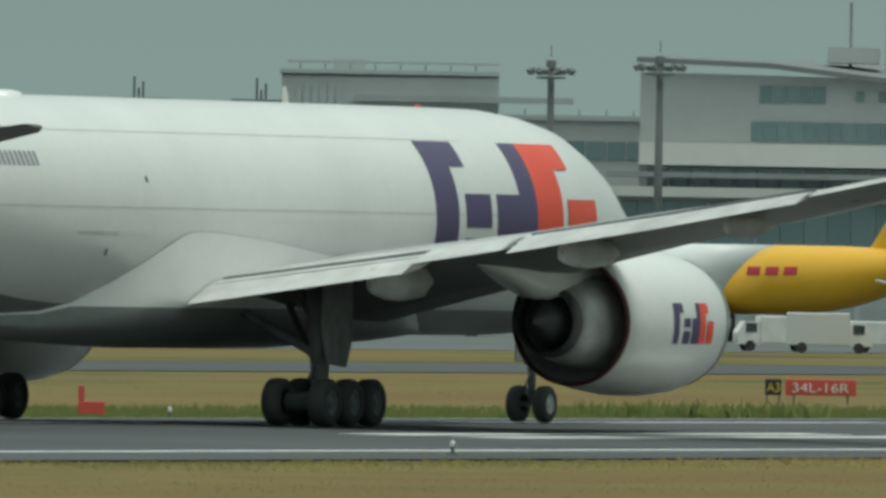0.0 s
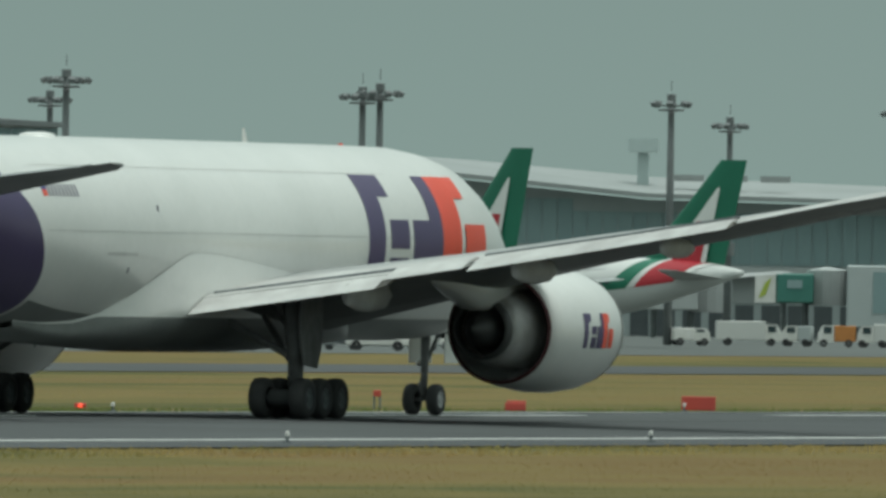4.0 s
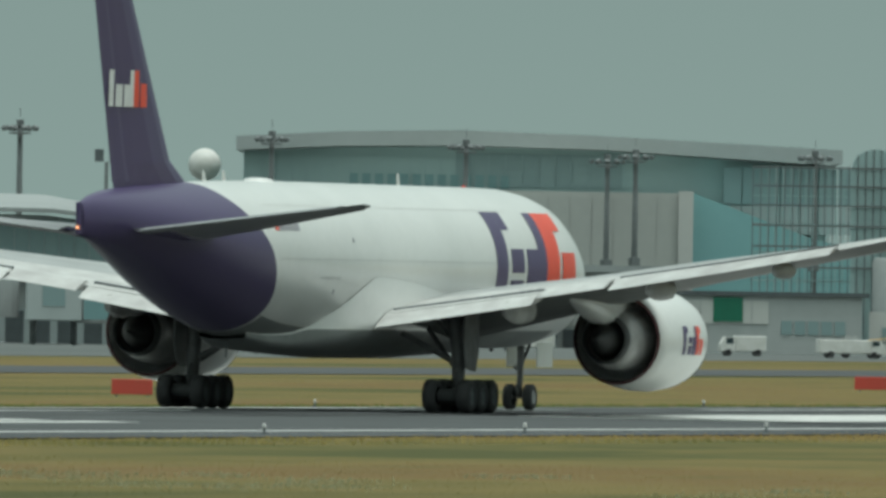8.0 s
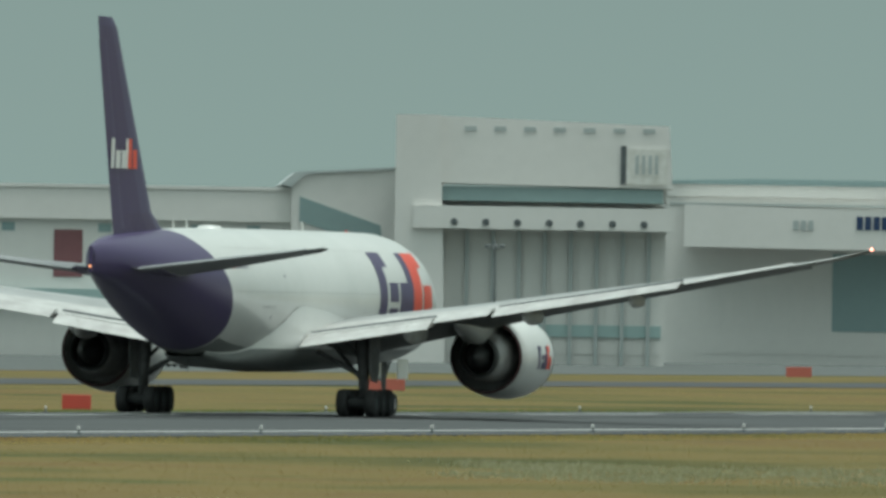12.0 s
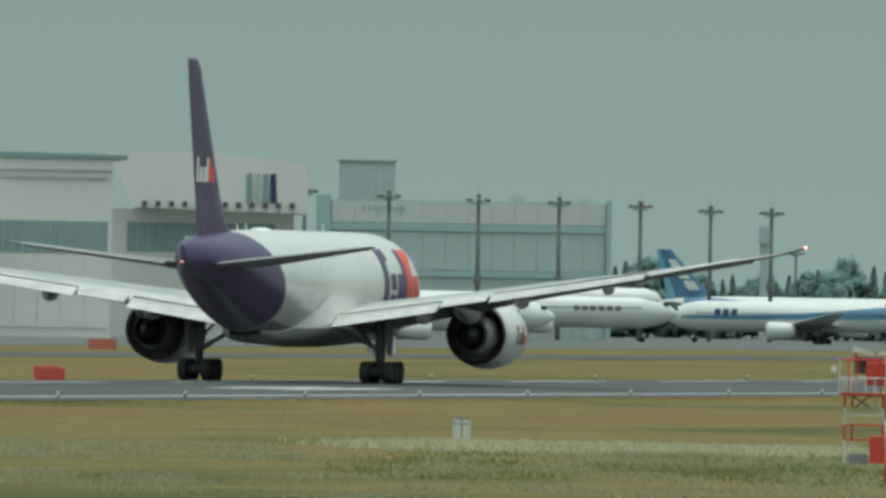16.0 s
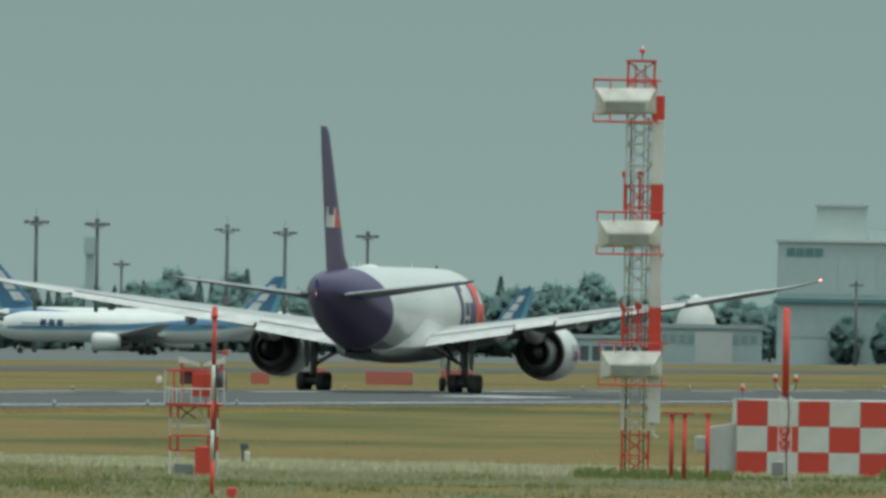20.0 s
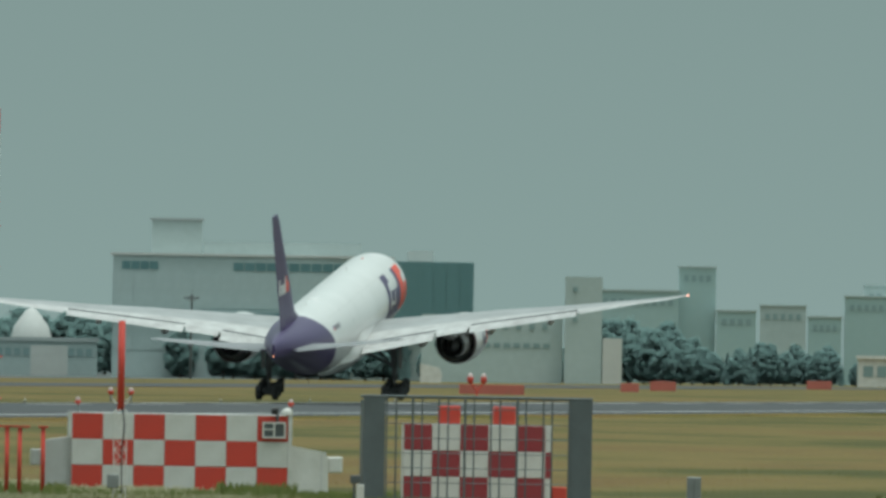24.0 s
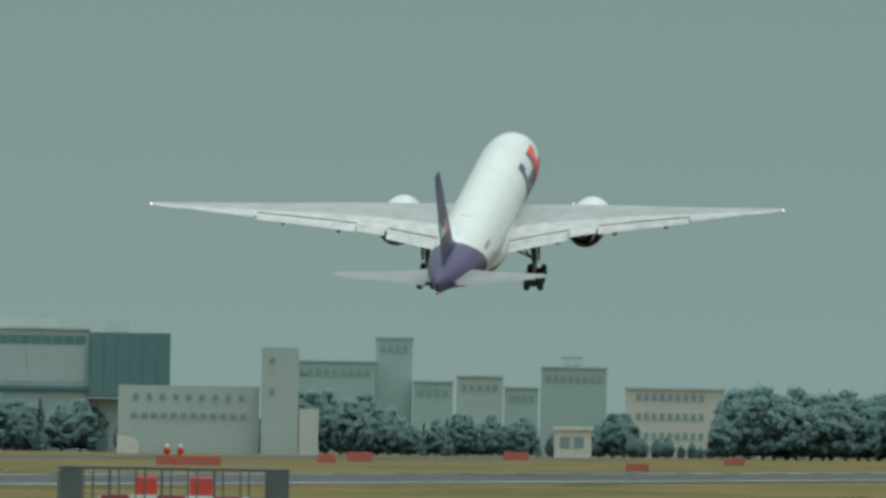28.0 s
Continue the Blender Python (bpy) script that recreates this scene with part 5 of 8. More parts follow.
def airliner(m, label, length, dia, span, height, body=AIRWHITE, tail=None, fin=AIRWHITE, stripe_of=None, tail_from=0.0, fin_marks=(), engines=2, hump=False, marks=(), sash=(), slant=0.0, cabin=True, sweep=(), stance=0.40):
    """A parked airliner: nose towards +x, its middle over the origin."""
    t = thing("airliner", m, label, "aircraft", group="parked airliners")
    r = dia / 2
    clear = stance * dia
    zc = clear + r
    prof = ((0.5, 0.02, -0.12), (0.492, 0.20, -0.10), (0.475, 0.45, -0.08), (0.45, 0.70, -0.05), (0.41, 0.92, -0.01), (0.37, 1.0, 0), (0.1, 1, 0), (-0.18, 1, 0), (-0.25, 0.96, 0.04), (-0.32, 0.82, 0.16), (-0.40, 0.55, 0.36), (-0.46, 0.30, 0.50), (-0.5, 0.08, 0.56))
    fx = [p[0] for p in prof][::-1]
    fr, fz = [p[1] for p in prof][::-1], [p[2] for p in prof][::-1]

    def ring(u, out=0.0, n=28):
        q, z = smoothed(fx, fr, u), smoothed(fx, fz, u)
        return [(u * length, (q * r + out) * math.cos(2 * math.pi * k / n), zc + z * r + (q * r + out) * math.sin(2 * math.pi * k / n)) for k in range(n)]
    us = [0.5, 0.496, 0.49, 0.48, 0.465, 0.45, 0.43, 0.40, 0.37, 0.2, 0.0, -0.18, -0.22, -0.26, -0.30, -0.34, -0.38, -0.42, -0.46, -0.49, -0.5]
    cut = -0.5 + tail_from

    def seam():
        return [(x - slant * (z - zc), y, z) for x, y, z in ring(cut)]
    if tail_from:
        hull_ = part("fuselage", rings(bmesh.new(), [ring(u) for u in us if u > cut] + [seam()]), body, t, smooth=True)
        part("tail_section", rings(bmesh.new(), [seam()] + [ring(u) for u in us if u < cut]), tail, t, "painted tail section", smooth=True)
    else:
        hull_ = part("fuselage", rings(bmesh.new(), [ring(u) for u in us]), body, t, smooth=True)
    if hump:
        part("upper_deck", rings(bmesh.new(), [[(u * length, w * r * math.cos(a), zc + r * (0.55 + h * max(0.0, math.sin(a)))) for a in [math.pi * k / 12 for k in range(13)]] + [(u * length, 0, zc + r * 0.3)]
             for u, w, h in ((0.455, 0.2, 0.15), (0.44, 0.5, 0.55), (0.41, 0.62, 0.78), (0.3, 0.66, 0.82), (0.18, 0.6, 0.72), (0.1, 0.3, 0.4))]), body, hull_, smooth=True)
    if stripe_of:
        for s in (-1, 1):
            bm = bmesh.new()
            rows = []
            for u in [0.44 - 0.88 * k / 22 for k in range(23)]:
                q, z = smoothed(fx, fr, u), smoothed(fx, fz, u)
                rows.append([bm.verts.new((u * length, s * (q * r + 0.02) * math.cos(a), zc + z * r + (q * r + 0.02) * math.sin(a))) for a in (-0.15, -0.06, 0.04, 0.13)])
            for a, b in zip(rows, rows[1:]):
                for i in range(3):
                    bm.faces.new((a[i], b[i], b[i + 1], a[i + 1]))
            part("body_stripe", bm, stripe_of, hull_, "painted stripe along the body", smooth=True)
    # stripes that widen towards the fin
    for level, (mm, lo, hi, lo_end, hi_end) in enumerate(sweep):
        for s in (-1, 1):
            bm = bmesh.new()
            rows = []
            for i in range(23):
                u, f = 0.44 - 0.86 * i / 22, (i / 22) ** 2.6
                q, z = smoothed(fx, fr, u), smoothed(fx, fz, u)
                a0, a1 = lo + (lo_end - lo) * f, hi + (hi_end - hi) * f
                rows.append([bm.verts.new((u * length, s * (q * r + 0.02 + 0.02 * level) * math.cos(a0 + (a1 - a0) * j / 5), zc + z * r + (q * r + 0.02 + 0.02 * level) * math.sin(a0 + (a1 - a0) * j / 5))) for j in range(6)])
            for a, b in zip(rows, rows[1:]):
                for i in range(5):
                    bm.faces.new((a[i], b[i], b[i + 1], a[i + 1]))
            part("body_stripe", bm, mm, hull_, "painted stripe widening to the tail", smooth=True)

    def skin(u, a, s, out=0.03):
        q, z = smoothed(fx, fr, u), smoothed(fx, fz, u)
        return (u * length, s * (q * r + out) * math.cos(a), zc + z * r + (q * r + out) * math.sin(a))
    for s in (-1, 1):
        for mm, u0, u1, a0, a1, n in marks:
            for k in range(n):
                v0, v1 = u0 + (u1 - u0) * k / n, u0 + (u1 - u0) * (k + 0.72) / n
                bm = bmesh.new()
                rows = [[bm.verts.new(skin(u, a0 + (a1 - a0) * i / 6, s)) for u in (v0, v1)] for i in range(7)]
                for p, q in zip(rows, rows[1:]):
                    bm.faces.new((p[0], p[1], q[1], q[0]))
                part("name_bar", bm, mm, hull_, "plain painted bar", smooth=True)
        for level, (mm, u0, u1, w) in enumerate(sash):
            bm = bmesh.new()
            rows = []
            for i in range(13):
                f = i / 12
                u = u0 + (u1 - u0) * f
                rows.append([bm.verts.new(skin(u - w * g, -0.17 + 1.5 * f, s, 0.04 + 0.02 * level)) for g in (0, 0.33, 0.67, 1)])
            for p, q in zip(rows, rows[1:]):
                for i in range(3):
                    bm.faces.new((p[i], p[i + 1], q[i + 1], q[i]))
            part("tail_sash", bm, mm, hull_, "slanting painted band", smooth=True)
    for s in (-1, 1) if cabin else ():
        bm = bmesh.new()
        for k in range(int(length * 0.7 / 0.55)):
            x = -0.30 * length + 0.55 * k
            box(bm, x, x + 0.26, s * (r * 0.985) - 0.03, s * (r * 0.985) + 0.03, zc + 0.12 * r, zc + 0.12 * r + 0.36)
        tagged(part("cabin_glazing", bm, GLASS, hull_), "row of small dark cabin windows", kind="stuff")
    for s in (-1, 1):
        part("cockpit_glass", boxed(0.455 * length, 0.472 * length, s * r * 0.42 - 0.25, s * r * 0.42 + 0.25, zc + 0.32 * r, zc + 0.52 * r, bevel=0.05), GLASS, hull_)
    for s in (-1, 1):
        half = span / 2
        part("wing", wing([((0.13 * length, s * r * 0.6, zc - 0.6 * r), (-0.10 * length, s * r * 0.6, zc - 0.62 * r), 0.12), ((0.045 * length, s * half * 0.35, zc - 0.42 * r), (-0.085 * length, s * half * 0.35, zc - 0.45 * r), 0.11),
                           ((-0.135 * length, s * half, zc + 0.3 * r), (-0.17 * length, s * half, zc + 0.3 * r), 0.09)]), GREYWING, t)
        for k in range(engines // 2):
            ey = s * half * (0.32 + 0.3 * k)
            ex = 0.085 * length - 0.085 * length * k
            er = 0.30 * dia * (0.85 if engines == 4 else 1.0)
            ez = zc - 0.42 * r - er * 0.85 + k * 0.5
            pod = part("engine", lathe(bmesh.new(), "x", [(ex - 1.6 * er, er * 0.55), (ex - 1.4 * er, er * 0.8), (ex, er), (ex + 1.2 * er, er), (ex + 1.7 * er, er * 0.86), (ex + 1.6 * er, er * 0.75), (ex + 0.6 * er, er * 0.7)], 20, (0, ey, ez)), body, t, smooth=True)
            part("engine_inside", lathe(bmesh.new(), "x", [(ex + 0.7 * er, er * 0.74), (ex + 0.9 * er, 0.02)], 16, (0, ey, ez)), DUCT, pod)
            part("engine_exhaust", lathe(bmesh.new(), "x", [(ex - 1.5 * er, er * 0.6), (ex - 2.3 * er, er * 0.35), (ex - 2.3 * er, 0.02)], 16, (0, ey, ez)), DARKMETAL, pod)
            part("pylon", boxed(ex - 1.4 * er, ex + 0.8 * er, ey - 0.15, ey + 0.15, ez + er * 0.8, ez + er * 1.0), body, pod)
        part("tailplane", wing([((-0.39 * length, s * 0.2 * r, zc + 0.35 * r), (-0.47 * length, s * 0.2 * r, zc + 0.38 * r), 0.1), ((-0.455 * length, s * span * 0.165, zc + 0.6 * r), (-0.488 * length, s * span * 0.165, zc + 0.6 * r), 0.09)]), GREYWING, t)
    z0, z1 = zc + 0.75 * r, height
    sec = lambda k: ((-0.325 * length - 0.135 * length * k, 0, z0 + (z1 - z0) * k), (-0.468 * length - 0.036 * length * k, 0, z0 + (z1 - z0) * k))
    f = part("tail_fin", wing([(*sec(0.0), 0.09), (*sec(1.0), 0.09)], upright=True), fin, t)
    for level, (mm, k0, k1, u0, u1, *top) in enumerate(fin_marks):
        v0, v1 = top or (u0, u1)
        for s in (-1, 1):
            bm = bmesh.new()
            vs = []
            for k, u in ((k0, u0), (k0, u1), (k1, v1), (k1, v0)):
                a, b = sec(k)
                vs.append(bm.verts.new((a[0] + (b[0] - a[0]) * u, s * (abs(b[0] - a[0]) * 0.046 + 0.03 + 0.025 * level), a[2])))
            bm.faces.new(vs)
            part("fin_mark", bm, mm, f, "flat painted block on the fin")
    for x, y, w in ((0.40 * length, 0, 1), (-0.035 * length, span * 0.085, 2), (-0.035 * length, -span * 0.085, 2)):
        leg = part("gear_leg", tubed([(x, y, 0.5), (x, y, zc - 0.5 * r)], 0.16, 8), STRUT, t)
        for dx in ((0,) if w == 1 else (-0.7, 0.7)):
            for s in (-1, 1):
                part("tyre", lathe(bmesh.new(), "y", [(-0.2, 0.1), (-0.2, 0.45), (0, 0.56), (0.2, 0.45), (0.2, 0.1)], 14, (x + dx, y + s * 0.45, 0.56)), RUBBER, leg, smooth=True)
    return t


def parked(bearing, reach, heading, z=None):
    """heading: degrees from straight away, turning to the left."""
    p = polar(bearing, reach)
    return pose(p.x, p.y, ground_height(p.y) if z is None else z, 0, 0, bearing + heading)


def berth(tail_bearing, reach, length, heading):
    """The pose whose tail end stands at that bearing."""
    p = polar(tail_bearing, reach)
    h = radians(tail_bearing + heading)
    x, y = p.x + math.cos(h) * length / 2, p.y + math.sin(h) * length / 2
    return pose(x, y, ground_height(y), 0, 0, tail_bearing + heading)


airliner(berth(23.545, 1700, 54, 55), "yellow and white freight airliner parked on the apron", 54, 5.6, 44, 17.3, tail=YELLOW, fin=YELLOW, tail_from=0.385, marks=((RED, -0.235, -0.135, 0.12, 0.38, 3),), slant=0.9, cabin=False)
small_jet = airliner(parked(23.09, 1170, 156), "silver narrow-bodied airliner with dark tail marks, taxiing", 39.5, 4.15, 36, 12.8, body=SILVER, fin=SILVER, stance=0.48, fin_marks=((BLACK, 0.15, 0.8, 0.25, 0.6), (REDPAINT, 0.5, 0.7, 0.6, 0.8)))
green_marks = ((WHITE, 0.0, 0.74, 0.30, 0.80, 0.46, 0.52), (RED, 0.0, 0.42, 0.36, 0.74, 0.42, 0.62))
green_sash = ((GREEN, -0.290, -0.352, 0.045), (WHITE, -0.325, -0.377, 0.085), (RED, -0.338, -0.387, 0.06))
airliner(berth(20.715, 1870, 63.7, 42), "white airliner with a green stripe and a green and red tail", 63.7, 6.0, 61, 17.7, fin=GREEN, stripe_of=GREEN, fin_marks=green_marks, sash=green_sash)
airliner(berth(20.140, 1950, 63.7, 58), "white airliner with a green stripe and a green and red tail", 63.7, 6.0, 61, 17.4, fin=GREEN, stripe_of=GREEN, fin_marks=green_marks, sash=green_sash)
airliner(berth(17.75, 2500, 44.5, 72), "white airliner with a red, yellow and blue tail at a gate", 44.5, 4.2, 34, 10.5, fin=RED, tail=BLUE, tail_from=0.12, fin_marks=((YELLOW, 0.1, 1.0, 0.45, 0.75), (BLUE, 0.0, 0.9, 0.78, 0.99)))
airliner(berth(14.12, 2690, 48, 148), "plain white twin-engined airliner facing the runway", 48, 5.0, 47, 14.9, fin=SILVER)
airliner(berth(11.99, 3380, 60.0, -80), "white airliner with a red disc on its fin", 60.0, 5.6, 58, 16.6, fin=WHITE, fin_marks=((RED, 0.14, 0.46, 0.25, 0.72), (WHITE, 0.22, 0.38, 0.38, 0.6)), marks=((NAVY, 0.04, 0.17, -0.05, 0.32, 3), (DARKGREY, 0.18, 0.34, -0.05, 0.34, 5)))
airliner(berth(11.625, 4000, 68.0, -82), "white four-engined jumbo with a red and white tail", 68, 6.5, 62, 18.4, fin=RED, engines=4, hump=True, fin_marks=((WHITE, 0.02, 0.42, 0.36, 0.62), (WHITE, 0.55, 0.98, 0.05, 0.25)), marks=((DARKGREY, 0.20, 0.34, 0.0, 0.28, 6),))
BLUE_SWEEP = ((SKYBLUE, -0.22, -0.10, -0.05, 0.5), (BLUE, -0.12, 0.04, 0.12, 1.45))
BLUE_FIN = ((SKYBLUE, 0.0, 1.0, 0.80, 0.99), (AIRWHITE, 0.20, 0.38, 0.14, 0.44), (AIRWHITE, 0.42, 0.59, 0.17, 0.50), (AIRWHITE, 0.63, 0.80, 0.20, 0.56))
airliner(berth(10.72, 4500, 70.0, -88), "white airliner with a navy and light blue fin", 70, 6.6, 64, 19.0, fin=BLUE, sweep=BLUE_SWEEP, fin_marks=BLUE_FIN)
airliner(berth(9.905, 4100, 57.0, 84), "white and blue twin-engined airliner parked far off", 57, 5.8, 60, 15.6, fin=BLUE, sweep=BLUE_SWEEP, fin_marks=BLUE_FIN, marks=((NAVY, 0.25, 0.335, 0.06, 0.5, 3),))
airliner(berth(9.24, 4450, 52.0, 70), "white and blue twin-engined airliner parked far off", 52, 5.2, 47, 14.9, fin=BLUE, sweep=BLUE_SWEEP, fin_marks=BLUE_FIN)


# ---- floodlight masts ----
def floodlight_mast(height):
    t = thing("floodlight_mast", pose(0, 0, 0), "tall steel floodlight mast with a ring of lamps", "mast", group="apron floodlight masts")
    part("column", tubed([(0, 0, 0), (0, 0, height * 0.6), (0, 0, height)], [0.42, 0.35, 0.28], 10), MASTGREY, t, smooth=True)
    part("platform", lathe(bmesh.new(), "z", [(height - 0.9, 0.4), (height - 0.85, 1.25), (height - 0.7, 1.25), (height - 0.65, 0.4)], 12), MASTGREY, t)
    part("head_drum", lathe(bmesh.new(), "z", [(height, 0.30), (height + 0.05, 0.42), (height + 0.7, 0.42), (height + 0.75, 0.05)], 10), MASTGREY, t)
    for k in range(8):
        a = 2 * math.pi * k / 8 + 0.2
        c, s = math.cos(a), math.sin(a)
        d = 1.75 if k % 2 else 1.45
        part("lamp_bracket", tubed([(c * 0.5, s * 0.5, height - 0.4), (c * d, s * d, height - 0.25)], 0.06, 5), MASTGREY, t)
        bm = boxed(-0.28, 0.28, -0.30, 0.30, -0.26, 0.22, bevel=0.05)
        bmesh.ops.transform(bm, matrix=Matrix.Translation((c * (d + 0.2), s * (d + 0.2), height - 0.2)) @ Matrix.Rotation(a, 4, "Z") @ Matrix.Rotation(0.5, 4, "Y"), verts=bm.verts)
        part("floodlight", bm, MASTGREY, t)
    part("lightning_rod", tubed([(0, 0, height + 1.0), (0, 0, height + 2.0)], 0.04, 5), MASTGREY, t)
    part("warning_box", boxed(-0.55, 0.55, -0.55, 0.55, 9.0, 10.4, bevel=0.05), MASTGREY, t)
    return t


mast_a = floodlight_mast(22.8)
# bearing, distance and relative height, apron by apron
terminal_masts = ((24.661, 1750, 0.98), (24.368, 1750, 1.0), (23.346, 1800, 1.02), (22.363, 1850, 1.03), (21.969, 1900, 1.04), (22.012, 2300, 1.1), (21.171, 2000, 1.03), (21.124, 2000, 1.045), (20.340, 2050, 1.04), (20.181, 2200, 1.0))
satellite_masts = ((19.717, 2300, 1.1), (19.628, 2500, 1.08), (19.597, 2600, 1.06), (19.463, 2700, 1.05), (19.136, 2600, 1.16), (19.15, 2700, 1.10), (18.573, 2900, 1.24), (17.895, 2900, 1.2), (17.84, 3100, 1.1), (17.372, 2900, 1.17),
                   (16.991, 2900, 1.1), (16.915, 2900, 1.13), (16.432, 2900, 1.14), (13.75, 3050, 0.78))
cargo_masts = ((11.672, 4000, 1.22), (11.445, 4000, 1.19), (11.204, 4050, 1.18), (10.987, 4100, 1.18), (10.768, 4150, 1.17), (10.579, 4200, 1.15), (10.415, 4250, 1.15),
               (10.065, 4300, 1.13), (9.909, 4350, 1.12), (9.687, 4400, 1.11), (10.348, 4600, 0.85), (9.500, 4700, 0.86), (8.37, 4150, 0.72))
for group in (terminal_masts, satellite_masts, cargo_masts):
    for b, reach, k in group:
        p = polar(b, reach)
        m = pose(p.x, p.y, ground_height(p.y), 0, 0, 40.0 * b)
        k = 1.03 * k - 0.042
        ob = mast_a if group is terminal_masts and b == 24.661 else copy_thing(mast_a, m)
        ob.matrix_basis = m @ Matrix.Diagonal((k, k, k, 1))


# ---- buildings ----
CONCRETE = mat("pale_concrete", (0.44, 0.46, 0.45), 0.8, scale=0.05, tint=(0.34, 0.36, 0.355))
OFFWHITE = mat("off_white_cladding", (0.60, 0.60, 0.57), 0.6, scale=0.04, tint=(0.50, 0.505, 0.48))
MIDGREY = mat("mid_grey_cladding", (0.40, 0.435, 0.43), 0.6, scale=0.05, tint=(0.33, 0.365, 0.36))
SLATE = mat("slate_blue_glazing", (0.235, 0.315, 0.32), 0.25, 0.35, scale=0.06, tint=(0.18, 0.255, 0.265), each=0.4)
TEAL = mat("teal_cladding", (0.20, 0.34, 0.345), 0.4, scale=0.05, tint=(0.165, 0.29, 0.30))
PALEGREY = mat("pale_grey_cladding", (0.45, 0.49, 0.485), 0.6, scale=0.05, tint=(0.38, 0.42, 0.415))
WHITECLAD = mat("white_cladding", (0.73, 0.715, 0.69), 0.6, scale=0.04, tint=(0.65, 0.64, 0.615))
BLUEGREY = mat("pale_blue_grey_concrete", (0.46, 0.54, 0.53), 0.7, scale=0.05, tint=(0.36, 0.43, 0.42))
# teal cladding lightened towards the sky: haze put into the colour
PALETEAL = mat("haze_paled_teal_cladding", (0.36, 0.485, 0.475), 0.5, scale=0.05, tint=(0.31, 0.435, 0.43))
TURQUOISE = mat("turquoise_roof_sheeting", (0.24, 0.46, 0.47), 0.5, scale=0.05, tint=(0.21, 0.42, 0.43))
# far glazing lightened the same way, haze included in its colour
PALEGLASS = mat("haze_paled_glazing", (0.29, 0.39, 0.39), 0.3, 0.15, scale=0.06, tint=(0.25, 0.345, 0.35), each=0.3)
ROOF = mat("pale_metal_roof", (0.34, 0.36, 0.355), 0.6, 0.1, scale=0.06, tint=(0.25, 0.27, 0.265))
DULLROOF = mat("dull_metal_roof", (0.19, 0.205, 0.205), 0.85, 0.0, scale=0.06, tint=(0.14, 0.155, 0.155))
POSTERGREEN = mat("poster_green", (0.05, 0.20, 0.16), 0.6, scale=0.1, tint=(0.04, 0.16, 0.13))
SPRING = mat("yellow_green_print", (0.42, 0.50, 0.08), 0.6)
TEALGLASS = mat("dark_teal_glazing", (0.15, 0.27, 0.28), 0.3, 0.1, scale=0.06, tint=(0.12, 0.23, 0.24), each=0.3)
BEIGE = mat("beige_cladding", (0.47, 0.48, 0.45), 0.7, scale=0.05, tint=(0.40, 0.41, 0.39))
MAROON = mat("maroon_door", (0.24, 0.10, 0.11), 0.6, scale=0.1)
BASE = -2.7


class House:
    """A building's frame: x runs to the right along its front, y into it, heights are over the runway."""

    def __init__(self, name, b0, b1, reach, label, category="building", skew=0.0):
        mid = (b0 + b1) / 2
        self.w = 2 * reach * math.tan(radians((b0 - b1) / 2))
        self.b0, self.b1, self.reach = b0, b1, reach
        p = polar(mid, reach)
        self.ob = thing(name, pose(p.x, p.y, BASE, 0, 0, mid - 90 + skew), label, category)
        self.panes = {}

    def x(self, bearing):
        return self.reach * math.tan(radians((self.b0 + self.b1) / 2 - bearing))

    def block(self, name, b0, b1, z0, z1, y0, y1, m, parent=None, label="", bevel=0.0):
        return part(name, boxed(self.x(b0), self.x(b1), y0, y1, z0 - BASE, z1 - BASE, bevel=bevel), m, parent or self.ob, label)

    def slope(self, name, pts, y0, y1, m, label=""):
        """A slab under a roofline given as (bearing, height) pairs, down to the ground or a given foot."""
        top = [(self.x(b), z - BASE) for b, z in pts]
        loops = [[(x, y, z) for x, z in top] for y in (y0, y1)]
        return part(name, rings(bmesh.new(), loops), m, self.ob, label)

    def pitched(self, name, top, foot, y0, y1, m, label=""):
        """A roof sheet rising from its front edge (foot) to its ridge line (top), both as (bearing, height) pairs."""
        thick = 0.5
        back = [(self.x(b), y1, z - BASE) for b, z in top]
        front = [(self.x(b), y0, z - BASE) for b, z in foot]
        bm = bmesh.new()
        rows = [[bm.verts.new((x, y, z - d)) for x, y, z in edge] for edge, d in ((front, thick), (front, 0), (back, 0), (back, thick))]
        for p, q in zip(rows, rows[1:] + rows[:1]):
            for i in range(len(top) - 1):
                bm.faces.new((p[i], p[i + 1], q[i + 1], q[i]))
        bm.faces.new([row[0] for row in rows])
        bm.faces.new([row[-1] for row in rows[::-1]])
        return part(name, bm, m, self.ob, label)

    def row(self, name, b0, b1, z0, z1, n, y, m, gap=0.12, depth=0.12, parent=None):
        """n panes or panels side by side."""
        xa, xb = self.x(b0), self.x(b1)
        w = (xb - xa) / n
        key = (round(w, 3), round(z1 - z0, 3), m.name)
        for k in range(n):
            if key not in self.panes:
                ob = part(name, boxed(w * gap / 2, w * (1 - gap / 2), -depth, 0, 0, z1 - z0), m, parent or self.ob)
                self.panes[key] = ob.data
            else:
                ob = new(name, self.panes[key])
                ob.parent = parent or self.ob
            ob.location = (xa + w * k, y, z0 - BASE)


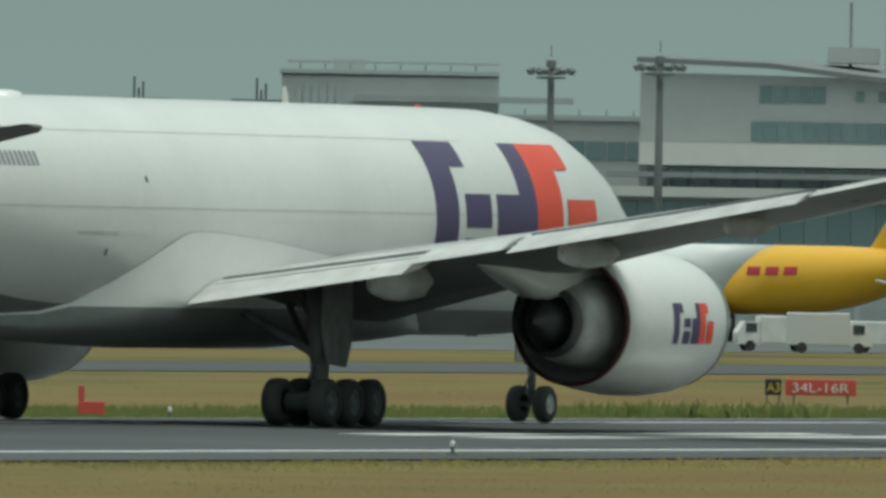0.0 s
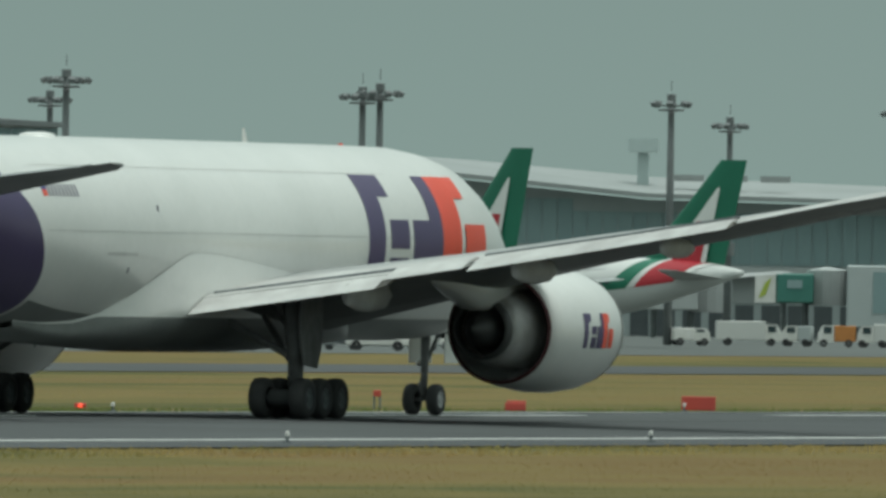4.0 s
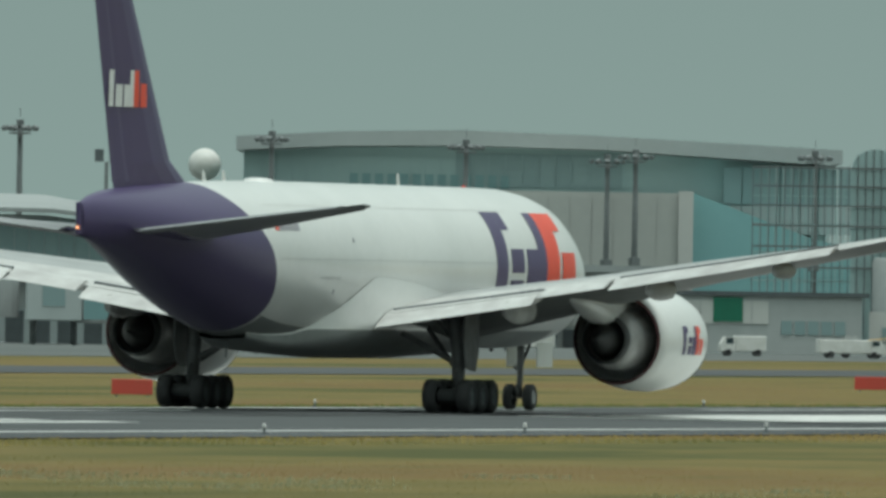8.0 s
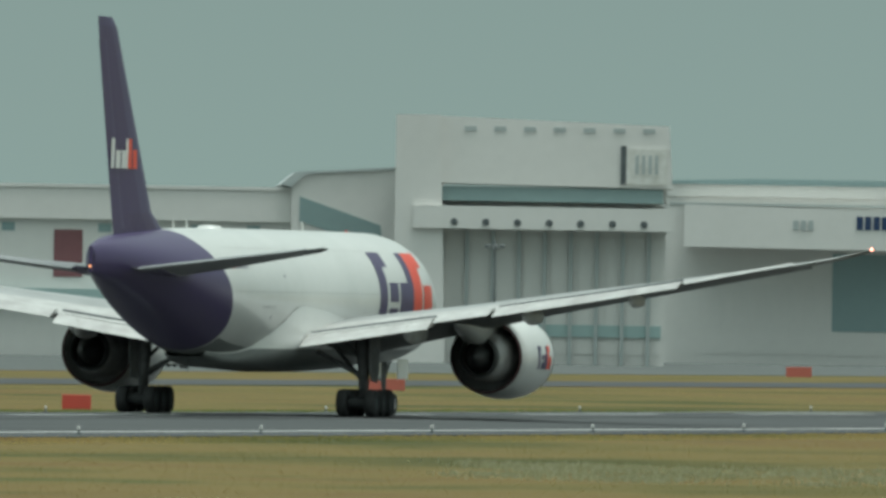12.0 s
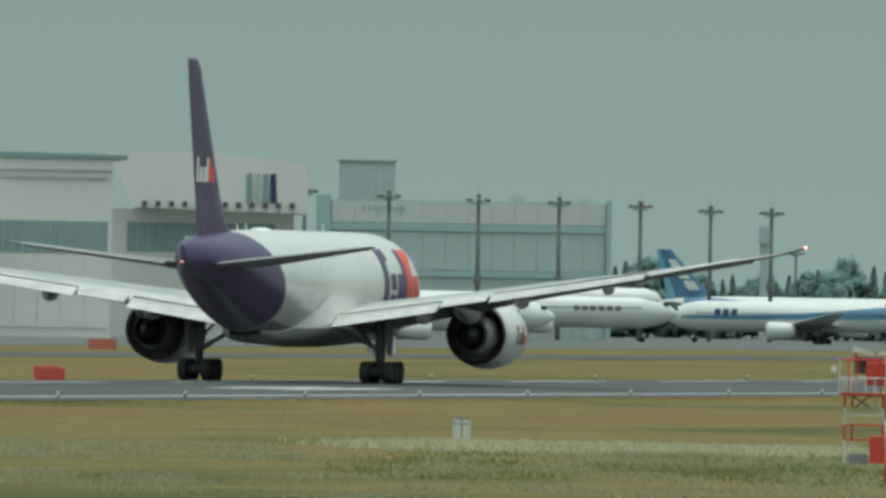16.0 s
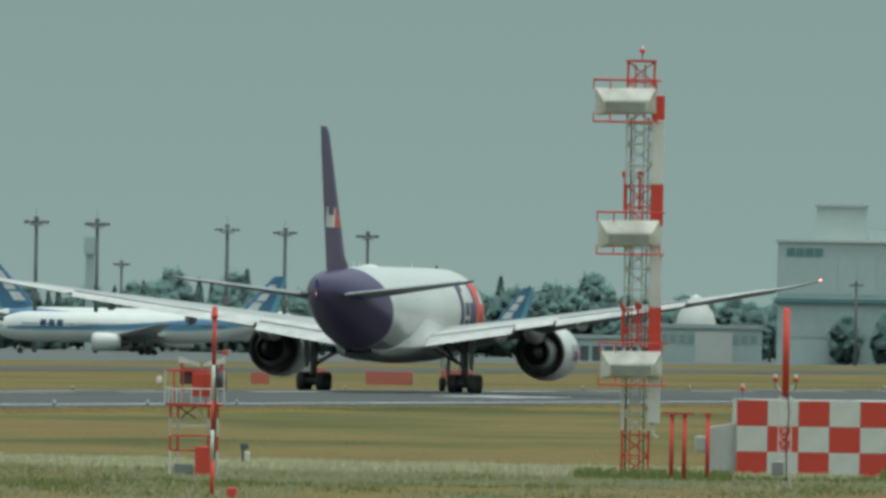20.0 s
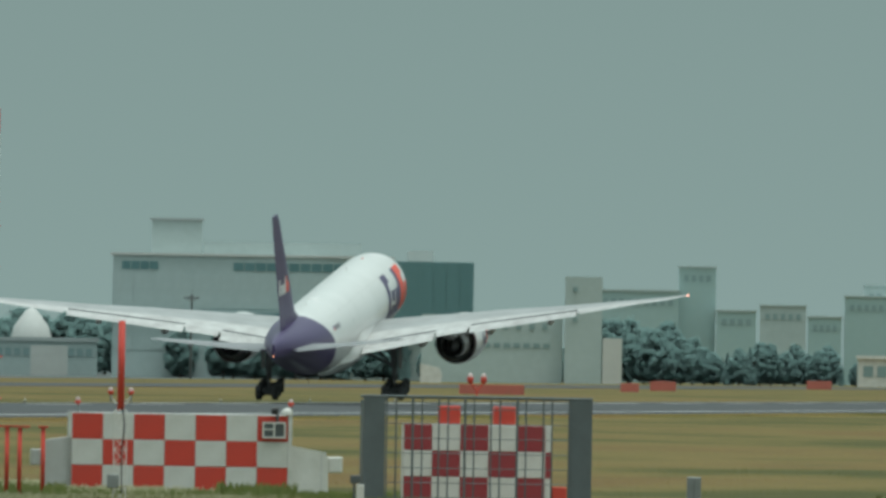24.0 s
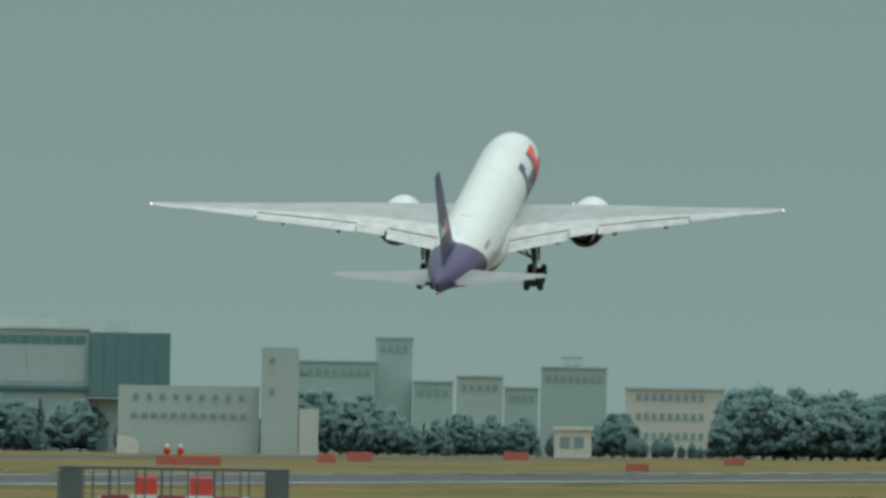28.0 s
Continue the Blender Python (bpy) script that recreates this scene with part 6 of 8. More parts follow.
def terminal():
    h = House("terminal_building", 25.385, 24.80, 2120, "pale flat-roofed terminal wing with rooftop plant")
    h.block("wall", 25.385, 24.80, BASE, 22.6, 0, 40, CONCRETE)
    h.block("roof_edge", 25.39, 24.80, 22.9, 23.3, -0.4, 40.4, MIDGREY, label="dark roof edge")
    h.row("rail_post", 25.37, 24.83, 23.32, 23.9, 8, 0.2, STEEL, gap=0.94)
    h.block("roof_rail", 25.37, 24.80, 23.91, 24.15, 0.1, 0.3, MIDGREY)
    h.block("rooftop_plant", 25.25, 25.16, 23.31, 24.4, 6, 14, MIDGREY)
    h.block("upper_wall", 25.38, 24.80, 22.6, 22.9, 0.4, 39, CONCRETE)
    h.block("roof_step", 25.19, 24.60, 20.2, 20.8, -1.4, -0.05, ROOF, label="pale projecting roof step")
    h.row("louvre", 25.35, 25.22, 18.0, 21.6, 6, -0.02, MIDGREY, gap=0.3)
    h.row("window", 25.3, 24.85, 13.0, 15.6, 10, -0.02, SLATE)
    h.block("terrace", 25.4, 24.3, 12.0, 13.2, -14, -0.02, ROOF)
    for b in (25.77, 25.44):
        v = House("antenna_mast", b + 0.09, b - 0.09, 2050, "dark antenna mast with two cross-arms beside the terminal", "mast")
        v.block("mast_shaft", b + 0.006, b - 0.006, BASE, 19.4, 0, 0.4, MASTGREY)
        v.block("antenna_arm", b + 0.08, b - 0.08, 19.5, 19.66, 0, 0.2, DARKGREY)
        v.block("antenna_arm", b + 0.065, b - 0.065, 18.9, 19.04, 0.45, 0.65, DARKGREY)
        for d, zt in ((-0.012, 21.2), (0.012, 21.7), (0.0, 20.6)):
            v.block("antenna_rod", b + d + 0.003, b + d - 0.003, 19.68, zt, 0, 0.2, DARKGREY)
    m = House("terminal_building", 24.42, 21.99, 2000, "long grey airport terminal with a curved roof and dark glazing")
    m.slope("wall", [(24.42, BASE), (24.42, 22.5), (23.75, 22.2), (23.3, 21.0), (22.9, 19.7), (22.55, 18.9), (21.99, 18.3), (21.99, BASE)], 0, 44, CONCRETE)
    m.pitched("curved_roof", [(24.43, 24.5), (24.07, 24.3), (23.54, 23.55), (23.01, 22.85), (22.745, 21.6), (22.41, 19.95), (21.98, 18.8)],
              [(24.43, 23.9), (24.07, 23.5), (23.54, 21.4), (23.01, 20.1), (22.745, 19.75), (22.41, 19.1), (21.98, 18.5)], -1.5, 45, DULLROOF, "dull grey curved metal roof")
    for b0, b1, z0, z1 in ((23.53, 23.31, 20.95, 20.3), (23.21, 22.95, 20.45, 19.75), (22.86, 22.60, 19.95, 19.45), (22.57, 22.41, 19.5, 19.05)):
        m.slope("eave", [(b0, z0), (b0, z0 - 0.28), (b1, z1 - 0.12), (b1, z1)], -1.9, -1.52, SLATE)
    m.block("plant_room", 23.92, 23.78, 23.7, 25.2, 8, 16, CONCRETE)
    m.block("plant_room", 23.50, 23.42, 23.4, 24.9, 8, 16, CONCRETE)
    for b, zt in ((23.86, 29.5), (23.76, 28.8), (23.42, 26.5), (22.90, 27.5), (22.93, 25.5), (22.45, 22.2), (22.40, 22.0)):
        m.block("roof_mast", b + 0.004, b - 0.004, 20.5, zt, 12, 12.3, STEEL)
    m.row("window", 24.10, 23.92, 19.8, 21.4, 5, -0.02, SLATE)
    for b in (23.84, 23.78, 23.72, 23.66, 23.60):
        m.row("window", b, b - 0.025, 20.0, 21.0, 1, -0.02, SLATE)
    m.row("window", 24.12, 23.70, 16.2, 18.0, 12, -0.02, SLATE, gap=0.03)
    m.row("window", 23.62, 23.57, 16.6, 17.8, 1, -0.02, SLATE)
    m.row("window", 23.40, 21.99, 16.1, 17.9, 34, -0.02, SLATE, gap=0.05)
    m.block("ledge", 24.42, 21.98, 13.8, 15.9, -2.2, -0.02, OFFWHITE, label="pale projecting ledge")
    m.row("window", 24.40, 22.0, 11.6, 13.6, 40, -0.9, SLATE, gap=0.05)
    m.block("ledge", 24.6, 22.6, 10.0, 11.4, -9, -0.02, OFFWHITE)
    m.block("canopy", 24.5, 22.3, 12.6, 13.1, -12, -2.3, ROOF, label="thin pale canopy")
    # the name on the roof's edge
    lettering("roof_lettering", "Narita Airport Terminal 1", 1.95, 9.8, GREEN, m.ob, (m.x(22.745) + 4.9, -2.05, 18.15 - BASE), 0.045, 1.35)
    h2 = House("terminal_link", 24.86, 24.38, 2090, "pale link building between the terminal wings")
    h2.block("wall", 24.86, 24.38, BASE, 18.4, 0, 30, CONCRETE)
    h2.block("roof_edge", 24.86, 24.38, 18.4, 18.9, -0.4, 30, MIDGREY)
    h2.row("window", 24.84, 24.4, 14.6, 16.4, 8, -0.03, SLATE, gap=0.1)
    h2.row("rail_post", 24.84, 24.4, 18.92, 19.5, 6, 2, STEEL, gap=0.95)
    c = House("concourse", 24.7, 21.80, 1930, "lower concourse with dark glazing and grey service doors")
    c.block("wall", 24.7, 21.80, BASE, 10.6, 0, 40, CONCRETE)
    c.block("roof_edge", 24.7, 21.79, 10.6, 11.5, -1.5, 40, OFFWHITE)
    c.row("window", 24.68, 22.5, 4.6, 10.2, 34, -0.03, SLATE, gap=0.04)
    c.row("window", 22.48, 21.82, 6.2, 9.6, 10, -0.03, SLATE, gap=0.05)
    c.row("wall_panel", 22.45, 21.84, 1.2, 5.4, 8, -0.03, BEIGE, gap=0.03)
    c.row("window", 22.2, 21.95, 3.6, 4.9, 5, -0.2, SLATE, gap=0.05)
    c.row("service_door", 24.6, 21.9, BASE + 0.1, 0.9, 26, -0.03, MIDGREY, gap=0.3)
    c.row("column", 24.66, 21.84, BASE, 4.4, 22, -1.2, CONCRETE, gap=0.9, depth=0.6)
    c.block("gate_box", 23.25, 23.05, 0.0, 4.2, -9, -0.05, OFFWHITE)
    c.block("gate_box", 21.98, 21.80, -0.5, 6.5, -14, -0.05, CONCRETE)


def hall():
    h = House("service_hall", 21.86, 21.33, 2200, "grey hall with a ribbed upper storey")
    h.block("wall", 21.86, 21.33, BASE, 11.6, 0, 30, CONCRETE)
    h.row("rib", 21.86, 21.33, 11.7, 14.6, 34, 0.3, PALEGREY, gap=0.35, depth=0.3)
    h.block("upper_storey", 21.86, 21.33, 11.6, 14.7, 0.4, 29, PALEGREY)
    h.block("roof_edge", 21.88, 21.32, 14.7, 15.2, -0.3, 30, ROOF)
    h.row("window", 21.64, 21.42, 8.0, 11.0, 5, -0.03, PALEGLASS, gap=0.1)
    h.row("window", 21.8, 21.4, 1.0, 4.2, 10, -0.03, PALEGLASS, gap=0.2)
    c = House("satellite_terminal", 21.42, 17.90, 2380, "low satellite terminal with a pale swept roof and dark glass front")
    c.pitched("swept_roof", [(21.42, 18.9), (21.30, 18.9), (20.9, 18.0), (20.4, 16.4), (19.6, 15.6), (18.9, 15.5), (18.48, 15.2), (17.93, 11.4)],
              [(21.42, 18.5), (21.30, 18.0), (20.9, 16.2), (20.4, 14.3), (19.6, 13.8), (18.9, 13.6), (18.48, 13.4), (17.93, 10.8)], -5, 50, ROOF, "pale swept metal roof")
    c.slope("wall", [(21.36, BASE), (21.36, 16.9), (20.9, 15.5), (20.4, 13.6), (19.6, 13.1), (18.5, 12.7), (18.0, 10.2), (18.0, BASE)], 0, 49, PALEGREY)
    c.row("window", 21.34, 20.6, 8.5, 13.6, 18, -0.03, PALEGLASS, gap=0.05)
    c.row("window", 20.6, 18.1, 6.5, 12.2, 62, -0.03, PALEGLASS, gap=0.06)
    c.block("balcony", 21.36, 18.0, 5.2, 6.2, -2.5, -0.03, CONCRETE)
    c.row("service_bay", 21.3, 18.05, BASE + 0.1, 2.0, 46, -0.03, DARKGREY, gap=0.3)
    c.row("wall_panel", 21.3, 18.05, 2.2, 5.0, 46, -0.03, CONCRETE, gap=0.06)
    c.row("roof_vent", 20.35, 20.0, 15.8, 16.5, 3, 14, ROOF, gap=0.3, depth=3.0)
    p = c.block("roof_tower", 20.435, 20.405, 15.0, 19.0, 20, 24, BLUEGREY)
    c.block("tower_cab", 20.46, 20.38, 19.0, 20.5, 19, 25, BLUEGREY, p)
    c.block("sign_mast", 18.333, 18.323, 13.0, 18.88, 20, 20.4, MASTGREY)
    for b in (18.348, 18.308):
        c.block("sign_frame", b + 0.012, b - 0.012, 18.9, 20.3, 20, 20.3, DARKGREY)
    for k, (b, w, m, z0, z1) in enumerate(((19.86, 0.235, PALEGREY, -0.2, 6.6), (19.62, 0.13, OFFWHITE, 1.4, 5.2), (20.05, 0.10, POSTERGREEN, 2.4, 5.6), (19.48, 0.14, CONCRETE, 1.6, 5.4), (19.30, 0.12, PALEGREY, 1.0, 5.6), (19.05, 0.16, CONCRETE, 1.2, 5.8),
                                            (18.80, 0.14, OFFWHITE, 1.5, 5.0), (18.55, 0.15, PALEGREY, 1.0, 5.6), (18.3, 0.12, CONCRETE, 1.4, 5.2), (20.4, 0.14, CONCRETE, 1.4, 5.6), (20.75, 0.14, PALEGREY, 1.4, 5.6), (21.05, 0.14, CONCRETE, 1.4, 5.6))):
        p = polar(b, 2330)
        t = thing("boarding_bridge", pose(p.x, p.y, BASE, 0, 0, b - 90), "grey boarding bridge on steel legs", "boarding bridge", group="boarding bridges")
        W = 2330 * math.tan(radians(w))
        part("bridge_cabin", boxed(0, W, -18, 0, z0 - BASE, z1 - BASE, bevel=0.15), m, t)
        part("rotunda", lathe(bmesh.new(), "z", [(z0 - BASE - 0.2, 2.2), (z1 - BASE + 0.4, 2.2), (z1 - BASE + 0.8, 0.1)], 14, (W + 1.5, -9, 0)), CONCRETE, t)
        for x in (0.8, W - 0.8):
            part("bridge_leg", tubed([(x, -9, 0), (x, -9, z0 - BASE)], 0.35, 8), STEEL, t)
        part("bridge_window", boxed(W * 0.3, W * 0.7, -18.08, -18.01, z0 - BASE + 1.6, z1 - BASE - 0.7), PALEGLASS, t)
        if m is POSTERGREEN:
            q = part("poster_panel", boxed(-2.3, -0.06, -18.1, -17.9, z0 - BASE, z1 - BASE), WHITEPAINT, t, "white poster with a yellow-green sweep")
            part("poster_sweep", rings(bmesh.new(), [[(x, y, z - BASE) for x, z in ((-1.9, 2.9), (-1.1, 3.2), (-0.5, 5.1), (-1.2, 4.6))] for y in (-18.14, -18.105)]), SPRING, q)
        if k % 2 and k != 9:
            part("poster_panel", boxed(W + 0.2, W + 4.6, -18.1, -18.0, 3.9, 7.6), TEAL, t, "teal poster panel")
            part("poster_panel", boxed(W + 4.7, W + 6.9, -18.1, -18.0, 3.9, 7.6), WHITEPAINT, t, "white poster panel")

    q = House("gate_pier", 18.15, 16.85, 2560, "low gate pier with teal glazing and grey panels")
    q.block("wall", 18.15, 16.85, BASE, 7.6, 0, 30, CONCRETE)
    q.block("roof_edge", 18.17, 16.83, 7.6, 8.4, -2, 32, ROOF)
    q.row("window", 18.13, 16.87, 3.6, 7.0, 40, -0.03, PALEGLASS, gap=0.08)
    q.row("wall_panel", 18.13, 16.87, 1.0, 3.2, 30, -0.03, OFFWHITE, gap=0.05)
    q.row("service_bay", 18.13, 16.87, BASE + 0.1, 0.6, 26, -0.03, DARKGREY, gap=0.35)
    for b0, b1, z0, z1, m in ((17.72, 17.52, -0.5, 6.6, CONCRETE), (17.95, 17.86, 0.5, 4.6, TEAL), (17.42, 17.30, 0.2, 5.4, OFFWHITE), (17.22, 17.12, 0.0, 5.2, PALEGREY), (17.02, 16.92, 0.2, 5.4, CONCRETE)):
        q.block("gate_lounge", b0, b1, z0, z1, -10, -0.05, m)
        q.block("lounge_leg", b0, b0 - 0.012, BASE, z0 - 0.01, -9, -8, STEEL)
        q.block("lounge_leg", b1 + 0.012, b1, BASE, z0 - 0.01, -9, -8, STEEL)
        q.row("window", b0 - 0.02, b1 + 0.02, z1 - 1.9, z1 - 0.7, 2, -10.03, PALEGLASS, gap=0.2)


def cargo_hangar():
    h = House("cargo_hangar", 17.99, 16.36, 2920, "large teal hangar under a shallow arched roof")
    h.slope("wall", [(17.97, BASE), (17.97, 23.8), (17.7, 24.6), (17.38, 24.9), (17.0, 24.6), (16.4, 22.9), (16.4, BASE)], 0, 70, PALETEAL)
    h.slope("arched_roof", [(17.99, 23.9), (17.99, 25.8), (17.7, 26.7), (17.38, 27.1), (17.0, 26.6), (16.36, 25.2), (16.36, 23.4), (16.4, 23.1), (17.0, 24.7), (17.38, 25.0), (17.7, 24.7)], -4, 72, MIDGREY, "shallow arched roof")
    h.row("cladding_panel", 17.96, 17.4, 12.0, 23.4, 14, -0.05, PALETEAL, gap=0.04)
    h.row("cladding_panel", 17.4, 16.95, 19.4, 24.0, 10, -0.05, PALEGLASS, gap=0.04)
    h.row("name_bar", 17.69, 17.25, 19.2, 21.0, 13, -0.25, TEAL, gap=0.35)
    h.block("front_block", 17.74, 16.77, BASE, 18.9, -14, -0.05, BEIGE, label="beige front block")
    h.block("front_end", 16.80, 16.76, BASE, 19.2, -15, -14.02, OFFWHITE)
    h.row("cladding_panel", 17.73, 16.80, 2.0, 18.2, 16, -14.05, BEIGE, gap=0.03)
    h.slope("lean_to_roof", [(16.76, BASE), (16.76, 19.0), (16.45, 13.2), (16.20, 10.0), (16.20, BASE)], -10, -0.3, TURQUOISE, "teal lean-to with a sloping roof")
    h.row("upper_window", 16.68, 16.32, 17.6, 22.6, 7, -1.2, PALEGLASS, gap=0.06)
    h.row("upper_window", 16.68, 16.32, 13.6, 17.4, 7, -1.2, MIDGREY, gap=0.06)
    g = House("noise_screen", 16.61, 16.16, 2860, "tall barred noise screen with an arched end beside the hangar", "screen")
    for k in range(14):
        b = 16.60 - 0.0204 * k
        g.block("rear_bar", b, b - 0.003, BASE, 22.5, 3.0, 3.25, PALETEAL)
    for z in (22.4, 18.6, 14.8, 11.0, 7.2):
        g.block("rear_rail", 16.60, 16.335, z - 0.1, z + 0.1, 3.3, 3.5, PALETEAL)
    arch = [(16.335, BASE), (16.335, 22.6)] + [(16.268 + 0.064 * math.cos(math.pi * k / 12), 22.6 + (25.0 - 22.6) * math.sin(math.pi * k / 12)) for k in range(13)] + [(16.196, 22.6 - 3), (16.170, 12.0), (16.158, BASE)]
    g.slope("arched_panel", arch, -0.4, 0.8, PALETEAL, "arched end panel of the screen")
    for k in range(13):
        b = 16.60 - 0.0215 * k
        g.block("screen_bar", b, b - 0.003, BASE, 22.6 + 0.1, -0.25, -0.02, MASTGREY)
    for k in range(6):
        b = 16.318 - 0.021 * k
        g.block("screen_bar", b, b - 0.003, BASE, 22.6 + (25.0 - 22.6) * math.sqrt(max(0.0, 1 - ((b - 16.268) / 0.066) ** 2)), -0.65, -0.42, MASTGREY)
    for z in (22.4, 19.9, 17.3, 14.6, 11.8, 9.0):
        g.block("screen_rail", 16.60, 16.20, z - 0.12, z + 0.12, -0.9, -0.68, MASTGREY)
    for b0, z0, b1, z1 in ((16.194, 22.6 - 2.6, 16.165, 22.6 - 6.0), (16.165, 22.6 - 6.0, 16.10, 11.0), (16.178, 15.5, 16.14, 11.0)):
        part("stay", tubed([(g.x(b0), 0, z0 - BASE), (g.x(b1), 0, z1 - BASE)], 0.14, 5), MASTGREY, g.ob)
    part("drum", lathe(bmesh.new(), "z", [(0, 5.2), (12.5, 5.2), (13.2, 4.8)], 20, (g.x(16.17), -2, 0)), CONCRETE, g.ob, smooth=True)
    d = House("radome_mast", 18.11, 18.05, 2950, "white radar dome on a concrete shaft", "radar")
    d.block("shaft", 18.09, 18.06, BASE, 19.2, 0, 1.6, CONCRETE)
    part("dome", lathe(bmesh.new(), "z", [(22.0 + 2.25 * math.sin(a) - BASE, 2.25 * math.cos(a)) for a in [math.pi * k / 14 - math.pi / 2 for k in range(15)]], 24, (d.x(18.075), 0.8, 0)), WHITEPAINT, d.ob, "white sphere", smooth=True)
    d.block("low_block", 18.25, 18.0, BASE, 19.0, 10, 20, CONCRETE)
    d.row("name_bar", 18.22, 18.12, 16.8, 18.6, 3, 9.9, NAVY, gap=0.3)
    s = House("apron_offices", 16.80, 15.9, 2450, "low white apron offices with parked gear", "building")
    s.block("wall", 16.80, 16.30, BASE, 5.0, 0, 14, CONCRETE)
    s.block("roof_edge", 16.82, 16.28, 5.0, 5.5, -0.5, 14, DARKGREY)
    s.row("window", 16.52, 16.34, 0.6, 2.2, 5, -0.03, PALEGLASS, gap=0.2)
    s.row("wall_panel", 16.78, 16.55, 1.8, 4.4, 5, -0.03, OFFWHITE, gap=0.05)
    s.block("poster", 16.70, 16.62, 2.0, 4.8, -0.3, -0.05, GREEN, label="green poster")
    s.block("wall", 16.28, 15.95, BASE, 3.4, 4, 16, OFFWHITE)
    s.row("window", 16.25, 15.98, 0.2, 1.6, 8, 3.97, PALEGLASS, gap=0.3)


def white_hangars():
    h = House("maintenance_hangar", 16.19, 14.02, 3230, "long off-white maintenance hangar with small windows")
    h.block("lower_wall", 16.17, 14.29, BASE, 19.2, 0, 60, WHITECLAD)
    h.block("upper_wall", 16.19, 14.27, 19.21, 24.0, -1.2, 61, WHITECLAD, label="off-white overhanging upper wall")
    h.block("roof_line", 16.19, 14.27, 24.01, 24.5, -1.5, 61, WHITECLAD)
    for b in (16.03, 15.90, 15.61, 15.315, 15.06, 14.80, 14.55, 14.40):
        h.row("window", b + 0.02, b - 0.02, 17.3, 18.6, 1, -0.03, PALEGLASS)
    for b0, z0, z1 in ((16.075, 9.4, 17.2), (14.942, 10.4, 17.6)):
        h.row("door", b0, b0 - 0.088, z0, z1, 1, -0.03, MAROON)
    h.block("name_panel", 14.73, 14.535, 13.6, 17.9, -0.2, -0.03, WHITECLAD, label="white name panel")
    part("round_mark", lathe(bmesh.new(), "y", [(-0.28, 0.02), (-0.26, 0.7), (-0.21, 0.74)], 20, (h.x(14.705), 0, 16.2 - BASE)), RED, h.ob, "round red mark")
    h.row("name_bar", 14.675, 14.55, 16.4, 17.0, 7, -0.21, PALEGREY, gap=0.3)
    h.row("name_bar", 14.675, 14.55, 15.2, 15.7, 9, -0.21, PALEGREY, gap=0.3)
    h.block("dark_band", 16.17, 14.05, 6.6, 8.6, -2.4, -0.03, PALETEAL, label="dark teal canopy strip")
    h.row("hangar_door", 16.1, 14.35, BASE + 0.1, 6.0, 24, -0.03, WHITECLAD, gap=0.03)
    h.slope("gable_wall", [(14.30, BASE), (14.30, 24.6), (14.26, 26.6), (14.02, 27.5), (14.02, BASE)], -3, 60, WHITECLAD)
    h.slope("roof_trim", [(14.33, 25.0), (14.29, 26.9), (14.01, 27.9), (14.01, 27.52), (14.26, 26.62), (14.30, 24.62)], -3.6, 60, PALEGREY)
    h.slope("slit_window", [(14.278, 23.2), (14.06, 19.0), (14.052, 15.4), (14.278, 19.4)], -3.2, -3.02, PALEGLASS, "long slanting window")
    t = House("maintenance_hangar", 14.03, 13.27, 3200, "tall off-white hangar with deep fascia and canopies")
    t.block("wall", 14.02, 13.29, BASE, 25.0, 0, 60, WHITECLAD)
    t.slope("end_tower", [(14.02, BASE), (14.02, 35.6), (13.90, 35.6), (13.88, BASE)], -6, 60, WHITECLAD)
    t.slope("fascia", [(13.905, 25.4), (13.905, 35.5), (13.285, 34.4), (13.275, 25.0)], -5, 20, WHITECLAD, "deep off-white fascia")
    t.row("vent", 13.86, 13.3, 33.3, 34.0, 7, -5.02, PALEGREY, gap=0.6)
    t.block("dark_soffit", 13.92, 13.3, 22.8, 24.9, -4, -0.03, PALEGLASS, label="dark recess under the fascia")
    t.block("name_panel", 13.40, 13.29, 25.6, 31.0, -5.3, -5.02, WHITEPAINT)
    t.block("name_bar", 13.415, 13.40, 25.6, 31.4, -5.3, -5.03, DARKGREY)
    t.row("name_bar", 13.38, 13.31, 27.2, 30.0, 4, -5.31, PALEGREY, gap=0.5)
    t.block("canopy", 13.97, 13.27, 18.6, 22.0, -7, -0.03, WHITECLAD, label="pale canopy with round lamps")
    for k in range(7):
        part("canopy_lamp", lathe(bmesh.new(), "y", [(-0.3, 0.02), (-0.28, 0.5), (0, 0.55)], 12, (t.x(13.86 - 0.085 * k), -7, 19.6 - BASE)), DARKGREY, t.ob)
    t.row("column", 13.93, 13.3, BASE, 18.4, 9, -0.3, PALEGREY, gap=0.86, depth=0.8)
    t.row("hangar_door", 13.9, 13.3, 0.0, 17.6, 8, -0.03, WHITECLAD, gap=0.02)
    t.block("dark_band", 13.9, 13.3, 2.6, 4.4, -0.6, -0.15, PALETEAL)
    g = House("maintenance_hangar", 13.30, 12.19, 3520, "wide pale hangar with a dark roof line and glazed doors")
    g.block("wall", 13.30, 12.19, BASE, 26.0, 0, 60, WHITECLAD)
    g.block("wall_band", 13.30, 12.19, 26.01, 28.0, -0.5, 60, WHITECLAD)
    g.slope("roof_line", [(13.30, 28.01), (13.30, 28.5), (13.05, 29.0), (12.6, 29.0), (12.15, 28.6), (12.15, 28.01)], -1, 60, PALEGLASS, "dark roof edge")
    g.block("rail", 13.28, 12.2, 24.6, 24.9, -0.3, -0.03, PALEGREY)
    g.row("window", 12.66, 12.2, 12.4, 17.6, 18, -0.03, PALEGLASS, gap=0.1)
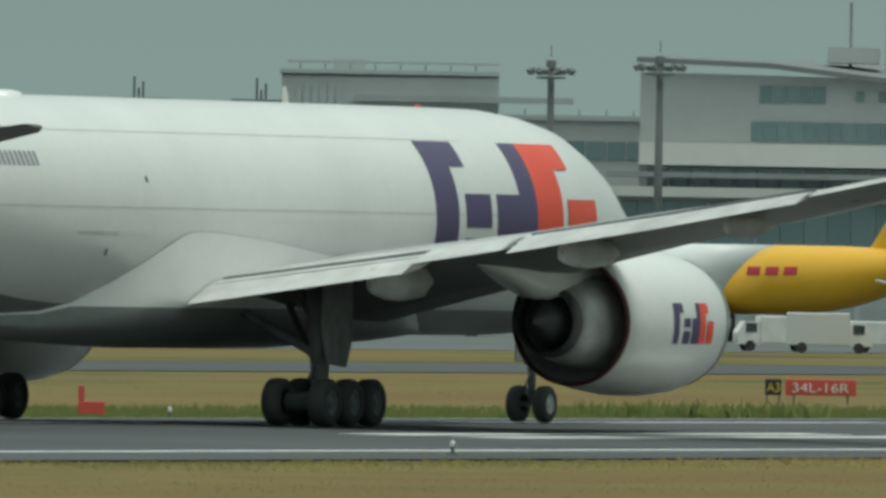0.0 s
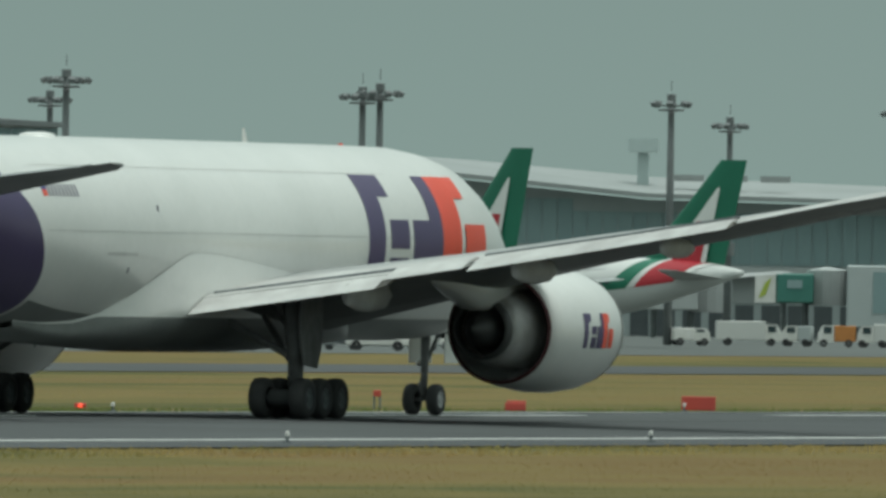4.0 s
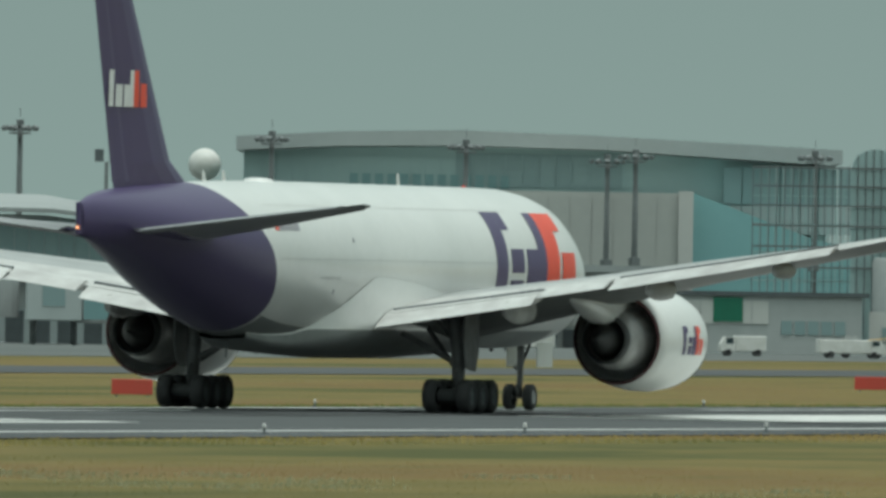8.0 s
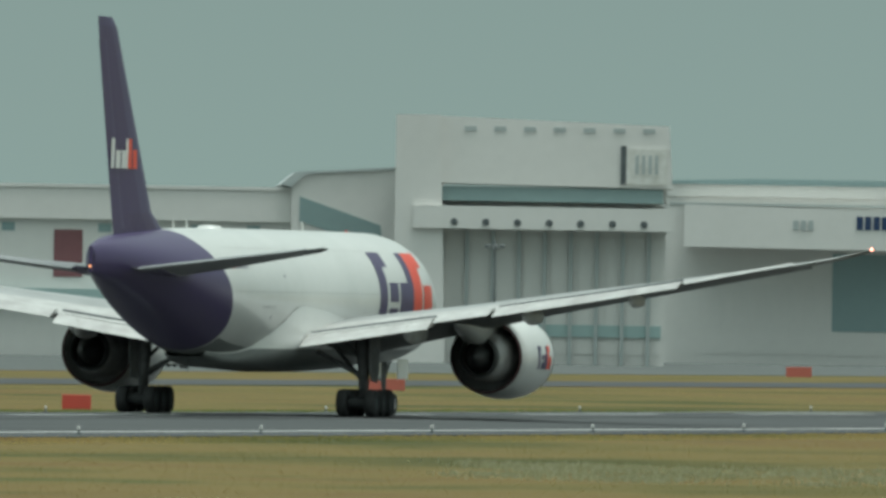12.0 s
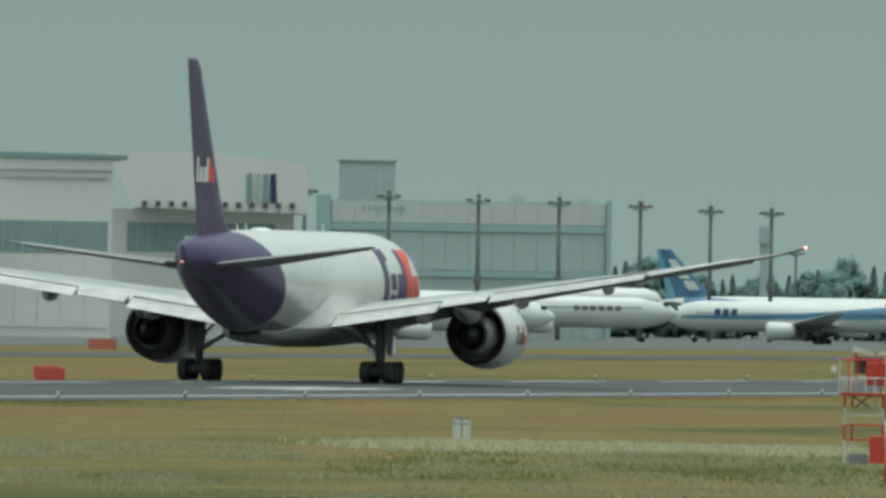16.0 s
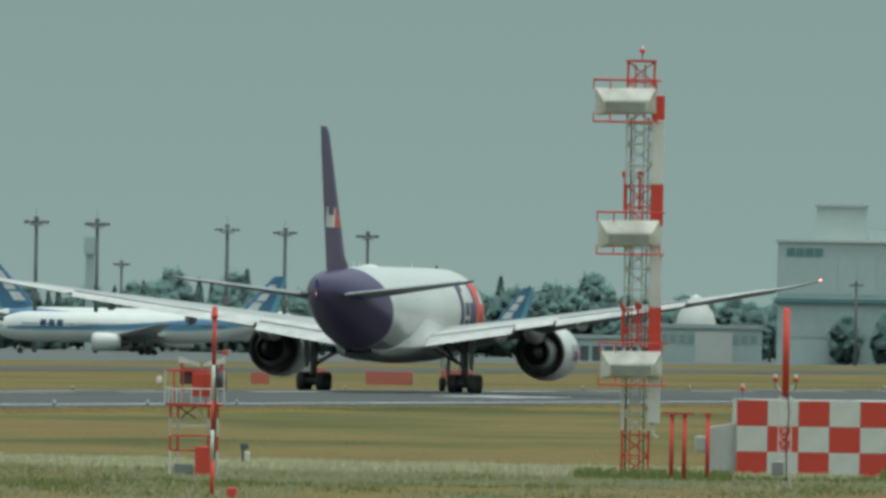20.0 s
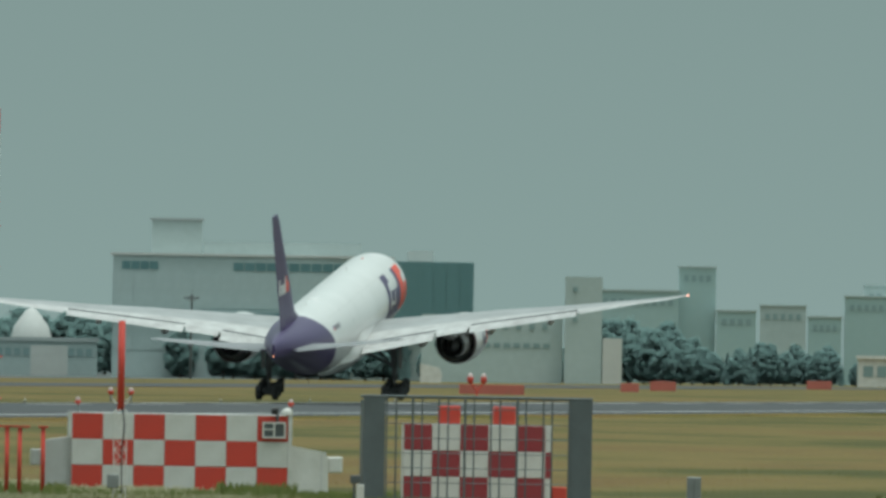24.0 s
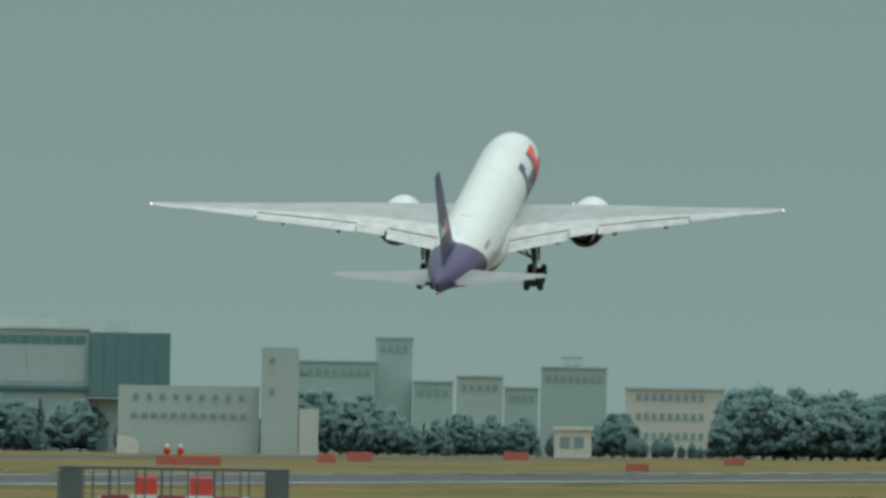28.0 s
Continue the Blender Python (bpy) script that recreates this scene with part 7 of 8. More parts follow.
    g.row("hangar_door", 13.2, 12.2, 0.0, 11.6, 16, -0.03, WHITECLAD, gap=0.03)
    g.block("dark_door", 12.84, 12.67, 4.0, 16.8, -0.3, -0.05, PALEGLASS, label="open dark hangar door")
    g.slope("front_canopy", [(13.24, 17.6), (13.24, 24.6), (12.9, 24.2), (12.62, 23.4), (12.555, 17.4)], -14, -1, WHITECLAD, "off-white front canopy")
    g.row("name_bar", 12.95, 12.89, 20.6, 22.2, 3, -14.1, PALEGREY, gap=0.3)
    g.row("name_bar", 12.78, 12.69, 20.8, 23.0, 4, -14.1, NAVY, gap=0.25)
    g.row("name_bar", 12.64, 12.60, 19.4, 21.4, 2, -14.1, NAVY, gap=0.3)
    w = House("maintenance_hangar", 12.21, 11.66, 3620, "off-white hangar with a slanting fascia and lamp brackets")
    w.block("wall", 12.20, 11.70, BASE, 20.2, 0, 60, WHITECLAD)
    w.slope("fascia", [(12.13, 20.4), (12.205, 29.8), (11.9, 30.0), (11.70, 28.6), (11.665, 27.4), (11.665, 19.8)], -6, 40, WHITECLAD, "slanting off-white fascia")
    for k in range(12):
        w.row("lamp_bracket", 12.11 - 0.036 * k, 12.095 - 0.036 * k, 20.7, 21.6, 1, -6.02, DARKGREY, depth=0.8)
    for k, (d, m) in enumerate(((0, PALEGLASS), (0.022, PALEGREY), (0.044, PALEGLASS), (0.064, NAVY))):
        w.slope("name_bar", [(11.83 - d, 21.6), (11.83 - d, 26.4), (11.815 - d, 26.6), (11.812 - d, 21.6)], -6.15, -6.02, m)
    w.row("window", 12.15, 11.75, 13.0, 18.0, 14, -0.03, PALEGLASS, gap=0.08)
    w.row("hangar_door", 12.15, 11.75, 0.0, 12.0, 8, -0.03, WHITECLAD, gap=0.03)


def far_buildings():
    h = House("office_block", 11.58, 11.43, 4320, "grey windowless tower block")
    h.block("wall", 11.58, 11.43, BASE, 33.6, 0, 20, BLUEGREY)
    h.block("roof_edge", 11.585, 11.425, 33.6, 34.0, -0.4, 20, MIDGREY)
    h.row("cladding_panel", 11.575, 11.435, 5, 33, 6, -0.03, BLUEGREY, gap=0.04)
    g = House("freight_building", 11.64, 10.84, 4220, "wide pale freight building with teal bands")
    g.block("wall", 11.60, 10.86, BASE, 25.4, 0, 50, BLUEGREY)
    g.block("end_pier", 11.64, 11.601, BASE, 26.2, -1, 50, PALETEAL)
    g.block("end_pier", 10.859, 10.845, BASE, 26.0, -1, 50, PALETEAL)
    g.block("teal_band", 11.60, 10.86, 19.4, 20.8, -0.4, -0.03, PALETEAL, label="teal band")
    g.block("teal_band", 11.60, 10.86, 10.4, 11.6, -0.4, -0.03, PALETEAL, label="teal band")
    g.row("wall_panel", 11.60, 10.86, 11.8, 19.2, 12, -0.03, BLUEGREY, gap=0.03)
    g.row("wall_panel", 11.60, 10.86, 21.0, 25.0, 12, -0.03, OFFWHITE, gap=0.03)
    g.row("dock_door", 11.56, 10.9, BASE + 0.2, 4.0, 22, -0.03, MIDGREY, gap=0.3)
    g.row("name_bar", 11.52, 11.40, 23.4, 24.3, 8, -0.12, PALETEAL, gap=0.3)
    for b in (11.1, 10.92):
        g.block("roof_plant", b + 0.02, b - 0.02, 25.4, 26.6, 6, 12, MIDGREY)
    c = House("water_tower", 10.45, 10.415, 4720, "slim pale tower rising behind the trees", "tower")
    c.block("shaft", 10.445, 10.422, BASE, 22.0, 0, 2, BLUEGREY)
    c.block("head", 10.45, 10.417, 19.6, 23.4, -0.5, 2.5, BLUEGREY)
    d = House("storage_dome", 8.86, 8.74, 4400, "white rounded storage tent", "tent")
    x0 = d.x(8.80)
    part("dome", lathe(bmesh.new(), "z", [(0, 4.3), (8.6, 4.3), (11.2, 3.6), (13.4, 2.0), (14.6, 1.0), (15.1, 0.05)], 16, (x0, 4, 0)), OFFWHITE, d.ob, smooth=True)
    l = House("apron_store", 9.20, 8.62, 4350, "low grey sheds beyond the runway", "shed")
    l.block("wall", 9.20, 8.90, BASE, 3.0, 0, 12, BLUEGREY)
    l.block("roof", 9.21, 8.89, 3.0, 3.7, -0.6, 12.6, MIDGREY)
    l.block("wall", 8.98, 8.62, BASE, 5.4, 30, 44, BLUEGREY)
    l.block("roof", 8.985, 8.615, 5.4, 6.2, 29.5, 44.5, MIDGREY)
    l.row("window", 8.97, 8.63, 2.4, 4.0, 14, 29.97, PALEGLASS, gap=0.3)
    l.block("wall", 8.80, 8.70, BASE, 4.6, 14, 24, OFFWHITE)
    l.row("shed_door", 9.18, 8.92, BASE + 0.2, 1.4, 8, -0.03, DARKGREY, gap=0.3)
    e = House("office_building", 8.585, 7.60, 4320, "long pale office building with glazed bands and roof plant")
    e.block("wall", 8.583, 7.83, BASE, 23.2, 0, 40, BLUEGREY)
    e.block("roof_edge", 8.59, 7.825, 23.2, 23.7, -0.4, 40, OFFWHITE)
    e.block("glazed_end", 7.829, 7.612, 9.6, 22.8, -2, 40, TEALGLASS, label="dark glazed end block")
    e.row("pane", 7.826, 7.615, 10.0, 22.4, 6, -2.02, TEALGLASS, gap=0.05)
    e.block("wall", 7.829, 7.62, BASE, 9.4, 2, 40, BLUEGREY)
    e.block("plant_tower", 8.48, 8.345, 23.7, 30.4, 6, 16, BLUEGREY)
    e.block("tower_cap", 8.485, 8.340, 30.4, 30.9, 5.6, 16.4, MIDGREY)
    e.block("roof_plant", 8.34, 7.915, 23.7, 26.2, 6, 20, BLUEGREY)
    e.block("roof_plant", 7.79, 7.72, 22.9, 25.0, 6, 14, OFFWHITE)
    e.row("window", 8.56, 8.46, 20.4, 22.0, 4, -0.03, TEALGLASS, gap=0.1)
    e.row("window", 8.26, 7.84, 20.4, 22.0, 14, -0.03, TEALGLASS, gap=0.1)
    e.row("cladding_panel", 8.58, 7.84, 12.6, 19.6, 14, -0.03, BLUEGREY, gap=0.02)
    e.block("ledge", 8.585, 7.6, 11.0, 11.8, -1.2, -0.03, TEALGLASS)
    e.row("cladding_panel", 8.58, 7.84, 4.0, 10.6, 14, -0.03, BLUEGREY, gap=0.04)
    s = House("stair_tower", 7.80, 7.20, 4180, "pale stair tower beside a low office wing")
    s.block("tower", 7.365, 7.265, BASE, 19.8, 0, 10, BLUEGREY)
    s.row("window", 7.345, 7.33, 16.8, 17.8, 1, -0.03, PALEGLASS)
    s.row("window", 7.345, 7.33, 10.8, 11.8, 1, -0.03, PALEGLASS)
    s.block("wing", 7.75, 7.37, BASE, 12.0, 4, 20, BLUEGREY)
    s.row("window", 7.72, 7.40, 9.2, 10.4, 9, 3.97, PALEGLASS, gap=0.6)
    s.row("window", 7.72, 7.40, 5.6, 6.6, 12, 3.97, PALEGLASS, gap=0.35)
    s.block("wing", 7.262, 7.21, BASE, 7.8, 0, 14, OFFWHITE)
    s.block("arm", 7.262, 7.24, 14.2, 14.8, 2, 2.5, STEEL)
    f = House("apartment_block", 7.30, 6.40, 4680, "teal-grey blocks rising behind the trees")
    for b0, b1, z, m in ((7.30, 7.06, 18.6, PALETEAL), (7.06, 6.96, 24.0, PALETEAL), (6.957, 6.85, 14.5, PALETEAL), (6.84, 6.716, 15.8, BLUEGREY), (6.71, 6.62, 13.5, PALETEAL), (6.612, 6.436, 18.1, PALETEAL), (6.56, 6.50, 20.6, BLUEGREY)):
        w = f.block("wall", b0, b1, BASE, z, 0 if z < 20 else 6, 20, m)
        f.block("roof_edge", b0 + 0.003, b1 - 0.003, z, z + 0.4, -0.3 if z < 20 else 5.7, 20.3, BLUEGREY, w)
        f.row("window", b0 - 0.01, b1 + 0.01, z - 3.0, z - 1.6, max(2, int((b0 - b1) / 0.022)), -0.03 if z < 20 else 5.97, PALEGLASS, gap=0.4, parent=w)
    g2 = House("school_building", 6.385, 6.12, 4620, "white building with two rows of square windows")
    g2.block("wall", 6.385, 6.12, BASE, 13.6, 0, 16, OFFWHITE)
    g2.block("roof_edge", 6.39, 6.115, 13.6, 14.1, -0.4, 16, BLUEGREY)
    for z in (11.2, 7.0, 2.8):
        g2.row("window", 6.36, 6.17, z, z + 1.5, 9, -0.03, PALEGLASS, gap=0.4)
    k = House("white_house", 6.58, 6.47, 4250, "small white flat-roofed house among trees", "house")
    k.block("wall", 6.575, 6.475, BASE, 4.6, 0, 8, WHITEPAINT)
    k.block("roof", 6.58, 6.47, 4.6, 5.3, -0.6, 8.6, WHITEPAINT)
    k.row("window", 6.565, 6.49, 1.0, 3.2, 2, -0.03, PALEGLASS, gap=0.3)
    p = House("white_shed", 7.755, 7.69, 4050, "small bright white shed", "shed")
    p.slope("wall", [(7.752, BASE), (7.752, 2.4), (7.70, 1.6), (7.692, 0.2), (7.70, BASE)], 0, 5, WHITEPAINT)


terminal()
hall()
cargo_hangar()
white_hangars()
far_buildings()


# ---- apron vehicles ----
def van(b, reach, length, height, m, label, turn=0.0, cab=1.6):
    p = polar(b, reach)
    t = thing("apron_vehicle", pose(p.x, p.y, ground_height(p.y) + (0.03 if p.y > 600 else 0), 0, 0, b - 90 + turn), label, "vehicle", group="apron vehicles")
    part("cargo_body", boxed(-length / 2, length / 2 - cab, -1.1, 1.1, 0.55, height, bevel=0.06), m, t)
    c = part("cab", rings(bmesh.new(), [[(length / 2 - cab + 0.02, y, 0.5), (length / 2, y, 0.5), (length / 2, y, 1.3), (length / 2 - cab * 0.3, y, min(height, 2.1)), (length / 2 - cab + 0.02, y, min(height, 2.1))] for y in (-1.05, 1.05)]), WHITEPAINT, t)
    for y in (-1.07, 1.07):
        part("cab_window", boxed(length / 2 - cab * 0.85, length / 2 - cab * 0.35, y - 0.02, y + 0.02, 1.35, min(height, 2.1) - 0.12), GLASS, c)
    for x in (-length * 0.32, length * 0.34):
        for y in (-1.0, 1.0):
            part("tyre", lathe(bmesh.new(), "y", [(-0.12, 0.1), (-0.12, 0.38), (0.12, 0.38), (0.12, 0.1)], 12, (x, y, 0.38)), RUBBER, t)
    return t


def passenger_stairs(b, reach, flip=1):
    p = polar(b, reach)
    t = thing("passenger_stairs", pose(p.x, p.y, ground_height(p.y) + 0.03, 0, 0, b - 90), "white mobile passenger stairs on a truck", "stairs", group="mobile stairs")
    f = flip
    part("truck_bed", boxed(-3.6, 3.8, -1.2, 1.2, 0.6, 1.15, bevel=0.05), WHITEPAINT, t)
    cab = part("cab", boxed(2.2 if f > 0 else -3.4, 3.6 if f > 0 else -2.0, -1.15, 1.15, 1.16, 2.5, bevel=0.15), WHITEPAINT, t)
    part("cab_window", boxed(2.5 if f > 0 else -3.1, 3.3 if f > 0 else -2.3, -1.18, -1.152, 1.7, 2.3), GLASS, cab)
    for y in (-1.1, 1.1):
        part("stringer", rings(bmesh.new(), [[(-f * 5.0, y + q, 0.9), (-f * 4.3, y + q, 0.9), (f * 2.0, y + q, 5.2), (f * 2.0, y + q, 5.9)] for q in (-0.05, 0.05)]), WHITEPAINT, t)
        part("handrail_panel", rings(bmesh.new(), [[(-f * 4.8, y + q, 2.0), (-f * 4.7, y + q, 2.25), (f * 2.0, y + q, 7.0), (f * 4.6, y + q, 7.0), (f * 4.6, y + q, 6.6), (f * 2.0, y + q, 6.6)] for q in (-0.04, 0.04)]), WHITEPAINT, t)
    for k in range(18):
        u = k / 17
        part("tread", boxed(-f * (4.6 - 6.4 * u) - 0.2, -f * (4.6 - 6.4 * u) + 0.2, -1.04, 1.04, 1.1 + 4.3 * u, 1.16 + 4.3 * u), STEEL, t)
    part("top_platform", boxed(min(f * 2.0, f * 4.6), max(f * 2.0, f * 4.6), -1.1, 1.1, 5.3, 5.5), WHITEPAINT, t)
    part("lift_housing", boxed(min(f * 1.6, f * 3.9), max(f * 1.6, f * 3.9), -1.0, 1.0, 3.0, 4.6, bevel=0.1), WHITEPAINT, t)
    for x in (1.9, 3.4):
        part("support_leg", tubed([(f * x, -0.8, 1.1), (f * x, -0.8, 5.3)], 0.14, 6), WHITEPAINT, t)
        part("support_leg", tubed([(f * x, 0.8, 1.1), (f * x, 0.8, 5.3)], 0.14, 6), WHITEPAINT, t)
    for x in (-2.6, 2.8):
        for y in (-1.0, 1.0):
            part("tyre", lathe(bmesh.new(), "y", [(-0.15, 0.1), (-0.15, 0.5), (0.15, 0.5), (0.15, 0.1)], 14, (x, y, 0.5)), RUBBER, t)


for b, r in ((22.03, 1700), (22.39, 1700), (22.36, 1760), (22.75, 1705)):
    passenger_stairs(b, r)
def belt_loader(b, reach, turn=0.0):
    p = polar(b, reach)
    t = thing("belt_loader", pose(p.x, p.y, ground_height(p.y) + 0.03, 0, 0, b - 90 + turn), "pale belt loader with a tilted conveyor on the apron", "vehicle", group="apron vehicles")
    part("chassis", boxed(-2.6, 2.6, -0.9, 0.9, 0.45, 0.95, bevel=0.06), WHITEPAINT, t)
    belt = part("conveyor", rings(bmesh.new(), [[(-3.9, y, 0.95), (3.9, y, 1.75), (3.9, y, 2.0), (-3.9, y, 1.2)] for y in (-0.45, 0.45)]), STEEL, t, "steel conveyor arm")
    for k in range(9):
        part("roller", tubed([(-3.6 + 0.9 * k, -0.5, 1.20 + 0.0924 * k), (-3.6 + 0.9 * k, 0.5, 1.20 + 0.0924 * k)], 0.07, 6), DARKGREY, belt)
    part("guard_rail", tubed([(-3.7, -0.55, 1.5), (3.7, -0.55, 2.28)], 0.05, 5), YELLOW, t)
    part("driver_seat", boxed(-1.5, -0.9, -0.85, -0.3, 0.96, 1.5, bevel=0.06), DARKGREY, t)
    part("roof_frame", tubed([(-1.8, -0.8, 0.95), (-1.8, -0.8, 2.3), (-0.6, -0.8, 2.3), (-0.6, -0.8, 0.95)], 0.05, 5), WHITEPAINT, t)
    for x in (-1.7, 1.7):
        for y in (-0.85, 0.85):
            part("tyre", lathe(bmesh.new(), "y", [(-0.12, 0.1), (-0.12, 0.42), (0.12, 0.42), (0.12, 0.1)], 12, (x, y, 0.42)), RUBBER, t)


def baggage_cart(b, reach, m, turn=0.0):
    p = polar(b, reach)
    t = thing("baggage_cart", pose(p.x, p.y, ground_height(p.y) + 0.03, 0, 0, b - 90 + turn), "roofed baggage cart with a load on the apron", "cart", group="baggage carts")
    part("cart_deck", boxed(-1.5, 1.5, -0.75, 0.75, 0.42, 0.55), STEEL, t)
    part("cart_roof", boxed(-1.5, 1.5, -0.78, 0.78, 1.95, 2.02), WHITEPAINT, t)
    for x in (-1.45, 1.45):
        for y in (-0.7, 0.7):
            part("roof_post", tubed([(x, y, 0.55), (x, y, 1.95)], 0.04, 5), STEEL, t)
    part("load", boxed(-1.2, 1.1, -0.6, 0.6, 0.56, 1.45, bevel=0.1), m, t, "stacked load")
    part("tow_bar", tubed([(1.5, 0, 0.45), (2.3, 0, 0.4)], 0.05, 5), STEEL, t)
    for x in (-1.0, 1.0):
        for y in (-0.65, 0.65):
            part("tyre", lathe(bmesh.new(), "y", [(-0.08, 0.05), (-0.08, 0.21), (0.08, 0.21), (0.08, 0.05)], 10, (x, y, 0.21)), RUBBER, t)


CRATE = mat("orange_crate", (0.55, 0.22, 0.06), 0.7)
rng = random.Random(11)
# bearing, distance, length, height, paint and kind, apron by apron
terminal_apron = ((24.3, 1500, 6.0, 2.6, WHITEPAINT, "white apron truck"), (24.05, 1500, 5.5, 2.5, WHITEPAINT, "white apron truck"), (23.90, 1480, 6.0, 2.8, OFFWHITE, "white apron truck"), (23.75, 1500, 5.0, 2.2, WHITEPAINT, "small white van"),
    (23.6, 1490, 6.0, 3.0, TEAL, "teal apron truck"), (22.58, 1700, 6.0, 2.6, WHITEPAINT, "white apron truck"), (21.85, 1690, 4.6, 1.9, WHITEPAINT, "white apron van"), (20.60, 1860, 6.0, 2.2, OFFWHITE, "white apron truck"))
satellite_apron = ((20.28, 2050, 3.6, 1.7, WHITEPAINT, "small white van"), (20.122, 2080, 6.4, 2.4, OFFWHITE, "pale airport bus"), (19.99, 2080, 2.9, 2.0, MIDGREY, "grey cargo dolly"), (19.885, 2080, 3.7, 2.1, CRATE, "orange cargo dolly"),
    (19.785, 2080, 3.0, 2.3, OFFWHITE, "white cargo dolly"), (19.60, 2090, 5.0, 2.5, WHITEPAINT, "white apron truck"), (19.42, 2150, 4.2, 2.2, WHITEPAINT, "small white van"), (19.33, 2180, 4.0, 2.0, WHITEPAINT, "small white van"),
    (19.1, 2200, 6.0, 2.6, WHITEPAINT, "white apron truck"), (18.85, 2250, 5.0, 2.4, OFFWHITE, "white apron truck"))
cargo_apron = ((18.1, 2300, 5.5, 2.6, WHITEPAINT, "white apron truck"), (17.95, 2300, 4.5, 2.2, WHITEPAINT, "small white van"), (17.6, 2350, 6.0, 2.6, WHITEPAINT, "white apron truck"), (17.2, 2350, 6.0, 2.6, WHITEPAINT, "white apron truck"),
    (16.95, 2360, 5.0, 2.4, OFFWHITE, "white apron truck"), (16.62, 2330, 5.0, 2.2, WHITEPAINT, "small white van"), (16.33, 2300, 7.2, 2.0, WHITEPAINT, "long white apron loader"), (16.12, 2340, 5.0, 2.2, WHITEPAINT, "white apron truck"),
    (15.2, 2560, 5.0, 1.6, REDPAINT, "red apron tractor"), (14.63, 2560, 7.0, 2.4, WHITEPAINT, "white aircraft tug"))
for apron_row in (terminal_apron, satellite_apron, cargo_apron):
    for b, r, ln, h, m, lab in apron_row:
        van(b, r, ln, h, m, lab + " on the apron", turn=rng.uniform(-12, 12) + (180 if rng.random() < 0.5 else 0))


belt_loader(20.88, 1800, 182)
for b, r, turn in ((21.40, 1690, 4), (21.12, 1750, -3), (22.22, 1690, 176), (16.30, 2310, 5), (19.05, 2150, 170)):
    belt_loader(b, r, turn)
for b, r, m, turn in ((21.55, 1700, CRATE, 8), (21.28, 1760, OFFWHITE, -5), (21.22, 1765, DARKGREY, 3), (21.00, 1790, OFFWHITE, 0), (20.80, 1830, CRATE, 6), (20.70, 1835, OFFWHITE, 2), (18.66, 2250, OFFWHITE, 4),
                      (15.60, 2600, OFFWHITE, 2), (15.52, 2600, DARKGREY, 2), (15.44, 2600, OFFWHITE, 2), (15.36, 2600, CRATE, 2), (15.28, 2600, OFFWHITE, 2), (17.4, 2340, OFFWHITE, -4), (17.32, 2342, CRATE, -4)):
    baggage_cart(b, r, m, turn)


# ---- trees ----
# paler and bluer than real leaves: distance haze is put into the colour
LEAF = mat("hazed_foliage", (0.165, 0.245, 0.23), 1.0, scale=0.3, tint=(0.135, 0.205, 0.195), each=0.35)
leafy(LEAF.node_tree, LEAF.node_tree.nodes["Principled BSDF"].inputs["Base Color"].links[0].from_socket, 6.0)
BARK = mat("bark", (0.09, 0.075, 0.06), 0.9, scale=1.0)


def tree(seed, conifer):
    rg = random.Random(seed)
    t = thing("tree", pose(0, 0, 0), "dark conifer in the far tree belt" if conifer else "dark broad-leaved tree in the far tree belt", "tree", group="tree belt")
    H = 1.0 * (17 if conifer else 13)
    part("trunk", tubed([(0, 0, 0), (0.15, 0.1, H * 0.45), (0, 0, H * 0.93)], [0.35, 0.25, 0.06], 7), BARK, t)
    for k in range(5):
        a = rg.uniform(0, 6.3)
        z = H * rg.uniform(0.3, 0.6)
        part("limb", tubed([(0.1, 0, z), (math.cos(a) * H * 0.12, math.sin(a) * H * 0.12, z + H * 0.1), (math.cos(a) * H * 0.2, math.sin(a) * H * 0.2, z + H * 0.22)], [0.14, 0.09, 0.03], 5), BARK, t)
    bm = bmesh.new()
    masses = []
    for k in range(190):
        u = (k + 0.5) / 190
        if conifer:
            z, rad, s = H * (0.05 + 0.9 * u), H * 0.11 * (1 - u) * rg.random(), 0.2 + H * 0.09 * (1 - u) ** 0.9
        else:
            z = H * (0.10 + 0.78 * u)
            rad, s = H * 0.29 * math.sqrt(max(0.05, 1 - (2 * u - 0.8) ** 2)) * (0.35 + 0.65 * math.sqrt(rg.random())), H * rg.uniform(0.06, 0.098)
        a = rg.uniform(0, 2 * math.pi)
        c = Vector((rad * math.cos(a), rad * math.sin(a), z))
        masses.append((c, s))
        got = bmesh.ops.create_icosphere(bm, subdivisions=1, radius=s)
        for v in got["verts"]:
            v.co = v.co * rg.uniform(0.75, 1.0) + c
    for k in range(5200):
        c, s = rg.choice(masses)
        d = Vector((rg.gauss(0, 1), rg.gauss(0, 1), rg.gauss(0.2, 1))).normalized()
        q = c + d * s * rg.uniform(0.75, 1.45)
        e1 = Vector((rg.gauss(0, 1), rg.gauss(0, 1), rg.gauss(0, 1))).normalized() * rg.uniform(0.15, 0.34)
        e2 = e1.cross(d).normalized() * rg.uniform(0.12, 0.28)
        bm.faces.new([bm.verts.new(q + w) for w in (e1, e2, -e1, -e2)])
    part("crown", bm, LEAF, t, "crown of many leaf clumps, haze painted into their colour", smooth=True)
    return t


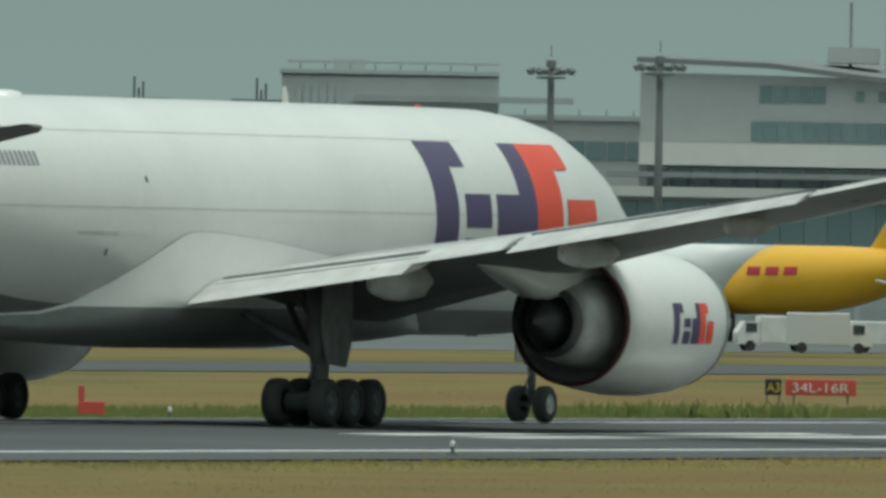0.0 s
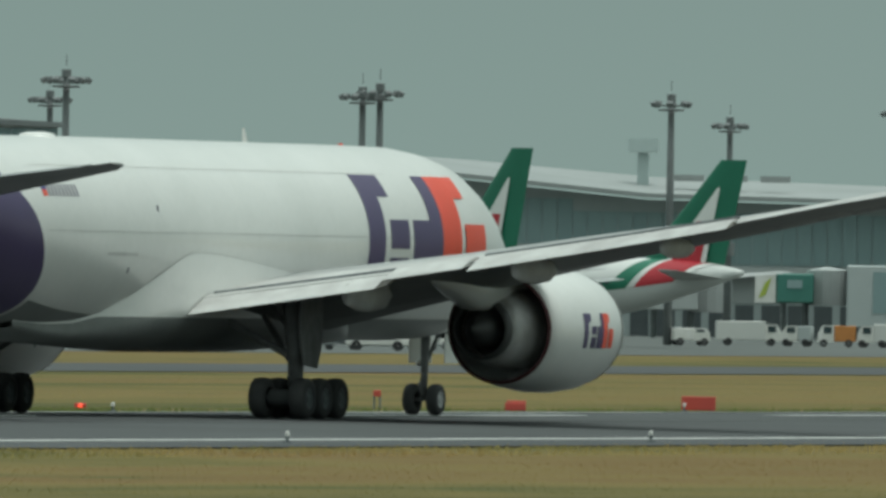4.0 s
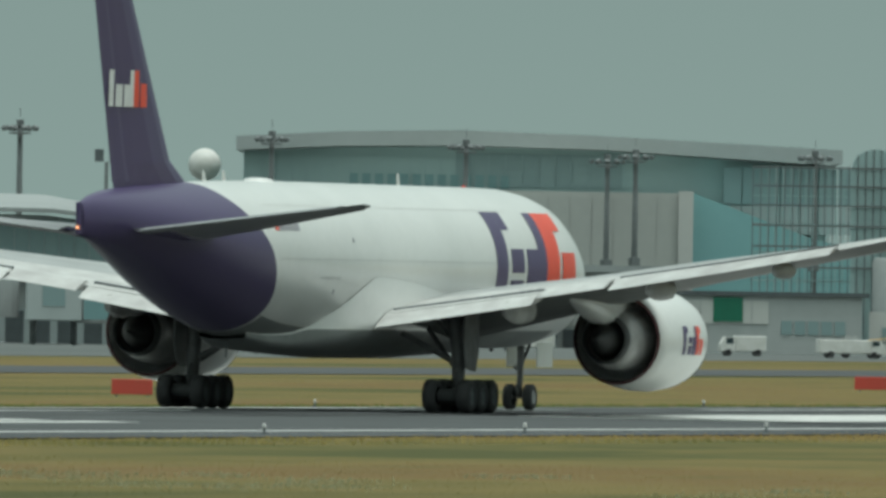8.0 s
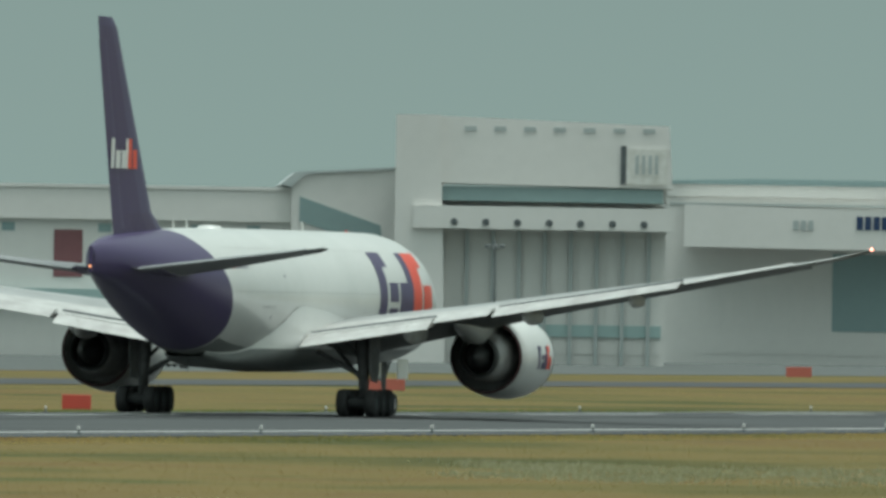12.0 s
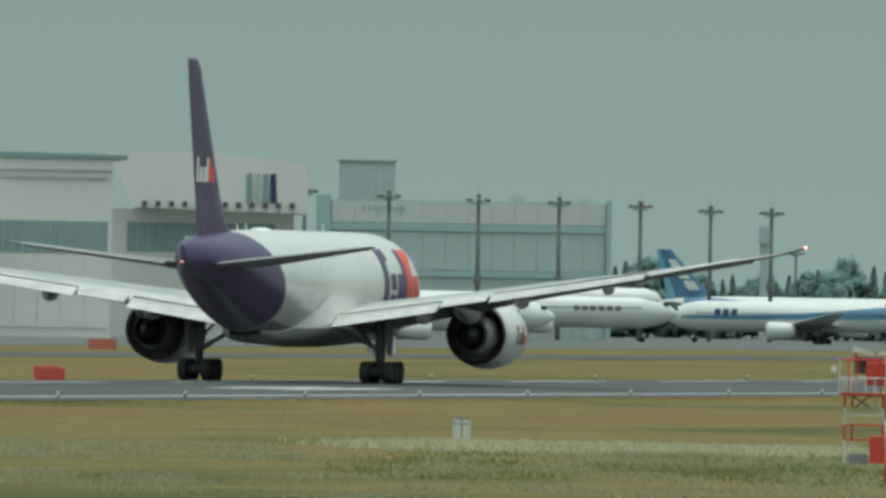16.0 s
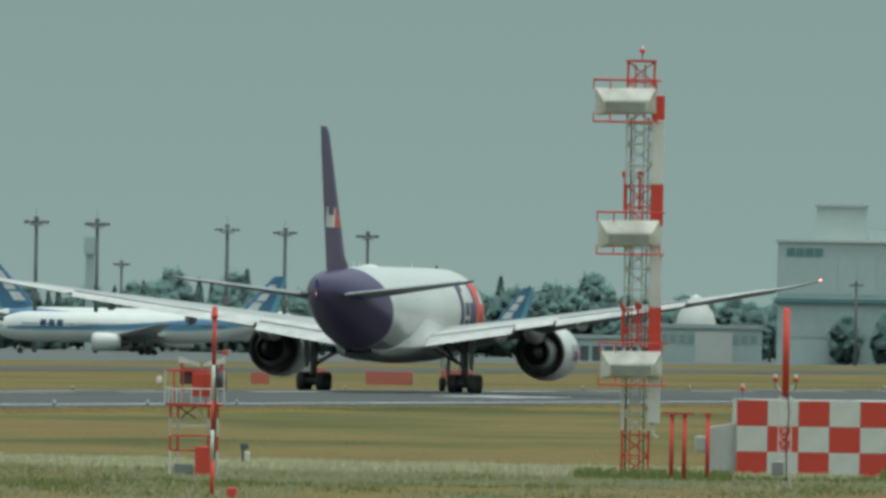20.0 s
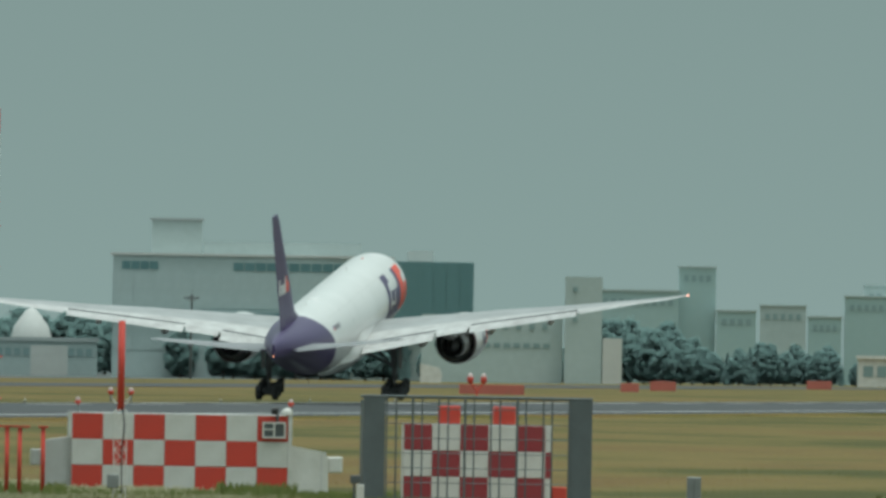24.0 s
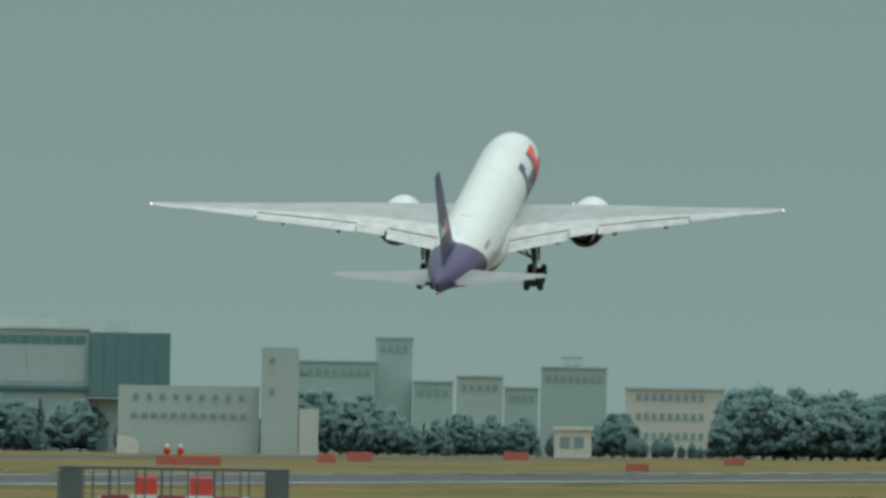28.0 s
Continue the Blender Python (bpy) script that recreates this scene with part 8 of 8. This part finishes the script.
kinds = [tree(1, False), tree(2, False), tree(3, True), tree(4, False), tree(5, True)]
rg = random.Random(21)
spots = []
b = 10.95
while b > 8.45:
    h = 13.8 + 1.2 * math.sin(b * 7.0) + rg.uniform(-1.8, 1.5)
    if 10.66 < b < 10.82:
        h += 4
    if rg.random() < 0.12:
        h += 3
    spots.append((b, 4650 + rg.uniform(-60, 120), h, rg.random() < 0.35))
    b -= rg.uniform(0.022, 0.036)
b = 8.45
while b > 5.5:
    h = rg.uniform(8.5, 11.5) if b > 7.8 else rg.uniform(6, 9.5)
    if b < 6.12:
        h = rg.uniform(13, 16.5)
    if 7.08 < b < 7.27:
        h = rg.uniform(10, 13.5)
    if 6.13 < b < 6.385:
        h = rg.uniform(2.0, 4.5)
    if 6.48 < b < 6.62:
        h = rg.uniform(3.5, 6)
    spots.append((b, (4330 if b < 6.12 else 4290) + rg.uniform(-30, 60), h, rg.random() < 0.12))
    b -= rg.uniform(0.022, 0.040)
used = set()
for b, r, h, con in spots:
    i = rg.choice((2, 4)) if con else rg.choice((0, 1, 3))
    p = polar(b, r)
    k = (h - ground_height(p.y)) / (18.0 if con else 13.6)
    m = pose(p.x, p.y, ground_height(p.y), 0, 0, rg.uniform(0, 360))
    ob = copy_thing(kinds[i], m) if i in used else kinds[i]
    used.add(i)
    ob.matrix_basis = m @ Matrix.Diagonal((k, k, k, 1))


# ---- grass and scrub ----
def tufts(name, label, n, x_of, y_of, size, m, seed, lean=0.5):
    """Blades in small tufts over a stretch of the field."""
    rg = np.random.default_rng(seed)
    x, y = x_of(rg, n), y_of(rg, n)
    z = np.array([ground_height(v) for v in y])
    h = size * rg.uniform(0.5, 1.3, n)
    verts, faces = np.empty((n * 9, 3)), np.empty((n * 3, 3), int)
    for j in range(3):
        a = rg.uniform(0, 2 * np.pi, n)
        w = h * rg.uniform(0.10, 0.22, n)
        lx, ly = rg.normal(0, lean, n) * h * 0.6, rg.normal(0, lean, n) * h * 0.6
        for q, (dx, dy, dz) in enumerate(((np.cos(a) * w, np.sin(a) * w, 0 * h - 0.02), (-np.cos(a) * w, -np.sin(a) * w, 0 * h - 0.02), (lx, ly, h * rg.uniform(0.7, 1.1, n)))):
            verts[j * 3 + q::9] = np.stack([x + dx, y + dy, z + dz], 1)
        faces[j::3] = np.stack([np.arange(n) * 9 + j * 3 + q for q in range(3)], 1)
    me = bpy.data.meshes.new(name)
    me.from_pydata(verts.tolist(), [], faces.tolist())
    me.materials.append(m)
    return tagged(new(name, me), label, "grass", kind="stuff")


def blade_mat(name, c, tint):
    m = bpy.data.materials.new(name)
    m.use_nodes = True
    nt = m.node_tree
    b = nt.nodes["Principled BSDF"]
    b.inputs["Roughness"].default_value = 0.9
    geo, ramp = nt.nodes.new("ShaderNodeNewGeometry"), nt.nodes.new("ShaderNodeValToRGB")
    ramp.color_ramp.elements[0].color, ramp.color_ramp.elements[1].color = (*c, 1), (*tint, 1)
    nt.links.new(geo.outputs["Random Per Island"], ramp.inputs[0])
    leafy(nt, ramp.outputs[0], 3.0)
    return m


STRAWSEED = blade_mat("straw_seed_heads", (0.27, 0.26, 0.17), (0.16, 0.155, 0.075))
SEED = blade_mat("pale_seed_heads", (0.40, 0.375, 0.26), (0.19, 0.185, 0.085))
FRESH = blade_mat("green_grass_blades", (0.085, 0.115, 0.036), (0.125, 0.130, 0.045))


def fan(r0, r1, b0, b1):
    """Evenly spread places between two distances and two bearings."""
    def pick(rg, n):
        r = np.sqrt(rg.uniform(r0 ** 2, r1 ** 2, n))
        a = np.radians(rg.uniform(b1, b0, n))
        pick.y = r * np.sin(a)
        return r * np.cos(a)
    return pick, lambda rg, n: pick.y


for nm, lab, n, r0, r1, b0, b1, size, m, sd in (
        ("near_grass", "dry yellow grass in front of the runway", 60000, 380, 640, 26.5, 15.5, 0.05, BLADES, 1),
        ("near_grass", "dry yellow grass in front of the runway", 90000, 440, 1000, 15.5, 5.6, 0.06, BLADES, 2),
        ("near_grass", "dry yellow grass in front of the runway", 70000, 1000, 1800, 12.0, 5.4, 0.05, BLADES, 3)):
    fx, fy = fan(r0, r1, b0, b1)
    tufts(nm, lab, n, fx, fy, size, m, sd)


def drifts(r0, r1, b0, b1, near_far):
    """Places gathered in drifts across a belt between two distances; near_far leans them to its far rim."""
    def pick(rg, n):
        m = n // 110
        cb, cr = rg.uniform(b1, b0, m), rg.beta(*near_far, m)
        k = rg.integers(0, m, n)
        a = np.radians(cb[k] + rg.normal(0, 0.075, n))
        r = r0 + (r1 - r0) * np.clip(cr[k] + rg.normal(0, 0.08, n), 0, 1)
        pick.y = r * np.sin(a)
        return r * np.cos(a)
    return pick, lambda rg, n: pick.y


fx, fy = drifts(752, 792, 11.5, 8.2, (2.2, 1.2))
tufts("flowering_grass", "pale flowering grass in front of the runway", 30000, fx, fy, 0.24, SEED, 4)
fx, fy = drifts(700, 765, 11.2, 8.2, (1.5, 1.5))
tufts("flowering_grass", "pale flowering grass in front of the runway", 9000, fx, fy, 0.17, STRAWSEED, 17)
fx, fy = drifts(640, 760, 11.6, 8.0, (1.5, 1.5))
tufts("green_grass", "patches of fresh green grass among the straw", 5000, fx, fy, 0.15, FRESH, 18)
fx, fy = drifts(560, 640, 13.0, 8.2, (1.5, 1.5))
tufts("flowering_grass", "pale flowering grass in front of the runway", 5000, fx, fy, 0.13, STRAWSEED, 5)
fx, fy = drifts(545, 600, 19.0, 14.5, (1.5, 1.5))
tufts("flowering_grass", "pale flowering grass in front of the runway", 2200, fx, fy, 0.12, STRAWSEED, 9)
fx, fy = drifts(600, 712, 11.4, 8.0, (1.6, 1.4))
tufts("flowering_grass", "pale flowering grass in front of the runway", 4500, fx, fy, 0.15, STRAWSEED, 16)
fx, fy = drifts(690, 770, 13.8, 11.7, (2.0, 1.5))
tufts("flowering_grass", "pale flowering grass in front of the runway", 7000, fx, fy, 0.16, STRAWSEED, 15)
tufts("runway_verge", "ragged green grass along the runway's far edge", 9000, lambda r, n: r.uniform(690, 1250, n), lambda r, n: r.uniform(292.5, 297, n), 0.17, FRESH, 6)
tufts("runway_verge", "ragged green grass along the runway's far edge", 22000, lambda r, n: r.uniform(560, 735, n), lambda r, n: 292.5 + 26 * r.beta(1.0, 1.5, n), 0.17, FRESH, 19)
fx, fy = fan(714, 722, 24.58, 23.9)
tufts("tall_weeds", "tall dark green weeds at the runway's edge", 260, fx, fy, 0.55, FRESH, 20)
tufts("far_grass", "dry grass beyond the runway", 60000, lambda r, n: r.uniform(560, 2400, n), lambda r, n: r.uniform(294, 405, n), 0.06, BLADES, 7)
tufts("runway_verge", "ragged grass along the runway's near edge", 40000, lambda r, n: r.uniform(440, 1900, n), lambda r, n: r.uniform(211, 218.6, n), 0.11, STRAW, 8, lean=0.8)


# a bare track crosses the field's corner behind a ridge of uncut grass
def track_edge(x):
    return 82.5 + 0.0914 * (x - 728)


bm = bmesh.new()
lanes = [[bm.verts.new((x, track_edge(x) - d, np.interp(track_edge(x) - d, (0, 60, 130, 205), [ground_height(v) for v in (0, 60, 130, 205)]) + 0.03)) for d in (0, 4, 9, 14, 20)] for x in range(560, 1701, 60)]
for p, q in zip(lanes, lanes[1:]):
    for i in range(4):
        bm.faces.new((p[i], q[i], q[i + 1], p[i + 1]))
tagged(part("service_track", bm, mat("tan_track_soil", (0.205, 0.155, 0.075), 0.95, scale=0.12, tint=(0.155, 0.125, 0.058), bump=0.4), None), "bare tan service track across the field", "track", kind="structure")
for n, m, size, sd in ((5000, FRESH, 0.17, 21), (2200, BLADES, 0.24, 22), (900, STRAWSEED, 0.24, 23)):
    def along(rg, k):
        along.x = rg.uniform(600, 1700, k)
        return along.x
    tufts("track_verge", "ridge of uncut green grass along the bare track", n, along, lambda rg, k: track_edge(along.x) + rg.normal(0.3, 0.7, k), size, m, sd)


def base_grass(name, label, b0, b1, r0, r1, n, size, m, seed):
    fx, fy = fan(r0, r1, b0, b1)
    tufts(name, label, n, fx, fy, size, m, seed, lean=0.35)


base_grass("hut_grass", "uncut green grass along the hut's foot", 8.30, 8.08, 754, 766, 260, 0.42, FRESH, 11)
base_grass("hut_grass", "uncut green grass along the hut's foot", 8.72, 7.30, 744, 766, 2600, 0.20, FRESH, 12)
base_grass("fence_grass", "uncut green grass along the fence", 7.92, 7.25, 714, 725, 1500, 0.24, FRESH, 13)
base_grass("tower_grass", "rough green grass round the tower's foot", 9.12, 8.70, 735, 768, 1200, 0.30, FRESH, 14)


def motions():
    def drift(t, k):
        """Along, aside, height, nose-up, heading and bank against the straight run, once the nose rises."""
        return smoothed((20.5, 22.5, 23, 24.5, 26, 28), k, t)
    walk(jet, [(t, pose(x + drift(t, (0, 0.8, 1.2, 3.5, 1.5, 2.5)), CENTRE + drift(t, (0, -0.2, -0.3, -0.15, -0.3, 0.3)), z + drift(t, (0, 0, -0.04, -0.44, -0.36, -0.16)),
                        drift(t, (0, -0.7, -0.92, -0.75, -0.9, -0.31)), -(a + drift(t, (0, 0, 0, -0.8, -0.56, 0))), drift(t, (0, -0.15, -0.3, -1.1, -1.1, -1.13)))) for t, x, z, a in ROLL])
    for w, s in zip(jet_wings, (-1, 1)):
        root = Matrix.Translation((4, s * 2.4, 3.75))
        walk(w, [(t, root @ pose(0, 0, 0, s * up, twist, 0) @ root.inverted()) for t, up, twist in ((0, -1.25, 0), (4, -1.2, 0), (7, -0.9, 0), (18, -0.9, 0), (20.5, -0.7, 0), (22.5, -0.2, 0.4),
                                                                                                    (23, 0.0, 0.7), (24.5, 0.45, 1.3), (26, 0.8, 1.5), (27, 1.1, 1.5), (28, 1.0, 1.5))])
    for truck, y in zip(jet_trucks, (-5.49, 5.49)):
        walk(truck, [(0, pose(0.3, y, 0.66)), (21, pose(0.3, y, 0.66)), (22.5, pose(0.3, y, 0.22, 0, 3.5)), (23, pose(0.3, y, -0.05, 0, 4.9)), (23.5, pose(0.3, y, -0.12, 0, 4.0)),
                     (24.2, pose(0.3, y, -0.12, 0, -8)), (25, pose(0.3, y, -0.12, 0, -13)), (28, pose(0.3, y, -0.12, 0, -13))])
    for st in jet_tailplanes:
        pivot = Matrix.Translation((-25.5, 0, 7.0))
        walk(st, [(t, pivot @ pose(0, 0, 0, 0, dip, 0) @ pivot.inverted()) for t, dip in ((0, 0), (21, 0), (23, 3.0), (28, 3.0))])
    start, head = small_jet.matrix_basis.copy(), small_jet.matrix_basis.to_3x3() @ Vector((1, 0, 0))
    walk(small_jet, [(t, Matrix.Translation(head * 15.8 * t) @ start) for t in (0, 2, 28)])


motions()
